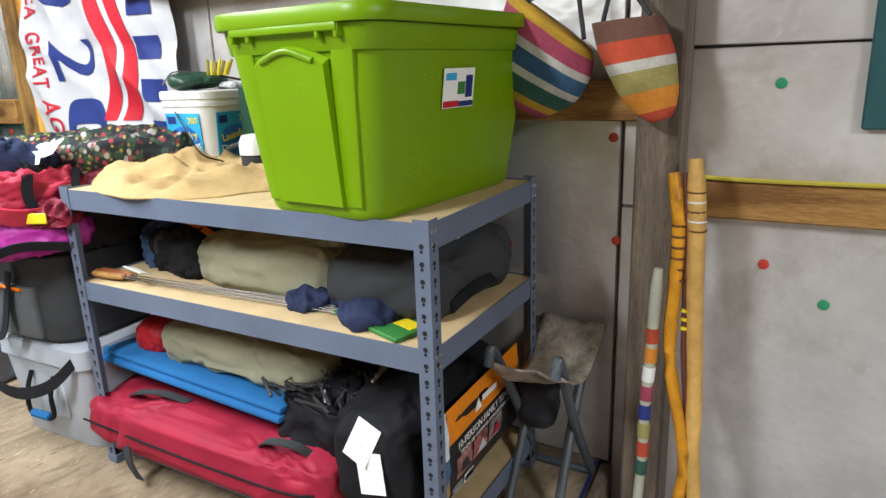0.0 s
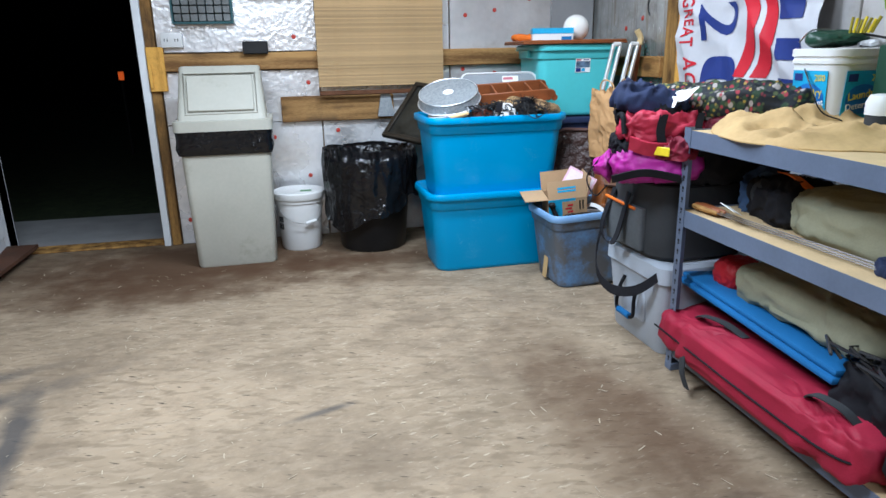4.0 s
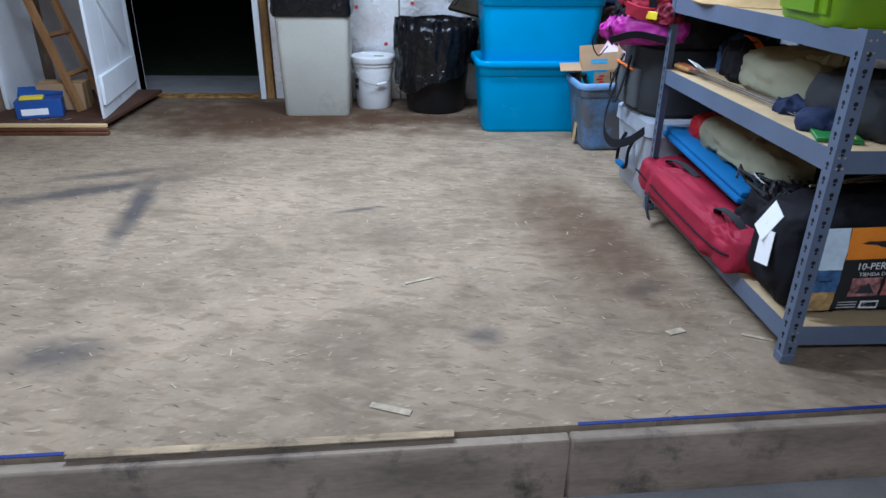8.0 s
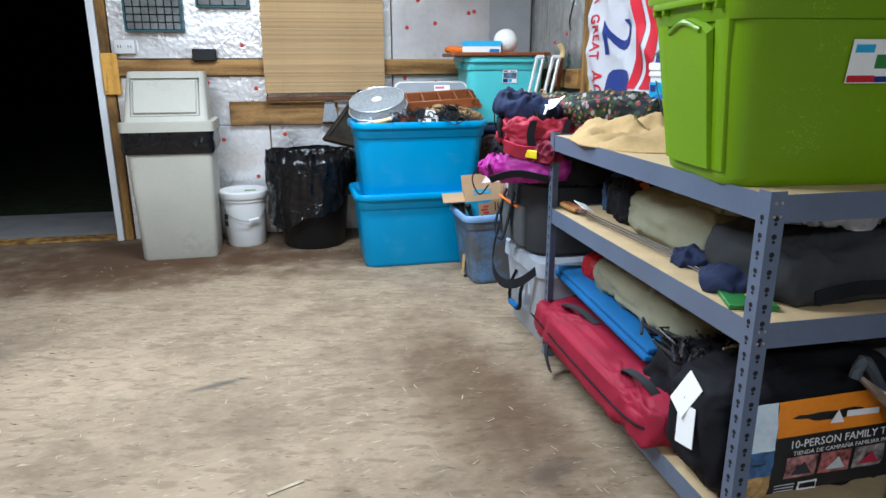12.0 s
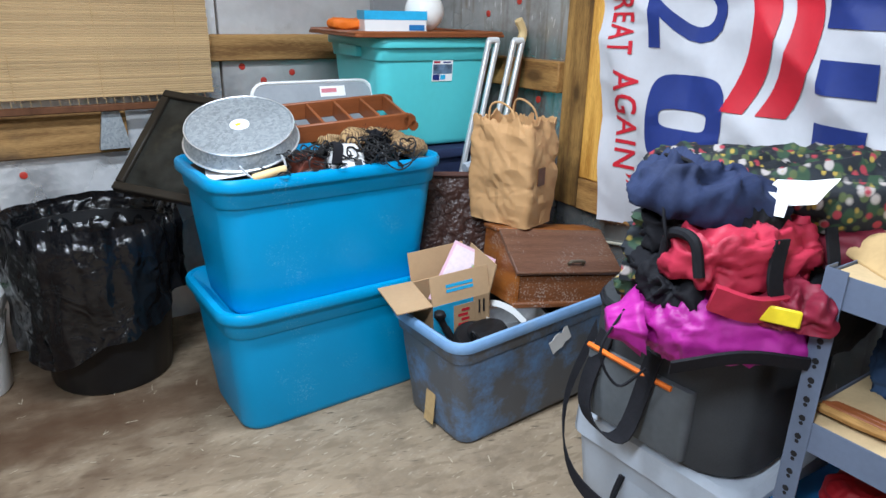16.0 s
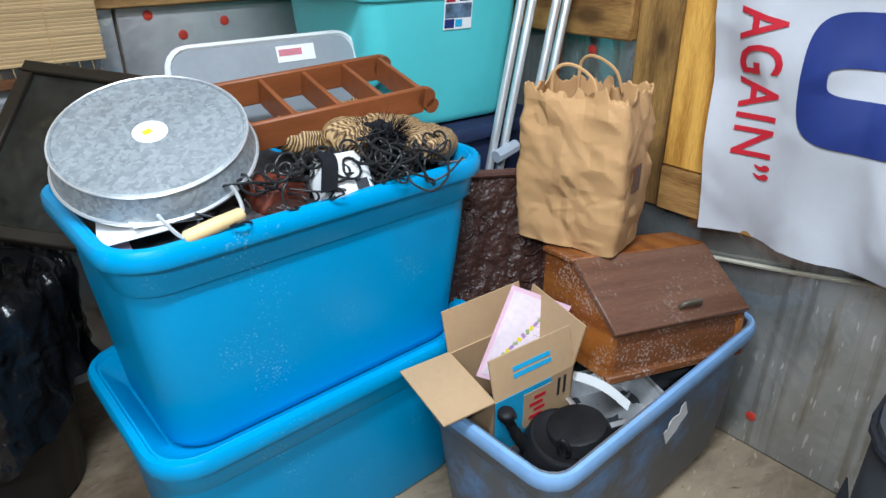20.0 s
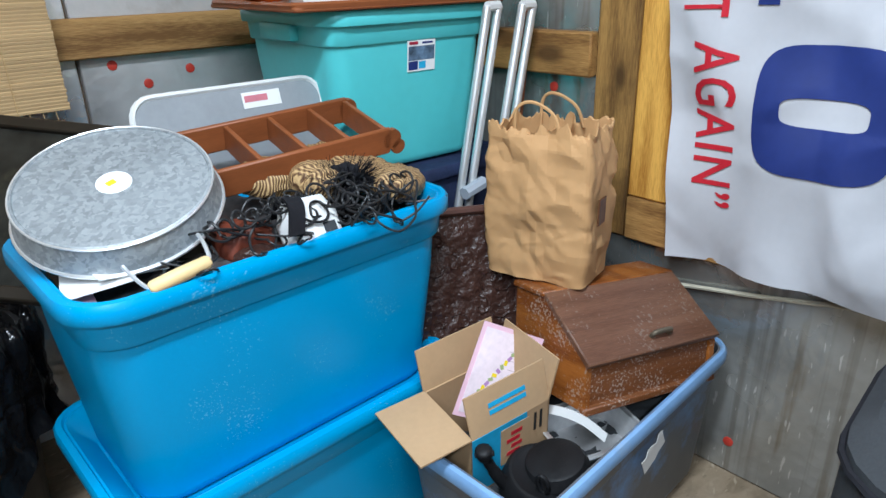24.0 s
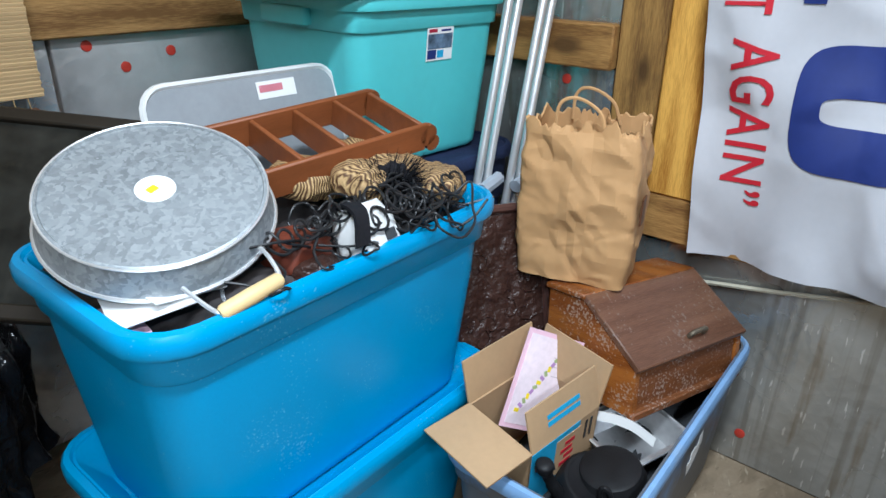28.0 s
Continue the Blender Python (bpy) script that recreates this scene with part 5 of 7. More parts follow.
for k in range(3):
    part("print", wide(-0.14, -0.085, 0.04 + 0.009 * k, 0.043 + 0.009 * k, 0.003, 3), WHITE_PLASTIC, tent)
for k, (x, y, z, a, b) in enumerate(((-0.305, 0.0, 0.245, 20, 18), (-0.318, -0.03, 0.175, -12, 8))):
    part("paper_tag", moved(box(B(), -0.002, -0.036, -0.05, 0.0, 0.036, 0.05), pose(x, y, z, a, b, 0)), PAPER, tent, "torn white paper tag")
bag("dark_bundle", "black bundle with metal poles behind the tent bag", "bundle", BLACK_CLOTH, 0.30, 0.26, 0.40, pose(0.43, 0.45, S1), 12.1)
for k in range(3):
    solid("tent_pole", tube(B(), [(0.12 + 0.03 * k, 0.22 + 0.01 * k, 0.448), (0.56, 0.26 + 0.03 * k, 0.46 + 0.006 * k)], 0.004, 6), RIVET, "thin grey metal tent pole on the bags", "tent pole", group="tent poles")

# ---- middle shelf ----
skewers = thing("skewers", "bundle of thin metal skewers with wooden handles", "skewers", pose(0, 0, S2))
for k in range(5):
    o = 0.012 * k
    a, b = Vector((0.05 + o * 0.6, 1.10 - o * 0.4, 0.016 + 0.004 * (k % 2))), Vector((0.10 + o * 1.1, 0.20 + o, 0.008))
    d = (b - a).normalized()
    part("rod", tube(B(), [a, b], 0.0019, 6), DARK_STEEL, skewers)
    part("handle", tube(B(), [a - d * 0.10, a - d * 0.09, a - d * 0.04, a + d * 0.03, a + d * 0.035], [0.006, 0.010, 0.011, 0.008, 0.004], 8), TERRA if k % 2 else WOOD_Y, skewers)
part("paper_tag", moved(box(B(), -0.035, -0.028, 0.0, 0.035, 0.028, 0.002), pose(0.055, 1.00, 0.045, 24, 20, 30)), PAPER, skewers, "white paper tag")
pack = thing("card_package", "green and orange card package on the shelf edge", "package", pose(0.105, 0.17, S2 + 0.001, 0, 0, 70))
part("card", box(B(), -0.13, -0.055, 0, 0.13, 0.055, 0.012, 0.002), GREEN_PRINT, pack)
part("print", box(B(), -0.03, -0.05, 0.0121, 0.05, 0.03, 0.0135), ORANGE, pack)
part("print", box(B(), -0.115, -0.04, 0.0121, -0.05, 0.0, 0.0135), YELLOW, pack)
tarp = bag("folded_tarp", "folded sage green canvas tarp on the middle shelf", "tarp", SAGE, 0.52, 0.40, 0.16, pose(0.33, 0.62, S2, 0, 0, 96), 13.7, 0.022, 0.5, 0.4, 6)
part("flap", blob(B(), 0.22, 0.16, 0.05, 14.2, 0.02, 0.7, 0.7, 60, 30, 8, 0.01, 0.8), SAGE, tarp).matrix_basis = pose(-0.14, 0.10, 0.10, 24, 10, 12)
torch = bag("tool_bag", "black bag with orange trim on the middle shelf", "bag", BLACK_CLOTH, 0.30, 0.24, 0.145, pose(0.27, 0.97, S2, 0, 0, 75), 15.5, 0.03, 0.6, 0.6, 7)
part("trim", strap(B(), [(-0.13, 0.02, 0.13), (-0.06, 0.04, 0.158), (0.03, 0.04, 0.155)], 0.035, 0.004, (0, 1, 0.2)), ORANGE, torch)
part("cap", moved(loft(B(), [circle(0.035, -0.03, 16), circle(0.038, 0.0, 16), circle(0.03, 0.006, 16)]), pose(0.05, 0.105, 0.085, -80, 0, 10)), CHAR_CLOTH, torch)
bag("denim_cloth", "crumpled blue denim cloth on the shelf", "cloth", M("blue_denim", (0.035, 0.075, 0.16), 0.85, 0, 0.3, 12, 0.5, 90), 0.16, 0.14, 0.15, pose(0.28, 1.125, S2), 17.1, 0.035, 0.8, 0.8, 9)
holdall = bag("black_holdall", "large black soft bag on the middle shelf", "bag", CHAR_CLOTH, 0.48, 0.36, 0.175, pose(0.345, 0.195, S2), 19.9, 0.028, 0.6, 0.5, 4, fine=0.7)
part("strap", strap(B(), [(-0.15, -0.172, 0.03), (-0.05, -0.18, 0.05), (0.06, -0.178, 0.045), (0.16, -0.165, 0.03)], 0.03, 0.004, (0, 0.2, 1)), BLACK_CLOTH, holdall)
bag("plastic_film", "crumpled cloudy plastic bag over the black bag", "plastic bag", CLEAR_FILM, 0.36, 0.16, 0.075, pose(0.36, 0.17, S2 + 0.165, 0, 3, 5), 21.0, 0.035, 0.8, 0.8, 11, fine=0.7)
bag("rolled_jacket", "crumpled navy blue rolled jacket", "jacket", NAVY_CLOTH, 0.28, 0.16, 0.06, pose(0.165, 0.25, S2 + 0.001, 0, 0, 40), 23.0, 0.022, 0.65, 0.6, 6, fine=0.8)
bag("navy_cloth", "crumpled navy cloth hanging over the tarp", "cloth", NAVY_CLOTH, 0.18, 0.13, 0.05, pose(0.17, 0.41, S2 + 0.001, 0, 0, -20), 24.0, 0.02, 0.65, 0.6, 6, fine=0.8)

# ---- top shelf ----
hide = thing("suede_hide", "crumpled tan suede hide spread on the shelf", "hide", pose(0.30, 0.91, S3))


def hide_pt(u, v):
    a, r = 2 * math.pi * u, v
    lx, ly = 0.30 + 0.03 * noise.noise((2 * math.cos(a), 2 * math.sin(a), 5)), 0.33 + 0.06 * noise.noise((2.6 * math.cos(a), 2.6 * math.sin(a), 8))
    if abs(a - 2.0) < 0.5:
        ly += 0.09 * (1 - abs(a - 2.0) / 0.5)
    x, y = -0.02 + lx * r * math.cos(a), ly * r * math.sin(a)
    h = (0.012 + 0.13 * max(0, 0.06 + crumple(Vector((x + 3, y, 1.5)), 5.0)) + 0.06 * max(0, 0.06 + crumple(Vector((x, y + 2, 3)), 12.0)) + 0.03 * math.exp(-((y + 0.20) / 0.05) ** 2) + 0.028 * math.exp(-((y - 0.16 + 0.4 * x) / 0.028) ** 2)) * (1 - r ** 5)
    return (x, y, 0.004 + h)


bmh = B()
ringsh = [[hide_pt(k / 100, j / 30) for k in range(100)] for j in range(30, 0, -1)]
loft(bmh, [[(p[0], p[1], 0.0005) for p in ringsh[0]]] + ringsh)
part("hide", bmh, TAN, hide, sharp=40)
part("curled_edge", tube(B(), smooth_path([(-0.10, 0.27, 0.02), (-0.12, 0.20, 0.04), (-0.08, 0.13, 0.045), (-0.02, 0.08, 0.035)]), [0.006 + 0.008 * math.sin(math.pi * k / 18) for k in range(19)], 8), TAN, hide)


def pail(name, label, m, panel, material, title):
    t = thing(name, label, "pail", m)
    k = 0.232
    part("body", loft(B(), [rrect(k * 0.86, k * 0.86, 0.04, 0), rrect(k * 0.88, k * 0.88, 0.045, 0.01), rrect(k * 0.96, k * 0.96, 0.05, 0.215), rrect(k * 1.0, k * 1.0, 0.05, 0.217), rrect(k * 1.0, k * 1.0, 0.05, 0.228), rrect(k * 0.98, k * 0.98, 0.05, 0.23), rrect(k * 0.98, k * 0.98, 0.05, 0.238), rrect(k * 1.02, k * 1.02, 0.052, 0.24), rrect(k * 1.02, k * 1.02, 0.052, 0.262), rrect(k * 0.98, k * 0.98, 0.05, 0.265)]), WHITE_PLASTIC, t)
    for rz in (-90, 0):
        q = Matrix.Rotation(radians(rz), 4, "Z") @ Matrix.Translation((0, -k * 0.463, 0.105)) @ Matrix.Rotation(radians(3), 4, "X")
        l = part("label", moved(box(B(), -0.075, -0.002, -0.09, 0.075, 0, 0.09), q), panel, t, "blue detergent label")
        part("print", moved(loft(B(), [[(0.066 * math.cos(a), -0.0022, 0.048 * math.sin(a)) for a in [i * math.pi / 12 for i in range(24)]], [(0.066 * math.cos(a), -0.0032, 0.048 * math.sin(a)) for a in [i * math.pi / 12 for i in range(24)]]]), q), material, l)
        if title:
            words("lettering", "Laundry", 0.036, YELLOW, l, q @ pose(0, -0.0036, 0.014, 90, -8, 0))
            words("lettering", "Detergent", 0.031, PAPER, l, q @ pose(0.003, -0.0036, -0.019, 90, -8, 0))
            words("lettering", "200", 0.03, YELLOW, l, q @ pose(0.045, -0.0036, 0.066, 90, 0, 0))
            part("print", moved(box(B(), -0.066, -0.003, 0.056, -0.03, -0.0022, 0.08), q), NAVY_INK, l)
    return t


pail1 = pail("pail", "white square detergent pail with blue labels", pose(0.485, 1.105, S3, 0, 0, 2), CYAN, M("mid_blue_print", (0.02, 0.16, 0.5), 0.4), True)
part("handle", tube(B(), smooth_path([(-0.12, 0.02, 0.20), (-0.135, -0.03, 0.15), (-0.135, -0.09, 0.07), (-0.08, -0.125, 0.04)]), 0.0025, 6), BLACK_PLASTIC, pail1)
part("loose_film", blob(B(), 0.10, 0.08, 0.03, 3, 0.02, 0.9, 0.9, 24, 12, 14), CLEAR_FILM, pail1).matrix_basis = pose(0.06, -0.07, 0.262)
reel = thing("garden_tool", "dark green garden tool with yellow tips on the pail", "garden tool", pose(0.47, 1.11, S3 + 0.266))
part("body", blob(B(), 0.19, 0.15, 0.055, 4.4, 0.02, 0.8, 0.8, 24, 12, 9), GREEN_BOX, reel)
for k in range(7):
    part("tip", tube(B(), [(0.0 + 0.008 * k, -0.045 - 0.006 * k, 0.045), (0.0 + 0.01 * k, -0.05 - 0.008 * k, 0.095 - 0.004 * (k % 3))], 0.005, 6), YELLOW if k % 2 else M("olive_tip", (0.3, 0.25, 0.02), 0.6), reel)
part("wire", tube(B(), smooth_path([(-0.1, 0.06, 0.02), (-0.03, 0.08, 0.06), (0.05, 0.02, 0.05), (0.1, -0.07, 0.02)]), 0.0025, 6), RIVET, reel)
part("rod", tube(B(), [(0.02, -0.03, 0.05), (0.1, -0.14, 0.02)], 0.004, 6), BLACK_PLASTIC, reel)
gbox = thing("green_case", "dark green plastic case on the top shelf", "case", pose(0.53, 0.855, S3))
part("body", box(B(), -0.065, -0.085, 0, 0.065, 0.085, 0.275, 0.012, 2), GREEN_BOX, gbox)
part("handle", tube(B(), smooth_path([(0, -0.045, 0.276), (0, -0.03, 0.305), (0, 0.03, 0.305), (0, 0.045, 0.276)]), 0.007), GREEN_BOX, gbox)
jar = thing("canister", "grey canister with a white screw lid", "canister", pose(0.345, 0.755, S3))
part("body", loft(B(), [circle(0.045, 0), circle(0.05, 0.006), circle(0.05, 0.075), circle(0.046, 0.08)]), CHAR_CLOTH, jar)
part("lid", loft(B(), [circle(0.053, 0.08), circle(0.053, 0.115), circle(0.044, 0.135), circle(0.03, 0.138)]), WHITE_PLASTIC, jar)

# ---- cooler and the pile on it ----
cool = thing("cooler", "pale grey plastic cooler with rope handles", "cooler", pose(0.255, 1.512, 0, 0, 0, 2))
part("body", loft(B(), [rrect(0.46, 0.39, 0.04, 0.0), rrect(0.47, 0.40, 0.045, 0.012), rrect(0.52, 0.45, 0.045, 0.30)]), GREY_PLASTIC, cool)
part("lid", loft(B(), [rrect(0.525, 0.46, 0.045, 0.303), rrect(0.545, 0.475, 0.05, 0.308), rrect(0.54, 0.47, 0.05, 0.37), rrect(0.51, 0.44, 0.05, 0.385)]), GREY_PLASTIC, cool)
part("handle", tube(B(), smooth_path([(-0.262, -0.06, 0.26), (-0.285, -0.062, 0.20), (-0.29, -0.06, 0.12), (-0.29, 0.06, 0.12), (-0.285, 0.062, 0.20), (-0.262, 0.06, 0.26)]), 0.008), BLACK_CLOTH, cool)
part("grip", tube(B(), [(-0.291, -0.045, 0.118), (-0.291, 0.045, 0.118)], 0.014), MAT_BLUE, cool, "blue handle grip")
part("recess", box(B(), -0.256, -0.09, 0.10, -0.244, 0.09, 0.28, 0.008), GREY_PLASTIC, cool)
cbag = thing("cooler_bag", "charcoal cooler bag with orange trim on the cooler", "cooler bag", pose(0.19, 1.515, 0.386, 0, 0, 4))
part("body", loft(B(), [rrect(0.40, 0.38, 0.1, 0), rrect(0.44, 0.42, 0.12, 0.02), rrect(0.455, 0.43, 0.12, 0.17), rrect(0.45, 0.43, 0.13, 0.315), rrect(0.40, 0.38, 0.13, 0.34)]), CHAR_CLOTH, cbag)
part("pocket", loft(B(), [rrect(0.03, 0.26, 0.012, 0.03, 3, -0.225, 0.03), rrect(0.04, 0.27, 0.015, 0.12, 3, -0.23, 0.03), rrect(0.03, 0.27, 0.012, 0.20, 3, -0.228, 0.03)]), M("grey_mesh", (0.09, 0.1, 0.11), 0.8), cbag)
part("trim", tube(B(), smooth_path([(-0.247, 0.16, 0.205), (-0.25, 0.05, 0.20), (-0.247, -0.06, 0.193)]), 0.006, 6), ORANGE, cbag, "orange piping")
part("trim", tube(B(), smooth_path([(-0.19, -0.155, 0.16), (-0.17, -0.18, 0.158)]), 0.007, 6), ORANGE, cbag)
part("top_seam", tube(B(), [(p[0], p[1], 0.30) for p in rrect(0.456, 0.436, 0.13, 0)], 0.006, 6, True), BLACK_CLOTH, cbag)
part("handle", strap(B(), [(-0.225, 0.13, 0.24), (-0.27, 0.14, 0.10), (-0.285, 0.10, 0.04), (-0.28, 0.02, 0.05), (-0.245, -0.01, 0.25)], 0.045, 0.004, (0.25, 1, 0)), BLACK_CLOTH, cbag)
part("shoulder_strap", strap(B(), [(-0.15, 0.215, 0.2), (-0.23, 0.225, 0.02), (-0.275, 0.16, -0.12), (-0.285, 0.02, -0.16), (-0.265, -0.13, -0.12), (-0.2, -0.2, -0.04)], 0.04, 0.004, (0.1, 0.3, 1)), BLACK_CLOTH, cbag)
Z0 = 0.71
bag("black_coat", "black padded coat folded on the pile", "coat", BLACK_CLOTH, 0.56, 0.40, 0.20, pose(0.27, 1.425, Z0 - 0.015, 0, 0, 8), 31.0, 0.04, 0.6, 0.6, 6, nu=56)
mag = bag("stuff_sack", "glossy magenta nylon stuff sack with drawstring neck", "bag", MAGENTA, 0.33, 0.21, 0.15, pose(-0.015, 1.355, Z0 - 0.005, 0, 6, 142), 33.0, 0.03, 0.8, 0.75, 8, nu=90, fine=0.7)
neck = [[(0.17 + 0.055 * f + 0.0 * k, (0.075 - 0.055 * f + 0.03 * max(0, f - 0.6)) * math.cos(2 * math.pi * k / 24) * (1 + 0.18 * math.sin(8 * 2 * math.pi * k / 24)), 0.065 + (0.06 - 0.045 * f + 0.03 * max(0, f - 0.6)) * math.sin(2 * math.pi * k / 24) * (1 + 0.18 * math.sin(8 * 2 * math.pi * k / 24))) for k in range(24)] for f in (0, 0.3, 0.6, 0.8, 1.1)]
part("neck", loft(B(), neck), MAGENTA, mag, sharp=180)
part("cord", tube(B(), smooth_path([(0.2, 0.02, 0.10), (0.25, 0.05, 0.03), (0.22, 0.06, -0.04), (0.17, 0.07, 0.0)]), 0.003, 6), BLACK_CLOTH, mag)
redj = bag("red_jacket", "rolled coral red jacket with black trim", "jacket", CORAL, 0.30, 0.15, 0.11, pose(-0.01, 1.355, Z0 + 0.145, 0, 0, 165), 35.0, 0.032, 0.7, 0.65, 8, nu=56, fine=0.9)
part("trim", tube(B(), smooth_path([(0.145, 0.05, 0.03), (0.15, 0.03, 0.09), (0.15, -0.03, 0.085), (0.145, -0.05, 0.03)]), 0.010, 8), BLACK_CLOTH, redj)
part("cuff", strap(B(), [(0.13, 0.07, 0.0), (0.06, 0.10, -0.02), (-0.05, 0.10, -0.02)], 0.05, 0.012, (0, 0.3, 1)), CORAL, redj)
bag("maroon_jacket", "dark maroon folded jacket in the pile", "jacket", M("maroon_nylon", (0.13, 0.008, 0.02), 0.6, 0, 0.3, 9, 0.4, 90), 0.44, 0.26, 0.11, pose(0.30, 1.315, Z0 + 0.14, 0, 0, 60), 37.0, 0.03, 0.7, 0.65, 8)
lower = bag("maroon_sleeve", "crumpled dark red sleeve above the magenta sack", "sleeve", M("wine_nylon", (0.20, 0.010, 0.03), 0.6, 0, 0.3, 9, 0.4, 90), 0.22, 0.10, 0.075, pose(-0.02, 1.285, Z0 + 0.09, 0, 0, 110), 39.0, 0.03, 0.8, 0.8, 9)
part("patch", moved(box(B(), -0.035, -0.006, -0.016, 0.035, 0.0, 0.016, 0.003), pose(-0.02, 0.058, 0.03, 0, 0, 184)), YELLOW, lower, "yellow strap end")
flor = bag("floral_bag", "dark floral print rolled sleeping bag on the pile", "sleeping bag", FLORAL, 0.70, 0.30, 0.13, pose(0.25, 1.375, Z0 + 0.215, 0, 0, 128), 41.0, 0.03, 0.65, 0.6, 6, nu=64, fine=0.9)
navy_sack = bag("navy_bag", "navy nylon bag with dark print at the end of the pile", "bag", NAVY_CLOTH, 0.28, 0.18, 0.11, pose(0.0, 1.455, Z0 + 0.225, 0, -12, 160), 43.0, 0.035, 0.75, 0.7, 8, fine=0.9)
part("drawstring", tube(B(), smooth_path([(0.13, 0.05, 0.05), (0.15, 0.07, 0.02), (0.14, 0.09, -0.03), (0.12, 0.08, -0.06)]), 0.003, 6), BLACK_CLOTH, navy_sack)
part("seam", tube(B(), smooth_path([(0.10, 0.085, 0.03), (0.11, 0.06, 0.10), (0.11, -0.06, 0.10)]), 0.004, 6), BLACK_CLOTH, navy_sack)
part("hanging_end", blob(B(), 0.11, 0.09, 0.24, 45.0, 0.04, 0.7, 0.7, 60, 40, 10, 0.01, 0.9), FLORAL, flor).matrix_basis = flor.matrix_basis.inverted() @ pose(-0.005, 1.550, Z0 + 0.0, 0, 0, 20)
part("strap", strap(B(), [(-0.1, 0.11, 0.02), (0.02, 0.13, 0.05), (0.14, 0.12, 0.03)], 0.03, 0.006, (0, 0.4, 1)), BLACK_CLOTH, mag)
part("strap", strap(B(), [(0.02, 0.09, 0.10), (0.03, 0.10, 0.03), (0.0, 0.11, -0.06)], 0.03, 0.006, (1, 0, 0)), BLACK_CLOTH, redj)
part("strap", strap(B(), [(-0.12, 0.06, 0.10), (-0.1, 0.10, 0.04), (-0.13, 0.09, -0.05)], 0.025, 0.006, (1, 0, 0)), BLACK_CLOTH, redj)
# two black pieces added to fill the black gaps in the pile
bag("black_gap_piece", "black crumpled piece filling a gap between the jackets", "glove", BLACK_CLOTH, 0.20, 0.12, 0.09, pose(-0.08, 1.455, Z0 + 0.09, 0, 0, 40), 47.0, 0.03, 0.8, 0.8, 10, fine=1.0)
bag("black_gap_roll", "black crumpled piece filling a gap between the bags", "scarf", BLACK_CLOTH, 0.26, 0.10, 0.10, pose(-0.03, 1.415, Z0 + 0.17, 0, 0, 120), 49.0, 0.03, 0.8, 0.8, 10, fine=1.0)
bag("magenta_cover", "magenta rain cover tucked behind the jackets", "cover", MAGENTA, 0.18, 0.14, 0.08, pose(0.20, 1.225, Z0 + 0.15, 0, 0, 30), 50.0, 0.03, 0.8, 0.8, 9, fine=1.0)
ex = Vector((0.10, -1.0, 0.05)).normalized()
ey = (Vector((0.62, 0.0, 0.8)) - ex * Vector((0.62, 0.0, 0.8)).dot(ex)).normalized()
note_m = Matrix((ex, ey, ex.cross(ey))).transposed().to_4x4()
note_m.translation = Vector((0.035, 1.322, 1.005))
tag = thing("paper_note", "white folded paper note on the sleeping bag", "paper", note_m)
part("sheet", sheet(B(), 8, 6, lambda u, v: (0.10 * (u - 0.5) + 0.02 * v, 0.055 * (v - 0.5) + 0.02 * u, 0.012 * abs(u - 0.55) + 0.004 * noise.noise((u * 3, v * 3, 1))), 0.0008), PAPER, tag)
part("folded_sheet", sheet(B(), 6, 6, lambda u, v: (0.055 * (u - 0.5) - 0.02, 0.04 * (v - 0.5) - 0.022, 0.004 + 0.01 * v), 0.0008), PAPER, tag)

# ---- things by the post ----
def striped_pouch(label, m, h, r, colours, seed):
    t = thing("knitted_hat", label, "hat", m, group="striped knitted hats")
    n = 30
    prof = lambda f: r * math.sqrt(max(0.0, 1 - (f * 0.965) ** 2.6)) * (0.94 + 0.12 * math.sin(3.1 * f))
    k = len(colours)
    for i, c in enumerate(colours):
        rings = []
        for j in range(4):
            f = (i + j / 3) / k
            ring = []
            for q in range(n):
                a = 2 * math.pi * q / n
                rr = prof(min(f, 1.0)) * (1 + 0.09 * noise.noise((2.5 * math.cos(a), 2.5 * math.sin(a), f * 3 + seed)))
                ring.append((rr * 0.42 * math.cos(a), rr * math.sin(a) - 0.025 * f, -h * f + 0.22 * rr * math.sin(a) * (1 - f)))
            rings.append(ring)
        part("band", loft(B(), rings, i == 0, i == k - 1), c, t, sharp=180)
    part("loop", tube(B(), smooth_path([(0, r * 0.7, 0.0), (0.02, r * 0.2, 0.09), (0.03, 0.0, 0.15), (0.02, -r * 0.2, 0.09), (0, -r * 0.7, -0.01)]), 0.006, 6), CHAR_CLOTH, t)
    return t


def knit(name, col):
    return M(name, col, 0.9, 0, 0.25, 14, 0.7, 110)


K = {n: knit("knit_" + n, c) for n, c in dict(rose=(0.33, 0.055, 0.10), white=(0.42, 0.40, 0.36), blue=(0.025, 0.075, 0.14), green=(0.025, 0.085, 0.065), yellow=(0.42, 0.24, 0.03), red=(0.42, 0.06, 0.03), olive=(0.27, 0.23, 0.08), brown=(0.13, 0.06, 0.045), orange=(0.55, 0.2, 0.03)).items()}
striped_pouch("striped knitted hat in rose, blue and green", pose(0.56, -0.09, 1.32, 24, 0, 0), 0.235, 0.14, [K["yellow"], K["rose"], K["rose"], K["white"], K["blue"], K["blue"], K["white"], K["green"], K["green"], K["yellow"], K["rose"]], 1.0)
striped_pouch("striped knitted hat in red, olive and yellow", pose(0.525, -0.285, 1.31, -16, 0, 0), 0.25, 0.083, [K["brown"], K["brown"], K["red"], K["red"], K["white"], K["olive"], K["olive"], K["orange"], K["orange"], K["red"]], 4.0)
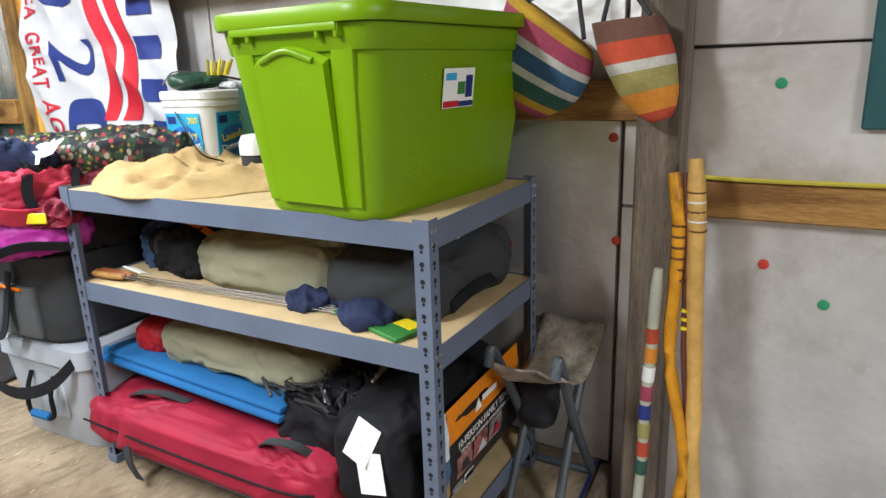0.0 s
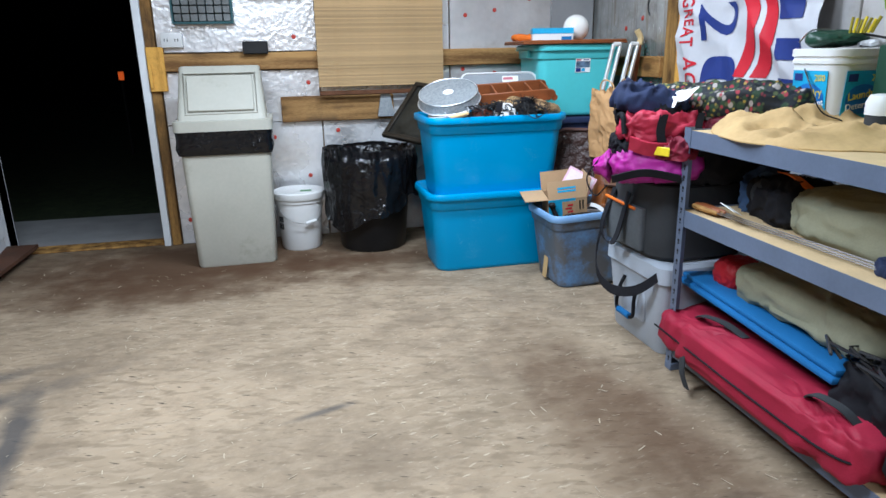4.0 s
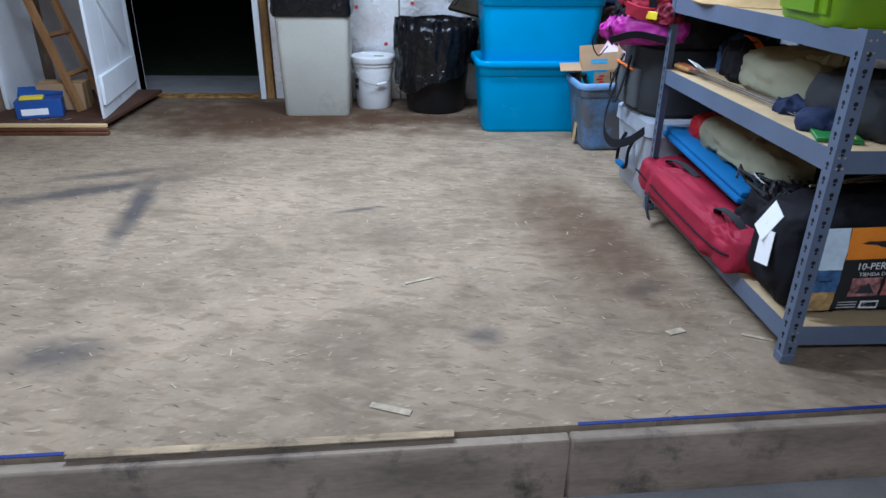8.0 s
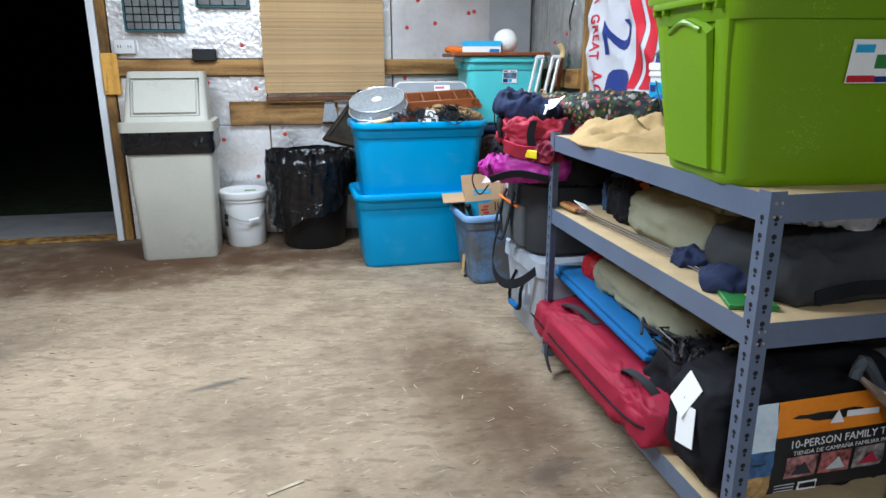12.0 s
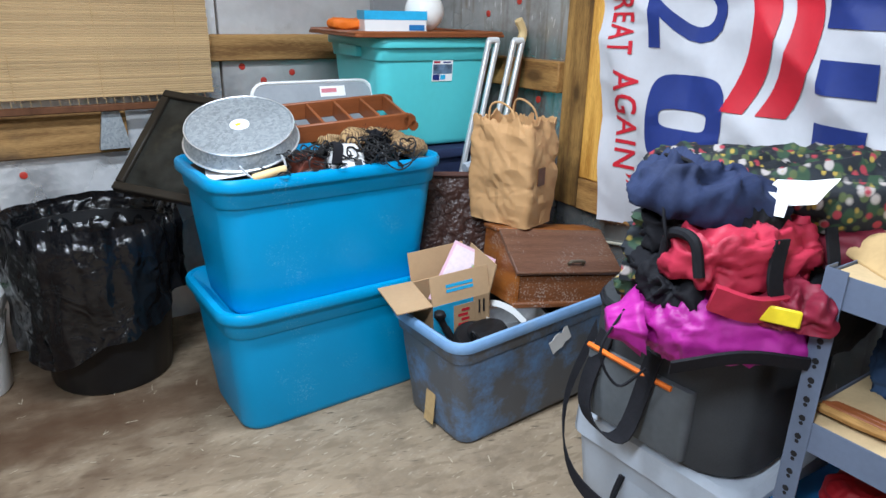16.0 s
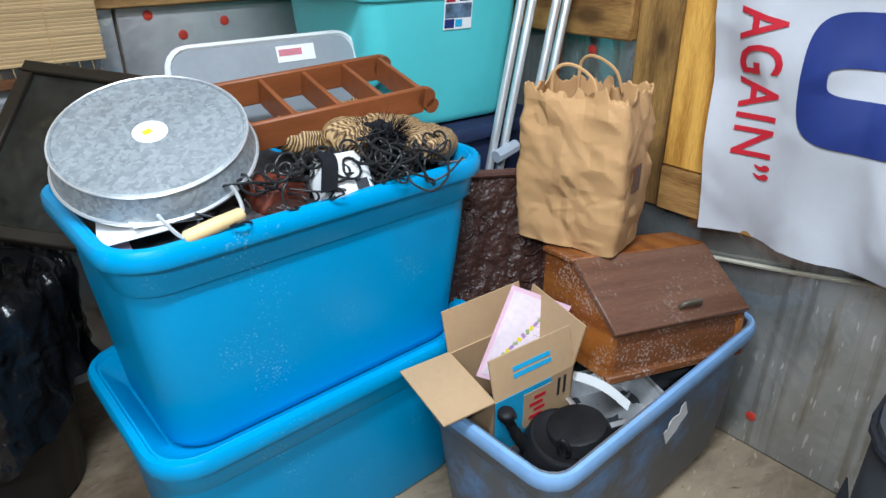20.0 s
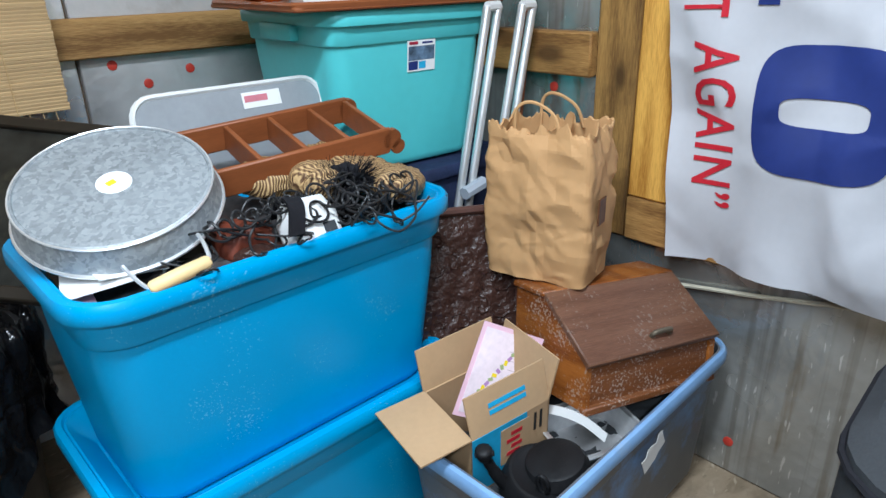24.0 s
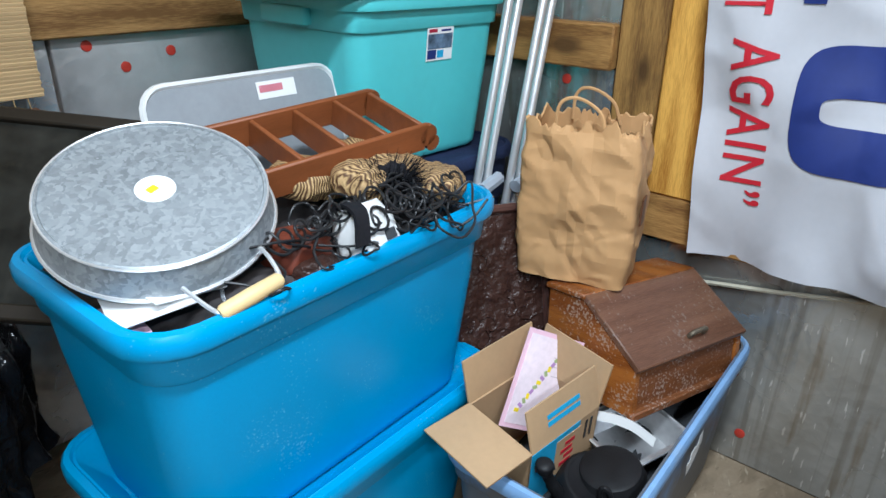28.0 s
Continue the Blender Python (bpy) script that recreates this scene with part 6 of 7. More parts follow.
solid("hat_rail", tube(B(), [(0.605, 0.14, 1.46), (0.605, -0.30, 1.46)], 0.007), IRON, "dark metal rail that the hats hang from", "rail")

stool = thing("folding_stool", "folding camp stool with camouflage seat and dark tubes", "stool", pose(0.485, -0.10, 0, 0, 0, 0))
FR = M("charcoal_enamel_tube", (0.075, 0.09, 0.105), 0.45, 0.0)
for s in (-1, 1):
    y = 0.09 * s - 0.02
    part("leg", tube(B(), smooth_path([(-0.20, y, 0.47), (-0.19, y, 0.50), (-0.16, y, 0.49), (0.0, y * 0.9, 0.24), (0.14, y, 0.012)], 4), 0.0135), FR, stool)
    part("leg", tube(B(), smooth_path([(0.20, y * 0.8, 0.46), (0.06, y * 0.75, 0.28), (-0.10, y * 0.8, 0.03), (-0.12, y * 0.8, 0.012)], 4), 0.0135), FR, stool)
part("foot_bar", tube(B(), [(0.14, -0.11, 0.012), (0.14, 0.07, 0.012)], 0.0135), FR, stool)
part("foot_bar", tube(B(), [(-0.12, -0.09, 0.012), (-0.12, 0.056, 0.012)], 0.0135), FR, stool)
part("seat", sheet(B(), 18, 10, lambda u, v: (-0.19 + 0.39 * u, -0.125 + 0.20 * v, 0.475 - 0.12 * math.sin(math.pi * u) * (0.7 + 0.3 * v) + 0.015 * noise.noise((u * 5, v * 4, 2))), 0.005), CAMO, stool, "camouflage fabric seat", sharp=180)
part("pouch", blob(B(), 0.15, 0.10, 0.16, 51, 0.025, 0.7, 0.6, 28, 14, 6), M("dark_lining", (0.02, 0.02, 0.028), 0.8), stool).matrix_basis = pose(0.05, 0.02, 0.20)


def stick(label, material, top, foot, r, seed, wob=0.006):
    t = thing("walking_stick", label, "walking stick", group="walking sticks")
    a, b = Vector(foot), Vector(top)
    pts, rad = [], []
    for k in range(19):
        f = k / 18
        pts.append(a.lerp(b, f) + Vector((wob * noise.noise((f * 4, seed, 0)), wob * 1.6 * noise.noise((f * 4, seed, 5)), 0)))
        rad.append(r * (0.8 + 0.25 * f + 0.12 * noise.noise((f * 14, seed, 2))) * (0.75 if k == 18 else 1))
    part("shaft", tube(B(), pts, rad, 10), material, t)
    return t, pts


FOOT = LOW
s1, p1 = stick("peeled yellow walking stick leaning on the wall", STICK_Y, (0.55, -0.46, 0.985), (0.43, -0.55, FOOT), 0.021, 1.0, 0.012)
for k in range(5):
    p = p1[16] + (p1[17] - p1[16]) * (k * 0.35 - 0.6)
    part("ring", moved(loft(B(), [circle(0.0228, -0.002, 12), circle(0.0228, 0.002, 12)]), Matrix.Translation(p)), WHITE_PLASTIC if k % 2 else BROWN_BOX, s1)
s2, p2 = stick("amber varnished walking stick leaning on the post", STICK_O, (0.545, -0.412, 0.95), (0.42, -0.51, FOOT), 0.017, 3.0, 0.02)
for k in range(6):
    p = p2[16] + (p2[15] - p2[16]) * (k * 0.42)
    part("ring", moved(loft(B(), [circle(0.0188, -0.003, 12), circle(0.0188, 0.003, 12)]), Matrix.Translation(p)), BROWN_BOX, s2)
for st, pts in ((s1, p1), (s2, p2)):
    part("ferrule", tube(B(), [pts[0], pts[0].lerp(pts[1], 0.4)], 0.019, 10), BLACK_PLASTIC, st, "black rubber tip")
s3, p3 = stick("thin dark reddish walking stick", M("dark_red_stick", (0.12, 0.04, 0.03), 0.5), (0.555, -0.44, 0.95), (0.435, -0.53, FOOT), 0.010, 5.0)
for k in range(3):
    p = p3[12].lerp(p3[13], 0.35 * k)
    part("ring", moved(loft(B(), [circle(0.0125, -0.004, 10), circle(0.0125, 0.004, 10)]), Matrix.Translation(p)), YELLOW, s3)
s4, p4 = stick("stick painted in faded coloured bands", M("grey_green_stick", (0.38, 0.38, 0.30), 0.6), (0.49, -0.40, 0.72), (0.41, -0.385, FOOT), 0.014, 7.0, 0.004)
for k, c in enumerate((K["red"], K["orange"], WHITE_PLASTIC, K["rose"], NAVY_INK, K["olive"], K["red"], K["green"])):
    i = 15 - k
    part("band", tube(B(), [p4[i], p4[i].lerp(p4[i - 1], 0.75)], 0.0158, 10), c, s4)
cable = thing("cable", "thin yellow cable along the girt", "cable")
part("wire", tube(B(), smooth_path([(0.665, -0.42, 0.925), (0.665, -0.6, 0.92), (0.663, -0.9, 0.922), (0.665, -1.4, 0.925)]), 0.006, 6), M("yellow_cable", (0.5, 0.42, 0.06), 0.5), cable)
solid("long_level", box(B(), 0.69, -0.87, 1.045, WALL_X - 0.001, -0.795, 2.05, 0.004), TEAL_DARK, "dark slotted steel strip hung on the wall", "steel strip")

# ---- heap in the upper blue tote ----
heap = thing("odds_and_ends", "dark jumble of cloth and cables filling the tote", "jumble", blue_m @ pose(0, 0, 0.775), kind="stuff")
part("mass", sheet(B(), 36, 22, lambda u, v: (0.70 * (u - 0.5), 0.385 * (v - 0.5), 0.045 + 0.045 * noise.noise((u * 5, v * 4, 2)) + 0.03 * abs(noise.noise((u * 13, v * 9, 7))) - 0.05 * max(abs(u - 0.5), abs(v - 0.5)) ** 2), 0.0), M("dark_jumble", (0.035, 0.03, 0.03), 0.7, 0, 0.8, 22, 0.6, 60, (0.10, 0.05, 0.035), 0.6), heap, sharp=180)

dish = thing("galvanised_tray", "round galvanised tray upside down with wooden handle", "tray", pose(-0.505, 2.722, 0.974, 18.8, -14.9, 9.9))
R0 = 0.163
part("pan", loft(B(), [circle(R0 * 1.04, -0.054, 64), circle(R0 * 1.05, -0.052, 64), circle(R0 * 1.035, -0.046, 64), circle(R0 * 0.985, -0.006, 64), circle(R0 * 0.975, -0.001, 64), circle(R0 * 0.95, 0.0005, 64), circle(R0 * 0.94, -0.003, 64)], False, True), GALV, dish)
part("rim", tube(B(), [(R0 * 1.045 * math.cos(2 * math.pi * k / 64), R0 * 1.045 * math.sin(2 * math.pi * k / 64), -0.052) for k in range(64)], 0.004, 6, True), ALU, dish)
part("seam", tube(B(), [(R0 * 0.985 * math.cos(2 * math.pi * k / 64), R0 * 0.985 * math.sin(2 * math.pi * k / 64), -0.002) for k in range(64)], 0.002, 6, True), ALU, dish)
part("sticker", loft(B(), [circle(0.029, -0.0025, 24, 0.0, 0.0), circle(0.029, -0.0012, 24)]), PAPER, dish, "round white sticker")
part("print", box(B(), -0.012, -0.004, -0.0012, 0.004, 0.008, -0.0004), YELLOW, dish)
ha = radians(-103)
c, s = math.cos(ha), math.sin(ha)
hp = lambda along, out, z: (c * (R0 + out) - s * along, s * (R0 + out) + c * along, z)
for sg in (-1, 1):
    part("handle_wire", tube(B(), smooth_path([hp(0.062 * sg, 0.0, -0.03), hp(0.06 * sg, 0.025, -0.028), hp(0.052 * sg, 0.06, -0.03), hp(0.04 * sg, 0.068, -0.03)]), 0.0035, 6), ALU, dish)
part("grip", tube(B(), [hp(-0.05, 0.068, -0.030), hp(-0.045, 0.068, -0.030), hp(0, 0.068, -0.030), hp(0.045, 0.068, -0.030), hp(0.05, 0.068, -0.030)], [0.008, 0.0115, 0.0125, 0.0115, 0.008], 12), BONE_WOOD, dish, "pale turned wood grip")
for k in range(2):
    solid("white_card", box(B(), -0.055, -0.085 + 0.02 * k, -0.001, 0.055, 0.125, 0.001), PAPER, "white card sheet under the galvanised tray", "card", pose(-0.575 + 0.035 * k, 2.673 - 0.015 * k, 0.850 + 0.008 * k, 3, -6 + 14 * k, -14 + 16 * k))
solid("pink_slip", box(B(), -0.02, -0.05, -0.001, 0.02, 0.05, 0.001), PINK, "pink slip of card", "card", pose(-0.612, 2.655, 0.822, 0, 8, -8))
cup = thing("plastic_cup", "clear plastic cup lying in the tote", "cup", pose(-0.499, 2.641, 0.762, 50, 0, 35))
part("cup", loft(B(), [circle(0.03, 0), circle(0.04, 0.08), circle(0.043, 0.081), circle(0.043, 0.085), circle(0.039, 0.085), circle(0.029, 0.003)]), M("clear_plastic", (0.75, 0.78, 0.82), 0.12, 0, 0.05, trans=0.75, spec=0.5), cup)

# four-compartment wooden rack on its side
rack = thing("wooden_rack", "red-brown wooden rack with four compartments", "rack", pose(-0.115, 2.825, 0.925, 14, -3, -4))
for y in (-0.10, 0.085):
    part("rail", box(B(), -0.205, y, 0.0, 0.205, y + 0.012, 0.062, 0.003), TERRA, rack)
    part("scallop", moved(loft(B(), [circle(0.024, -0.006, 14), circle(0.024, 0.006, 14)]), pose(0.208, y + 0.006, 0.034, 90, 0, 0)), TERRA, rack)
    part("scallop", moved(loft(B(), [circle(0.018, -0.006, 14), circle(0.018, 0.006, 14)]), pose(0.226, y + 0.006, 0.012, 90, 0, 0)), TERRA, rack)
for x in (-0.2, -0.105, -0.005, 0.095, 0.19):
    part("divider", box(B(), x, -0.0875, 0.002, x + 0.011, 0.0845, 0.058, 0.002), TERRA, rack)
glid = thing("tote_lid", "translucent grey plastic lid standing behind the rack", "lid", pose(-0.125, 2.985, 0.82, 76, 0, 0))
part("panel", loft(B(), [rrect(0.47, 0.24, 0.05, 0.0, 5, 0, 0.12), rrect(0.47, 0.24, 0.05, 0.006, 5, 0, 0.12)]), M("grey_translucent_plastic", (0.30, 0.32, 0.34), 0.35, 0, 0.1), glid)
part("rim", tube(B(), [(p[0], p[1], 0.004) for p in rrect(0.47, 0.24, 0.05, 0, 5, 0, 0.12)], 0.007, 6, True), WHITE_PLASTIC, glid)
part("sticker", box(B(), 0.02, 0.185, 0.0062, 0.12, 0.222, 0.0075), PAPER, glid, "pink and white sticker")
part("print", box(B(), 0.025, 0.199, 0.0076, 0.085, 0.214, 0.0085), M("pink_print", (0.6, 0.2, 0.24), 0.5), glid)

# cables, gadget, straw slippers
cables = thing("tangled_cables", "tangle of thin black cables spilling over the tote rim", "cables", pose(-0.272, 2.745, 0.022, 0, 0, 7) @ pose(0.245, -2.835, 0))
rw = random.Random(5)
for k in range(17):
    x, y = rw.uniform(-0.46, 0.0), rw.uniform(2.57, 2.74)
    pts = []
    a = rw.uniform(0, 6.3)
    for j in range(12):
        r = rw.uniform(0.025, 0.06)
        pts.append((x + r * math.cos(a), y + 0.7 * r * math.sin(a) - 0.09 * (x + 0.25), 0.845 + 0.03 * math.sin(j * 0.9 + k) + rw.uniform(-0.006, 0.012)))
        a += 0.75
        x += rw.uniform(-0.002, 0.016)
    part("cable", tube(B(), smooth_path(pts, 5), 0.0024, 6), BLACK_PLASTIC, cables)
for k in range(9):
    x, turn, r = rw.uniform(-0.46, 0.02), rw.uniform(0, 6.3), rw.uniform(0.010, 0.024)
    y = 2.60 - 0.10 * (x + 0.3) + rw.uniform(0, 0.05)
    lp = [(x + r * math.cos(turn + 0.7 * j), y + 0.8 * r * math.sin(turn + 0.7 * j), 0.838 + 0.006 * math.sin(j + k)) for j in range(8)]
    part("loop", tube(B(), smooth_path([(x - rw.uniform(0.02, 0.08), y + 0.06, 0.85), (x - 0.02, y + 0.03, 0.842), *lp, (x + 0.03, y + rw.uniform(0.0, 0.05), 0.845), (x + rw.uniform(0.04, 0.12), y + 0.05, 0.852)]), 0.0022, 6), BLACK_PLASTIC, cables)
for k in range(11):
    x, y, z = -0.40 + 0.036 * k, 2.625 + rw.uniform(-0.01, 0.07), 0.862 + rw.uniform(0, 0.03)
    r, turn, pts = rw.uniform(0.015, 0.03), rw.uniform(0, 6.3), []
    for j in range(17):
        a = turn + 0.75 * j
        pts.append((x + 0.003 * j + r * math.cos(a), y + 0.55 * r * math.sin(a), z + 0.6 * r * math.sin(a) + 0.004 * math.sin(j)))
    pts.append((x + rw.uniform(0.06, 0.14), y + rw.uniform(-0.03, 0.05), z + rw.uniform(-0.02, 0.02)))
    part("coil", tube(B(), smooth_path(pts, 4), 0.0026, 6), BLACK_PLASTIC, cables)
gad = thing("adapter", "white plastic adapter with a black band", "adapter", pose(-0.228, 2.554, 0.827, -28, 6, 12))
part("body", loft(B(), [rrect(0.11, 0.07, 0.02, 0), rrect(0.115, 0.075, 0.025, 0.05), rrect(0.09, 0.055, 0.025, 0.085)]), WHITE_PLASTIC, gad)
part("band", strap(B(), [(-0.07, -0.04, 0.02), (-0.05, -0.042, 0.07), (-0.03, -0.0, 0.095), (-0.035, 0.04, 0.07)], 0.035, 0.006, (1, 0, 0)), BLACK_CLOTH, gad)
part("print", box(B(), 0.0, -0.0385, 0.012, 0.03, -0.0372, 0.03), CHAR_CLOTH, gad)
bag("leather_pouch", "brown leather pouch among the cables", "pouch", LEATHER, 0.13, 0.08, 0.05, pose(-0.319, 2.593, 0.807, 0, 12, 20), 61.0, 0.015, 0.7, 0.6)
bag("rust_case", "rust red case among the cables", "case", M("rust_red", (0.13, 0.028, 0.014), 0.5, 0, 0.4, 20), 0.10, 0.09, 0.06, pose(-0.342, 2.62, 0.832, 0, 0, 0), 63.0, 0.01, 0.5, 0.5)
STRAW = banded("striped_straw_weave", (0.09, 0.04, 0.02), (0.55, 0.36, 0.17), 52, 2.5)
for k, (x, y, z, rz, l) in enumerate(((0.024, 2.635, 0.842, 42, 0.2), (-0.019, 2.695, 0.862, 12, 0.18), (-0.12, 2.698, 0.872, 27, 0.15), (-0.16, 2.79, 0.865, 10, 0.22), (-0.03, 2.80, 0.87, -15, 0.16))):
    bag("straw_slipper", "striped woven straw slipper in the tote", "slipper", STRAW, l, 0.11, 0.075, pose(x, y, z, 10, 12, rz), 65.0 + k, 0.012, 0.8, 0.8, 9, group="straw slippers")
tul = thing("black_tulle", "fluffy tuft of black tulle", "cloth", pose(-0.089, 2.647, 0.872))
part("core", blob(B(), 0.07, 0.05, 0.05, 71.0, 0.02, 0.9, 0.9, 24, 12, 12, fine=1.0), BLACK_CLOTH, tul)
rt = random.Random(8)
bmt = B()
for k in range(320):
    a, e, l = rt.uniform(0, 6.28), rt.uniform(0.1, 1.4), rt.uniform(0.04, 0.085)
    p = Vector((0.02 * math.cos(a), 0.015 * math.sin(a), 0.02))
    d = Vector((math.cos(a) * math.cos(e), math.sin(a) * math.cos(e), math.sin(e) * 0.8))
    tube(bmt, [p, p + d * l * 0.6, p + d * l + Vector((rt.uniform(-0.01, 0.01), rt.uniform(-0.01, 0.01), rt.uniform(-0.012, 0.005)))], [0.0012, 0.001, 0.0004], 3)
part("fringe", bmt, BLACK_CLOTH, tul)
solid("thin_rod", tube(B(), [(-0.02, 2.539, 0.857), (0.091, 2.538, 0.847)], 0.0025, 6), RIVET, "thin metal rod lying over the rim", "rod")

# ---- on the aqua tote ----
tray = thing("serving_tray", "reddish brown wooden tray on the aqua tote", "tray", pose(0.33, 3.13, 1.213, 0, 0, -5))
part("base", box(B(), -0.33, -0.27, 0, 0.29, 0.25, 0.012, 0.004), M("orange_brown_wood", (0.28, 0.085, 0.03), 0.45, 0, 0.2, 4, 0.1, 40), tray)
part("edge", tube(B(), [(p[0] - 0.02, p[1] - 0.01, 0.014) for p in rrect(0.61, 0.51, 0.02, 0, 3)], 0.008, 6, True), TERRA, tray)
tis = thing("carton", "white and blue glove carton", "carton", pose(0.20, 3.03, 1.227, 0, 0, -14))
part("body", box(B(), -0.12, -0.06, 0, 0.12, 0.06, 0.075, 0.002), WHITE_PLASTIC, tis)
part("print", box(B(), -0.1205, -0.0615, 0.045, 0.1205, 0.0615, 0.0765), CYAN, tis, "blue printed top edge")
part("print", box(B(), 0.05, -0.062, 0.008, 0.11, -0.0602, 0.028), MAT_BLUE, tis)
solid("orange_cloth", blob(B(), 0.16, 0.10, 0.05, 3, 0.02, 0.8, 0.8, 24, 12, 9), ORANGE, "orange cloth behind the carton", "cloth", pose(0.07, 3.13, 1.228))
globe = thing("glass_globe", "round opal glass lamp globe lying on the tray", "lamp globe", pose(0.37, 3.07, 1.226))
part("glass", loft(B(), [circle(0.078 * math.sin(math.pi * j / 18), 0.078 - 0.078 * math.cos(math.pi * j / 18), 32) for j in range(1, 18)]), GLASS_WHITE, globe)

# ---- crutches, paper bag, leather board ----
for k, (x, y) in enumerate(((0.49, 2.80), (0.575, 2.755))):
    cr = thing("crutch", "aluminium crutch leaning in the corner, foot up", "crutch", group="pair of crutches")
    base = Vector((x - 0.26, y + 0.02, 0.02))
    for j in range(2):
        o = Vector((0.042 * j, 0, 0))
        part("tube", tube(B(), [base + o * 0.3, (x - 0.125 + o.x, y + 0.01, 0.60), (x + o.x, y, 1.205)], 0.0115, 12), ALU, cr)
    part("grip", tube(B(), [(x - 0.11, y - 0.02, 0.73), (x - 0.03, y - 0.015, 0.745)], 0.018), GREY_PLASTIC, cr)
    part("end_cap", tube(B(), [(x + 0.0, y, 1.205), (x + 0.042, y, 1.205)], 0.013), WHITE_PLASTIC, cr)
lean = thing("wooden_cane", "brown wooden cane in the corner", "cane")
part("shaft", tube(B(), [(0.56, 2.84, 0.02), (0.65, 2.80, 1.2)], 0.014), TERRA, lean)
part("handle", tube(B(), smooth_path([(0.65, 2.80, 1.2), (0.655, 2.80, 1.24), (0.63, 2.80, 1.28)]), 0.017), BONE_WOOD, lean)

kraft = thing("paper_bag", "crumpled brown kraft paper bag with twisted handles", "paper bag", pose(0.375, 2.485, 0.606, 0, 0, -75))


def folded(u, v, n, seed):
    """Flat triangles that meet in sharp folds, n of them round the bag."""
    i, j = math.floor(u), math.floor(v)
    a, b = u - i, v - j
    h = lambda p, q: noise.noise((p % n * 7.31 + 0.5, q * 3.77 + 0.3, seed))
    if a + b < 1:
        return h(i, j) + (h(i + 1, j) - h(i, j)) * a + (h(i, j + 1) - h(i, j)) * b
    return h(i + 1, j + 1) + (h(i, j + 1) - h(i + 1, j + 1)) * (1 - a) + (h(i + 1, j) - h(i + 1, j + 1)) * (1 - b)


def bag_ring(f):
    w, d = 0.125 + 0.012 * math.sin(math.pi * f), 0.085 + 0.010 * math.sin(math.pi * f)
    out = []
    for k in range(150):
        a = 2 * math.pi * k / 150
        r = ((abs(math.cos(a)) / w) ** 9 + (abs(math.sin(a)) / d) ** 9) ** (-1 / 9)
        p = Vector((r * math.cos(a), r * math.sin(a), 0.36 * f))
        cr = 0.026 * folded(k * 15 / 150, f * 6 + 0.4 * math.sin(2 * a), 15, 2.0) + 0.013 * folded(k * 30 / 150, f * 13 + 0.5 * math.sin(a), 30, 5.0)
        r = r - cr * (0.5 + 0.5 * f)
        jag = 0.03 * noise.noise((k * 0.16, 3, 1)) + 0.012 * noise.noise((k * 0.6, 3, 4)) if f > 0.98 else 0
        out.append((r * math.cos(a), r * math.sin(a), 0.36 * f + jag))
    return out


fs = [0, 0.02] + [0.04 + 0.016 * k for k in range(60)] + [1.0]
ringsb = [bag_ring(f) for f in fs]
ringsb += [[(p[0] * 0.965, p[1] * 0.96, p[2] - 0.002) for p in bag_ring(1.0)], [(p[0] * 0.95, p[1] * 0.93, 0.2) for p in bag_ring(0.7)]]
part("body", loft(B(), ringsb), KRAFT, kraft, sharp=9)
for k, (x, y, a) in enumerate(((-0.07, 0.02, 20), (0.02, 0.03, -30), (0.07, 0.0, 60))):
    part("inner_fold", moved(sheet(B(), 14, 14, lambda u, v: (0.09 * (u - 0.5), 0.03 * crumple(Vector((u, v, k * 3.0)), 3.0), 0.10 * v + 0.03 * noise.noise((u * 4, k, 2)) * v), 0.0008), pose(x, y, 0.24, 12, 0, a)), KRAFT, kraft, sharp=25)
for y in (-0.07, 0.07):
    part("handle", tube(B(), smooth_path([(-0.06, y, 0.34), (-0.055, y, 0.40), (-0.02, y * 0.9, 0.415), (0.03, y * 0.9, 0.39), (0.05, y, 0.34)]), 0.004, 6), KRAFT, kraft)
part("stamp", box(B(), 0.138, -0.05, 0.15, 0.142, -0.01, 0.21), BROWN_BOX, kraft)
board = thing("tooled_board", "dark tooled leather tray standing behind the tub", "leather tray", pose(0.20, 2.585, 0.39, 74, 0, -30))
part("panel", loft(B(), [rrect(0.27, 0.36, 0.05, 0, 2, 0, 0.18), rrect(0.28, 0.37, 0.055, 0.012, 2, 0, 0.18)]), LEATHER, board)
part("rim", tube(B(), [(p[0], p[1], 0.015) for p in rrect(0.28, 0.37, 0.055, 0, 2, 0, 0.18)], 0.011, 8, True), M("brown_rim", (0.10, 0.045, 0.035), 0.4), board)
for k in range(14):
    a0 = k * 2.4
    x, y = 0.09 * math.cos(k * 1.9), 0.18 + 0.13 * math.sin(k * 2.7)
    part("scroll", tube(B(), [(x + 0.004 * j * math.cos(a0 + j * 0.75), y + 0.004 * j * math.sin(a0 + j * 0.75), 0.0135) for j in range(1, 9)], 0.0035, 5), LEATHER, board)

# ---- bread box ----
X = Vector((0.364, -0.088, -0.042)).normalized()
Zb = (Vector((0.14, 0.10, 1.0)) - X * Vector((0.14, 0.10, 1.0)).dot(X)).normalized()
Yb = Zb.cross(X)
mb = Matrix((X, Yb, Zb)).transposed().to_4x4()
mb.translation = Vector((0.205, 2.232, 0.505))
bread = thing("bread_box", "old brown wooden bread box with sloping lid", "bread box", mb)
prof = [(0.0, -0.105), (0.0, 0.0), (0.155, 0.115), (0.255, 0.115), (0.255, -0.105)]
for x0, x1 in ((-0.004, 0.012), (0.388, 0.404)):
    part("side", loft(B(), [[(x0, y, z) for y, z in prof], [(x1, y, z) for y, z in prof]]), ORANGE_SIDE, bread)
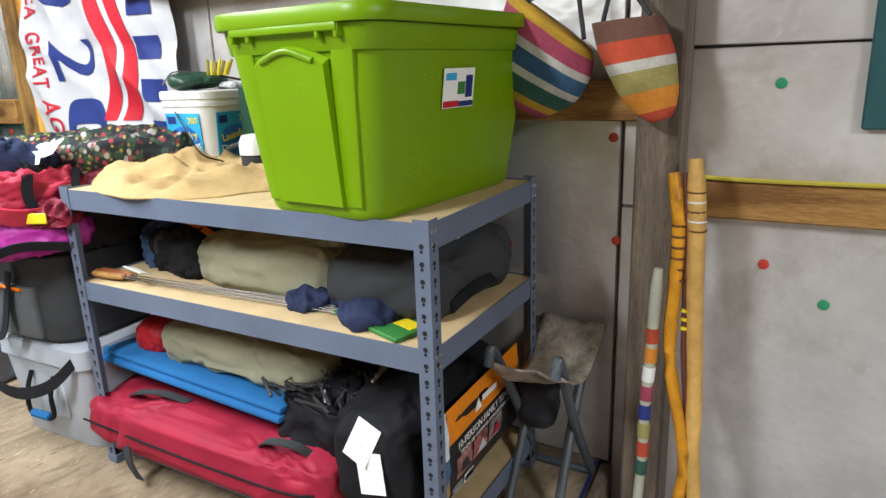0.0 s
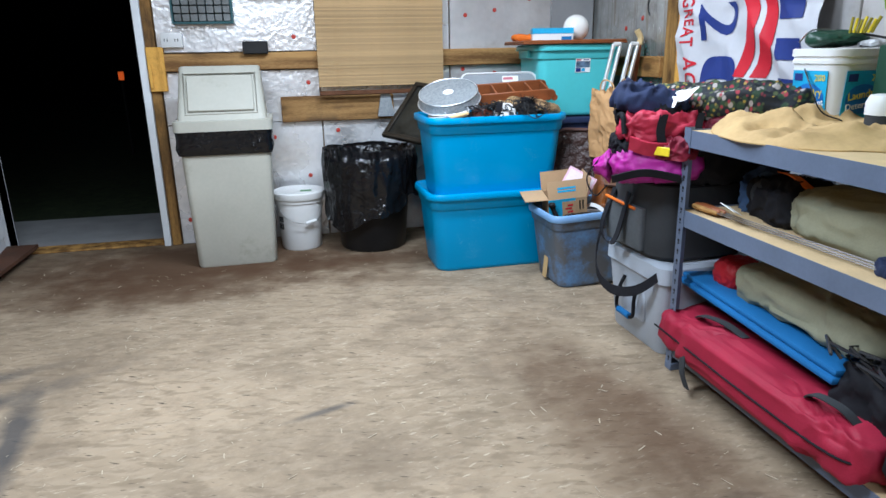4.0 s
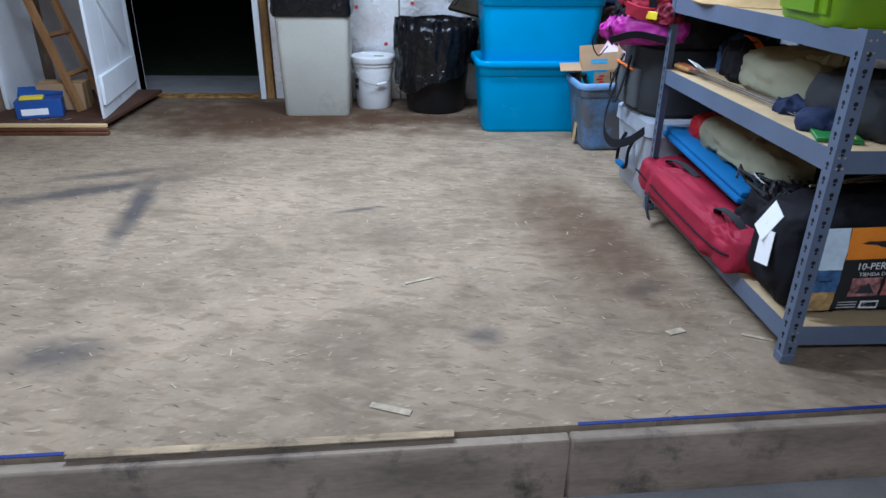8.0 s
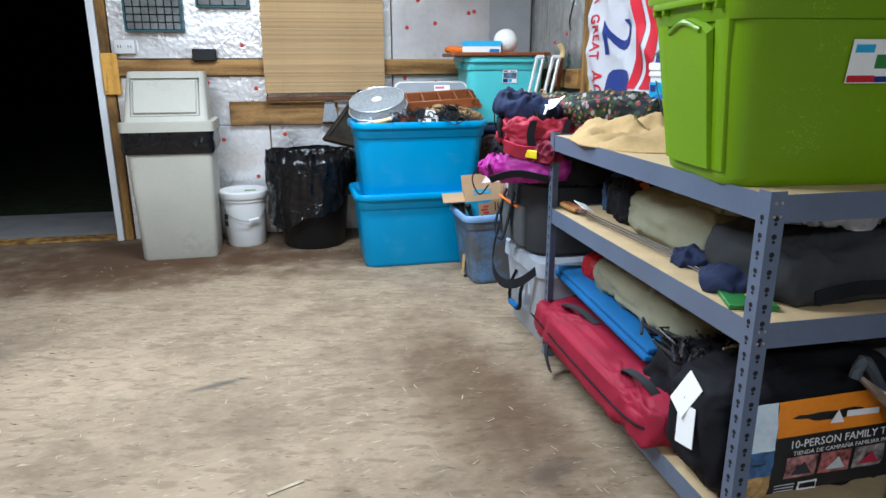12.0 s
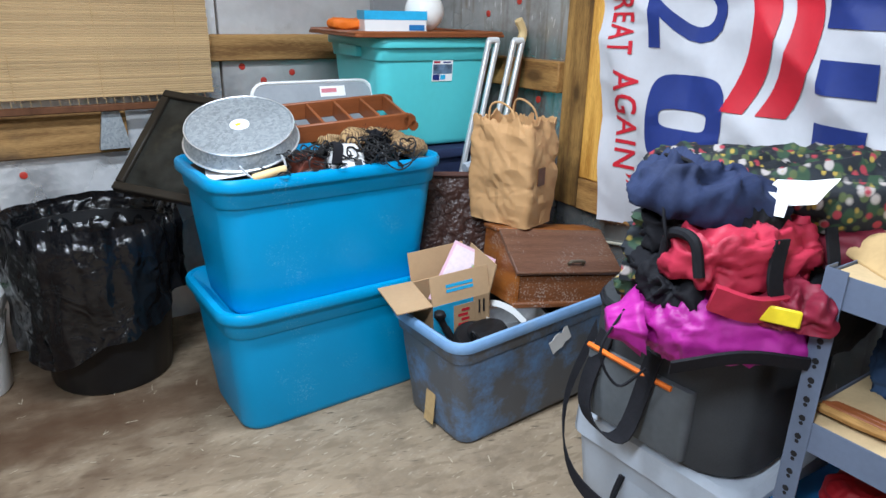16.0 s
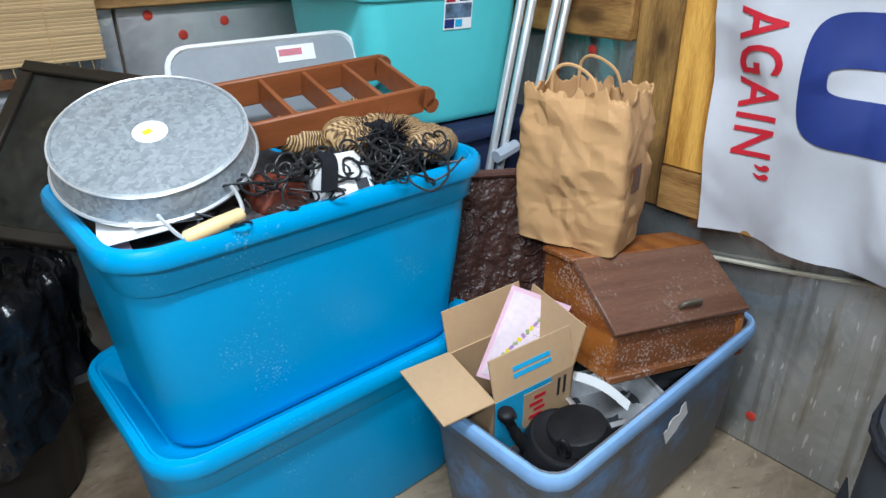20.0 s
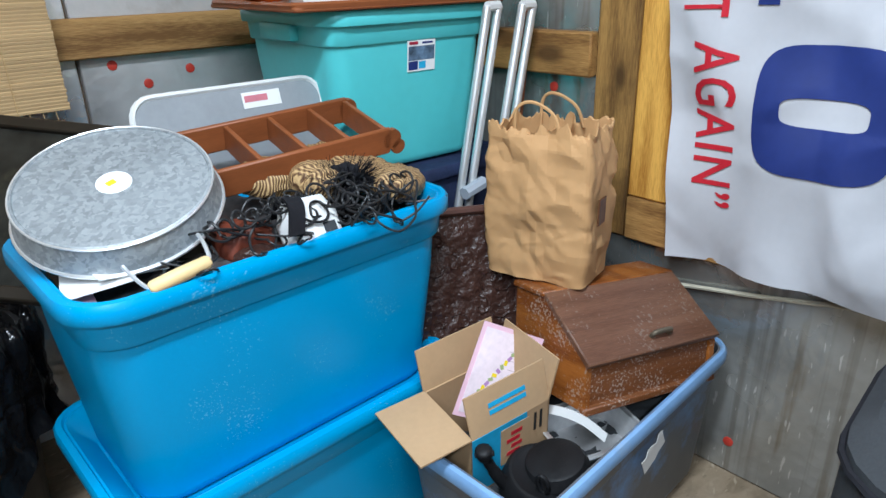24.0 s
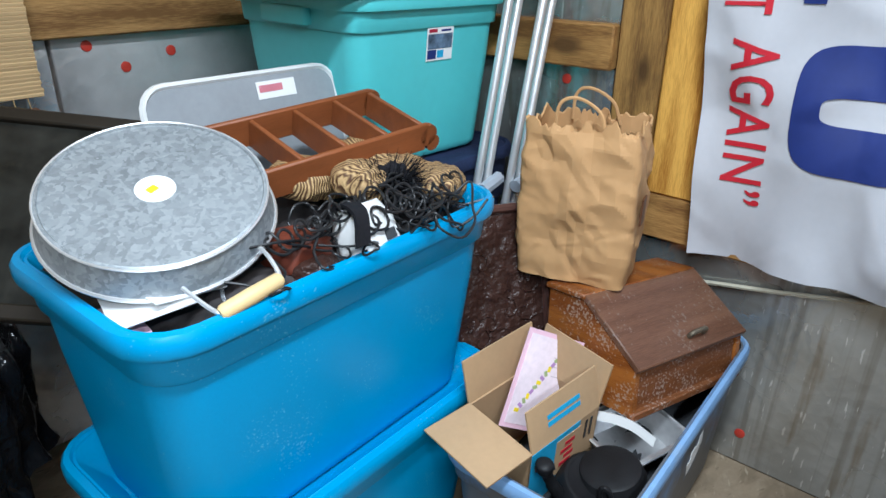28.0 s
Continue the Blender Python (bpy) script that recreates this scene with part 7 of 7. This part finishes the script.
part("front", box(B(), 0.013, 0.006, -0.10, 0.387, 0.02, -0.006, 0.002), MOULDY, bread)
part("foot_strip", box(B(), -0.008, -0.008, -0.112, 0.408, 0.012, -0.094, 0.003), MOULDY, bread)
lidb = part("lid", moved(box(B(), -0.006, 0.0, -0.004, 0.406, 0.20, 0.012, 0.003), Matrix.Translation((0, -0.006, 0.0)) @ Matrix.Rotation(math.atan2(0.115, 0.155), 4, "X")), LID_WOOD, bread, "dusty sloping lid")
part("handle", moved(tube(B(), smooth_path([(0.20, 0.03, 0.012), (0.205, 0.03, 0.03), (0.25, 0.03, 0.032), (0.255, 0.03, 0.012)]), 0.006, 8), Matrix.Rotation(math.atan2(0.115, 0.155), 4, "X")), M("tarnished_brass", (0.18, 0.15, 0.11), 0.45, 0.7), lidb)
part("top", box(B(), -0.01, 0.148, 0.1155, 0.41, 0.265, 0.129, 0.003), ORANGE_SIDE, bread)
part("back", box(B(), 0.013, 0.24, -0.10, 0.387, 0.253, 0.113), BROWN_BOX, bread)

# ---- things in the tub ----
cb = thing("cardboard_box", "open cardboard box with blue print", "cardboard box", pose(0.06, 2.39, 0.235, 6, -5, -9))
W2, D2, H2 = 0.102, 0.088, 0.215
for n, a in (("front", (-W2, -D2, 0, W2, -D2 + 0.004, H2)), ("back", (-W2, D2 - 0.004, 0, W2, D2, H2)), ("side", (-W2, -D2, 0, -W2 + 0.004, D2, H2)), ("side", (W2 - 0.004, -D2, 0, W2, D2, H2)), ("bottom", (-W2, -D2, 0, W2, D2, 0.004))):
    part(n, box(B(), *a), CARD, cb)
part("print", box(B(), -W2 + 0.0, -D2 - 0.0012, 0.06, 0.04, -D2 - 0.0002, 0.215), CYAN, cb, "bright blue printed panel")
part("print", box(B(), -0.03, -D2 - 0.0022, 0.10, 0.045, -D2 - 0.0013, 0.2), CARD, cb)
for k in range(2):
    part("arrow", box(B(), 0.06 + 0.016 * k, -D2 - 0.0016, 0.15, 0.066 + 0.016 * k, -D2 - 0.0004, 0.20), BLACK_PLASTIC, cb)
for k in range(4):
    part("print", box(B(), -0.015 + 0.012 * (k % 2), -D2 - 0.003, 0.12 + 0.018 * k, 0.02 + 0.006 * (k % 2), -D2 - 0.0023, 0.13 + 0.018 * k), RED_INK, cb)
fl = part("flap", moved(box(B(), -W2, -0.0, 0, W2, 0.004, 0.095), Matrix.Translation((0, -D2, H2)) @ Matrix.Rotation(radians(-16), 4, "X")), CARD, cb)
for k in range(2):
    part("print", moved(box(B(), -0.05, -0.0012, 0.035 + 0.016 * k, 0.045, -0.0003, 0.045 + 0.016 * k), Matrix.Translation((0, -D2, H2)) @ Matrix.Rotation(radians(-16), 4, "X")), CYAN, fl)
part("flap", moved(box(B(), -W2, 0, 0, W2, 0.004, 0.10), Matrix.Translation((0, D2, H2)) @ Matrix.Rotation(radians(-14), 4, "X")), CARD, cb)
part("flap", moved(box(B(), 0, -D2, 0, 0.004, D2, 0.12), Matrix.Translation((-W2, 0, H2)) @ Matrix.Rotation(radians(-88), 4, "Y")), CARD, cb)
part("flap", moved(box(B(), 0, -D2, 0, 0.004, D2, 0.10), Matrix.Translation((W2 - 0.004, 0, H2)) @ Matrix.Rotation(radians(14), 4, "Y")), CARD, cb)
pc = thing("greeting_card", "pink greeting card with faint floral print", "card", cb.matrix_basis @ pose(0.0, 0.01, 0.13, -24, 30, -22))
part("sheet", box(B(), -0.08, -0.001, 0, 0.08, 0.001, 0.215), PINK, pc)
part("page", box(B(), -0.07, -0.0022, 0.01, 0.07, -0.0012, 0.205), M("pale_pink_paper", (0.85, 0.72, 0.78), 0.7), pc)
for k in range(12):
    part("print", moved(box(B(), -0.006, -0.0028, -0.004, 0.006, -0.0023, 0.004), pose(-0.05 + 0.006 * k, 0, 0.04 + 0.011 * k, 0, 30 * k, 0)), (YELLOW, M("lilac_print", (0.45, 0.25, 0.5), 0.6), M("leaf_print", (0.35, 0.42, 0.2), 0.6))[k % 3], pc)
for k in range(3):
    part("print", box(B(), 0.005 + 0.004 * k, -0.0028, 0.165 - 0.02 * k, 0.06, -0.0023, 0.1665 - 0.02 * k), M("grey_ink", (0.55, 0.45, 0.5), 0.7), pc)

pan = thing("skillet", "black cast iron skillet upside down in the tub", "skillet", pose(0.040, 2.210, 0.328, 10, -6, 10))
part("pan", loft(B(), [circle(0.084, -0.035), circle(0.088, -0.03), circle(0.078, 0.012), circle(0.072, 0.018), circle(0.066, 0.0185), circle(0.063, 0.0165), circle(0.01, 0.0165)]), IRON, pan)
part("handle", tube(B(), smooth_path([(-0.055, 0.055, -0.015), (-0.068, 0.075, 0.02), (-0.078, 0.092, 0.055), (-0.082, 0.10, 0.078), (-0.083, 0.102, 0.088)]), [0.013] * 8 + [0.011] * 5 + [0.0125, 0.015, 0.0165, 0.017, 0.0175, 0.018, 0.018, 0.0175, 0.0165, 0.015, 0.012, 0.007], 12), IRON, pan)
part("handle_hole", moved(loft(B(), [circle(0.006, -0.019, 12), circle(0.006, 0.019, 12)]), pose(-0.0815, 0.098, 0.072, 70, 0, 30)), HOLE, pan)
pan2 = thing("skillet", "small black cast iron skillet nested over another", "skillet", pose(0.065, 2.200, 0.356, 8, 8, 200) @ Matrix.Diagonal((0.86, 0.86, 0.86, 1)))
part("pan", loft(B(), [circle(0.078, -0.02), circle(0.082, -0.016), circle(0.07, 0.012), circle(0.062, 0.016), circle(0.01, 0.015)]), IRON, pan2)
part("loop", tube(B(), [(0.082 + 0.0 * j, 0.012 * math.cos(2 * math.pi * j / 16), 0.012 + 0.026 * math.sin(2 * math.pi * j / 16)) for j in range(16)], 0.006, 8, True), IRON, pan2)
part("spout", box(B(), -0.088, -0.02, -0.022, -0.07, 0.02, -0.008, 0.006, 2), IRON, pan2)
pot = thing("baking_pan", "dull aluminium baking pan with a white handle", "baking pan", pose(0.230, 2.240, 0.285, 8, 5, -14))
part("bowl", loft(B(), [rrect(0.19, 0.12, 0.02, 0), rrect(0.215, 0.145, 0.025, 0.055), rrect(0.235, 0.165, 0.03, 0.056), rrect(0.235, 0.165, 0.03, 0.058), rrect(0.213, 0.143, 0.025, 0.057), rrect(0.188, 0.118, 0.02, 0.004)]), M("dull_aluminium", (0.78, 0.79, 0.80), 0.32, 0.8), pot)
part("rim", tube(B(), [(p[0], p[1], 0.057) for p in rrect(0.235, 0.165, 0.03, 0)], 0.003, 6, True), ALU, pot)
part("handle", strap(B(), [(-0.105, 0.075, 0.075), (-0.09, 0.03, 0.105), (-0.055, -0.02, 0.108), (-0.02, -0.065, 0.085)], 0.02, 0.006, (0.3, 0.2, 1)), WHITE_PLASTIC, pot)
bag("tub_filling", "dark cloth filling the bottom of the tub", "cloth", CHAR_CLOTH, 0.66, 0.28, 0.1, pose(0.285, 2.300, 0.200), 81.0, 0.02, 0.5, 0.4)
solid("torn_sticker", sheet(B(), 6, 4, lambda u, v: (0.09 * (u - 0.5), 0.004 * noise.noise((u * 4, v * 4, 1)), 0.06 * (v - 0.5) + 0.015 * noise.noise((u * 5, v, 2))), 0.0008), PAPER, "torn white sticker on the tub", "sticker", pose(0.305, 2.113, 0.295, 5, -30, 1))
cord = thing("cable", "thin white cable running along the wall", "cable")
part("wire", tube(B(), smooth_path([(0.69, 2.40, 0.49), (0.70, 2.31, 0.507), (0.703, 2.09, 0.545), (0.703, 1.88, 0.588), (0.703, 1.6, 0.63)]), 0.006, 6), M("dirty_white_cable", (0.5, 0.46, 0.36), 0.5), cord)
wall_cord = thing("cable", "black cable hanging down the wall by the stud", "cable")
part("wire", tube(B(), smooth_path([(0.695, 2.66, 1.95), (0.695, 2.69, 1.7), (0.69, 2.76, 1.5), (0.69, 2.80, 1.42), (0.69, 2.78, 1.36)]), 0.005, 6), BLACK_PLASTIC, wall_cord)

# ---- on the wall with the door ----
def organiser(label, x0, x1, z0, z1, cols, rows):
    t = thing("drawer_organiser", label, "organiser", pose((x0 + x1) / 2, WALL_Y - 0.002, z0), group="wall organisers")
    w, h, d = x1 - x0, z1 - z0, 0.07
    fr = B()
    for a in ((-w / 2, -d, 0, w / 2, 0, 0.012), (-w / 2, -d, h - 0.012, w / 2, 0, h), (-w / 2, -d, 0.012, -w / 2 + 0.012, 0, h - 0.012), (w / 2 - 0.012, -d, 0.012, w / 2, 0, h - 0.012), (-w / 2 + 0.012, -0.008, 0.012, w / 2 - 0.012, 0, h - 0.012)):
        box(fr, *a)
    part("case", fr, TEAL_DARK, t)
    rr = random.Random(cols)
    cw, ch = (w - 0.024) / cols, (h - 0.024) / rows
    for i in range(cols):
        for j in range(rows):
            x, z = -w / 2 + 0.012 + i * cw, 0.012 + j * ch
            dr = part("drawer", box(B(), x + 0.003, -d + 0.004 + rr.uniform(0, 0.006), z + 0.003, x + cw - 0.003, -0.009, z + ch - 0.003, 0.002), DRAWER, t)
    return t


organiser("teal wall organiser with many small smoky drawers", -2.00, -1.648, 1.369, 1.624, 7, 5)
organiser("grey wall organiser with rows of clear drawers", -1.561, -1.23, 1.52, 1.95, 4, 6)
outlet = thing("outlet_box", "white double outlet box on the girt", "outlet", pose(-2.02, WALL_Y - 0.001, 1.235), kind="structure")
part("plate", box(B(), -0.062, -0.05, 0, 0.062, 0, 0.085, 0.006, 2), WHITE_PLASTIC, outlet)
for x in (-0.03, 0.03):
    for dx in (-0.008, 0.008):
        part("slot", box(B(), x + dx - 0.002, -0.0512, 0.035, x + dx + 0.002, -0.0498, 0.052), HOLE, outlet)
bb = thing("black_junction_box", "small black box on the girt", "junction box", pose(-1.535, WALL_Y - 0.042, 1.19))
part("body", box(B(), -0.075, -0.045, 0.0, 0.075, 0.0, 0.075, 0.006), BLACK_PLASTIC, bb)
dial = thing("dial_gauge", "small round black gauge on the door jamb", "gauge", pose(DOOR_R + 0.04, WALL_Y - 0.032, 1.66, 90, 0, 0))
part("rim", loft(B(), [circle(0.038, 0), circle(0.04, 0.01), circle(0.034, 0.014)]), BLACK_PLASTIC, dial)
part("face", loft(B(), [circle(0.03, 0.0142), circle(0.03, 0.0152)]), WHITE_PLASTIC, dial)

blind = thing("bamboo_blind", "rolled-down woven bamboo blind on the wall", "blind", pose(-0.765, WALL_Y - 0.10, 0.975))
me_slat = mesh_from("slat", tube(B(), [(-0.40, 0, 0), (0.40, 0, 0)], 0.0056, 6), BAMBOO)
for k in range(150):
    ob = new("slat", me_slat)
    ob.parent = blind
    ob.matrix_basis = pose(0.004 * noise.noise((k * 0.7, 0, 0)), 0.004 * math.sin(k * 0.21), 0.012 + k * 0.0088, 0, 0.12 * noise.noise((k, 3, 0)), 0)
part("backing", box(B(), -0.395, 0.008, 0.02, 0.395, 0.012, 1.33), BAMBOO, blind)
for x in (-0.28, 0.0, 0.28):
    part("cord", tube(B(), [(x, -0.006, 0.0), (x, -0.006, 1.33)], 0.0012, 5), TAN, blind)
part("bottom_rail", box(B(), -0.40, -0.006, -0.045, 0.385, 0.014, -0.018, 0.004), BROWN_BOX, blind)
for k in range(26):
    x = -0.385 + 0.030 * k
    part("fringe", tube(B(), [(x, 0, 0.01), (x + 0.004, 0, -0.03)], 0.0012, 4), TAN, blind)
sc = thing("metal_scoop", "dull grey metal scoop hanging under the blind", "scoop", pose(-0.745, WALL_Y - 0.05, 0.925))
part("blade", loft(B(), [[(-0.03, 0, 0), (0.03, 0, 0), (0.03, -0.02, 0), (-0.03, -0.02, 0)], [(-0.055, 0, -0.14), (0.055, 0, -0.14), (0.055, -0.03, -0.14), (-0.055, -0.03, -0.14)]]), GALV, sc)
fy_ = Vector((0.245, 0.20, 0.282)).normalized()
fx_ = Vector((0.34, -0.26, 0.0))
fx_ = (fx_ - fy_ * fx_.dot(fy_)).normalized()
fm = Matrix((fx_, fy_.cross(fx_), fy_)).transposed().to_4x4()
fm.translation = Vector((-0.805, 3.27, 0.693)) + fx_ * 0.20
pf = thing("dark_picture_frame", "dark framed panel leaning over the totes", "picture frame", fm)
part("panel", box(B(), -0.17, 0.0, 0.02, 0.23, 0.012, 0.42), M("dark_print", (0.02, 0.02, 0.017), 0.35, 0, 0.7, 9, 0.1, 40, (0.05, 0.045, 0.03), 0.55), pf)
for a in ((-0.20, -0.015, -0.01, 0.26, 0.015, 0.022), (-0.20, -0.015, 0.418, 0.26, 0.015, 0.45), (-0.20, -0.015, 0.0225, -0.168, 0.015, 0.4175), (0.228, -0.015, 0.0225, 0.26, 0.015, 0.4175)):
    part("frame", box(B(), *a, 0.004), M("black_brown_frame", (0.022, 0.017, 0.012), 0.45), pf)
solid("grey_panel", box(B(), 0.40, WALL_Y - 0.03, 1.0, 0.70, WALL_Y - 0.002, TOP, 0.004), M("grey_sheet_metal", (0.36, 0.36, 0.37), 0.5, 0.3, 0.08), "grey metal sheet in the corner", "metal sheet")

# ---- alcove by the door ----
lad = thing("ladder", "brown wooden stepladder leaning in the alcove", "ladder", pose(0, 0, 0))
LW = wood("orange_ladder_wood", (0.33, 0.16, 0.06), (0.45, 0.24, 0.10), 2)
a0, a1 = Vector((-3.24, 2.84, 0.072)), Vector((-3.58, 2.92, 1.18))
b0, b1 = Vector((-3.24, 3.18, 0.072)), Vector((-3.58, 3.22, 1.18))
for p, q in ((a0, a1), (b0, b1)):
    part("rail", tube(B(), [p, q], 0.026, 4), LW, lad)
for f in (0.2, 0.42, 0.64, 0.86):
    part("rung", tube(B(), [a0.lerp(a1, f), b0.lerp(b1, f)], 0.016, 6), LW, lad)
solid("girt_west", box(B(), LEFT_X + 0.001, 2.3, 1.12, LEFT_X + 0.045, 3.575, 1.25, 0.005), WOOD_Y, "orange brown timber girt in the alcove", "girt", kind="structure")
bx = thing("shoe_box", "blue box with papers on the platform", "box", pose(-3.43, 2.72, 0.071, 0, 0, 20))
part("body", box(B(), -0.13, -0.08, 0, 0.13, 0.08, 0.11, 0.003), M("royal_blue_card", (0.02, 0.08, 0.30), 0.5), bx)
part("flap", moved(box(B(), -0.13, 0, 0, 0.13, 0.1, 0.004), pose(0, 0.08, 0.11, 25, 0, 0)), M("royal_blue_flap", (0.02, 0.09, 0.32), 0.5), bx)
part("print", box(B(), -0.10, -0.0815, 0.02, 0.05, -0.0802, 0.06), PAPER, bx)
part("book", box(B(), -0.10, -0.06, 0.111, 0.03, 0.02, 0.128, 0.002), YELLOW, bx)
cbx = thing("cardboard_carton", "brown cardboard carton on the platform", "carton", pose(-3.38, 2.96, 0.071, 0, 0, 10))
part("body", box(B(), -0.14, -0.1, 0, 0.14, 0.1, 0.17, 0.004), CARD, cbx)
part("tape", box(B(), -0.142, -0.03, 0.0, 0.142, 0.03, 0.1715), TAN, cbx)
solid("white_board", box(B(), -3.745, 2.87, 0.072, -3.71, 3.37, 0.98, 0.005), WHITE_PAINT, "white painted board leaning in the alcove", "board")
for x, y in ((-3.32, 2.60), (-3.44, 2.58)):
    solid("wire_scrap", tube(B(), smooth_path([(x, y, 0.074), (x + 0.04, y + 0.02, 0.078), (x + 0.08, y - 0.01, 0.074), (x + 0.12, y + 0.015, 0.076)]), 0.003, 5), RIVET, "scrap of bent wire on the platform", "wire", group="wire scraps")

# ---- lamp fixtures, out of view and assumed ----
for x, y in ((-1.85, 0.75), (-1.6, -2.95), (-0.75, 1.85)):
    fx = thing("assumed_fixture", "assumed white strip lamp fixture on the ceiling, out of view", "ceiling lamp", pose(x, y, TOP))
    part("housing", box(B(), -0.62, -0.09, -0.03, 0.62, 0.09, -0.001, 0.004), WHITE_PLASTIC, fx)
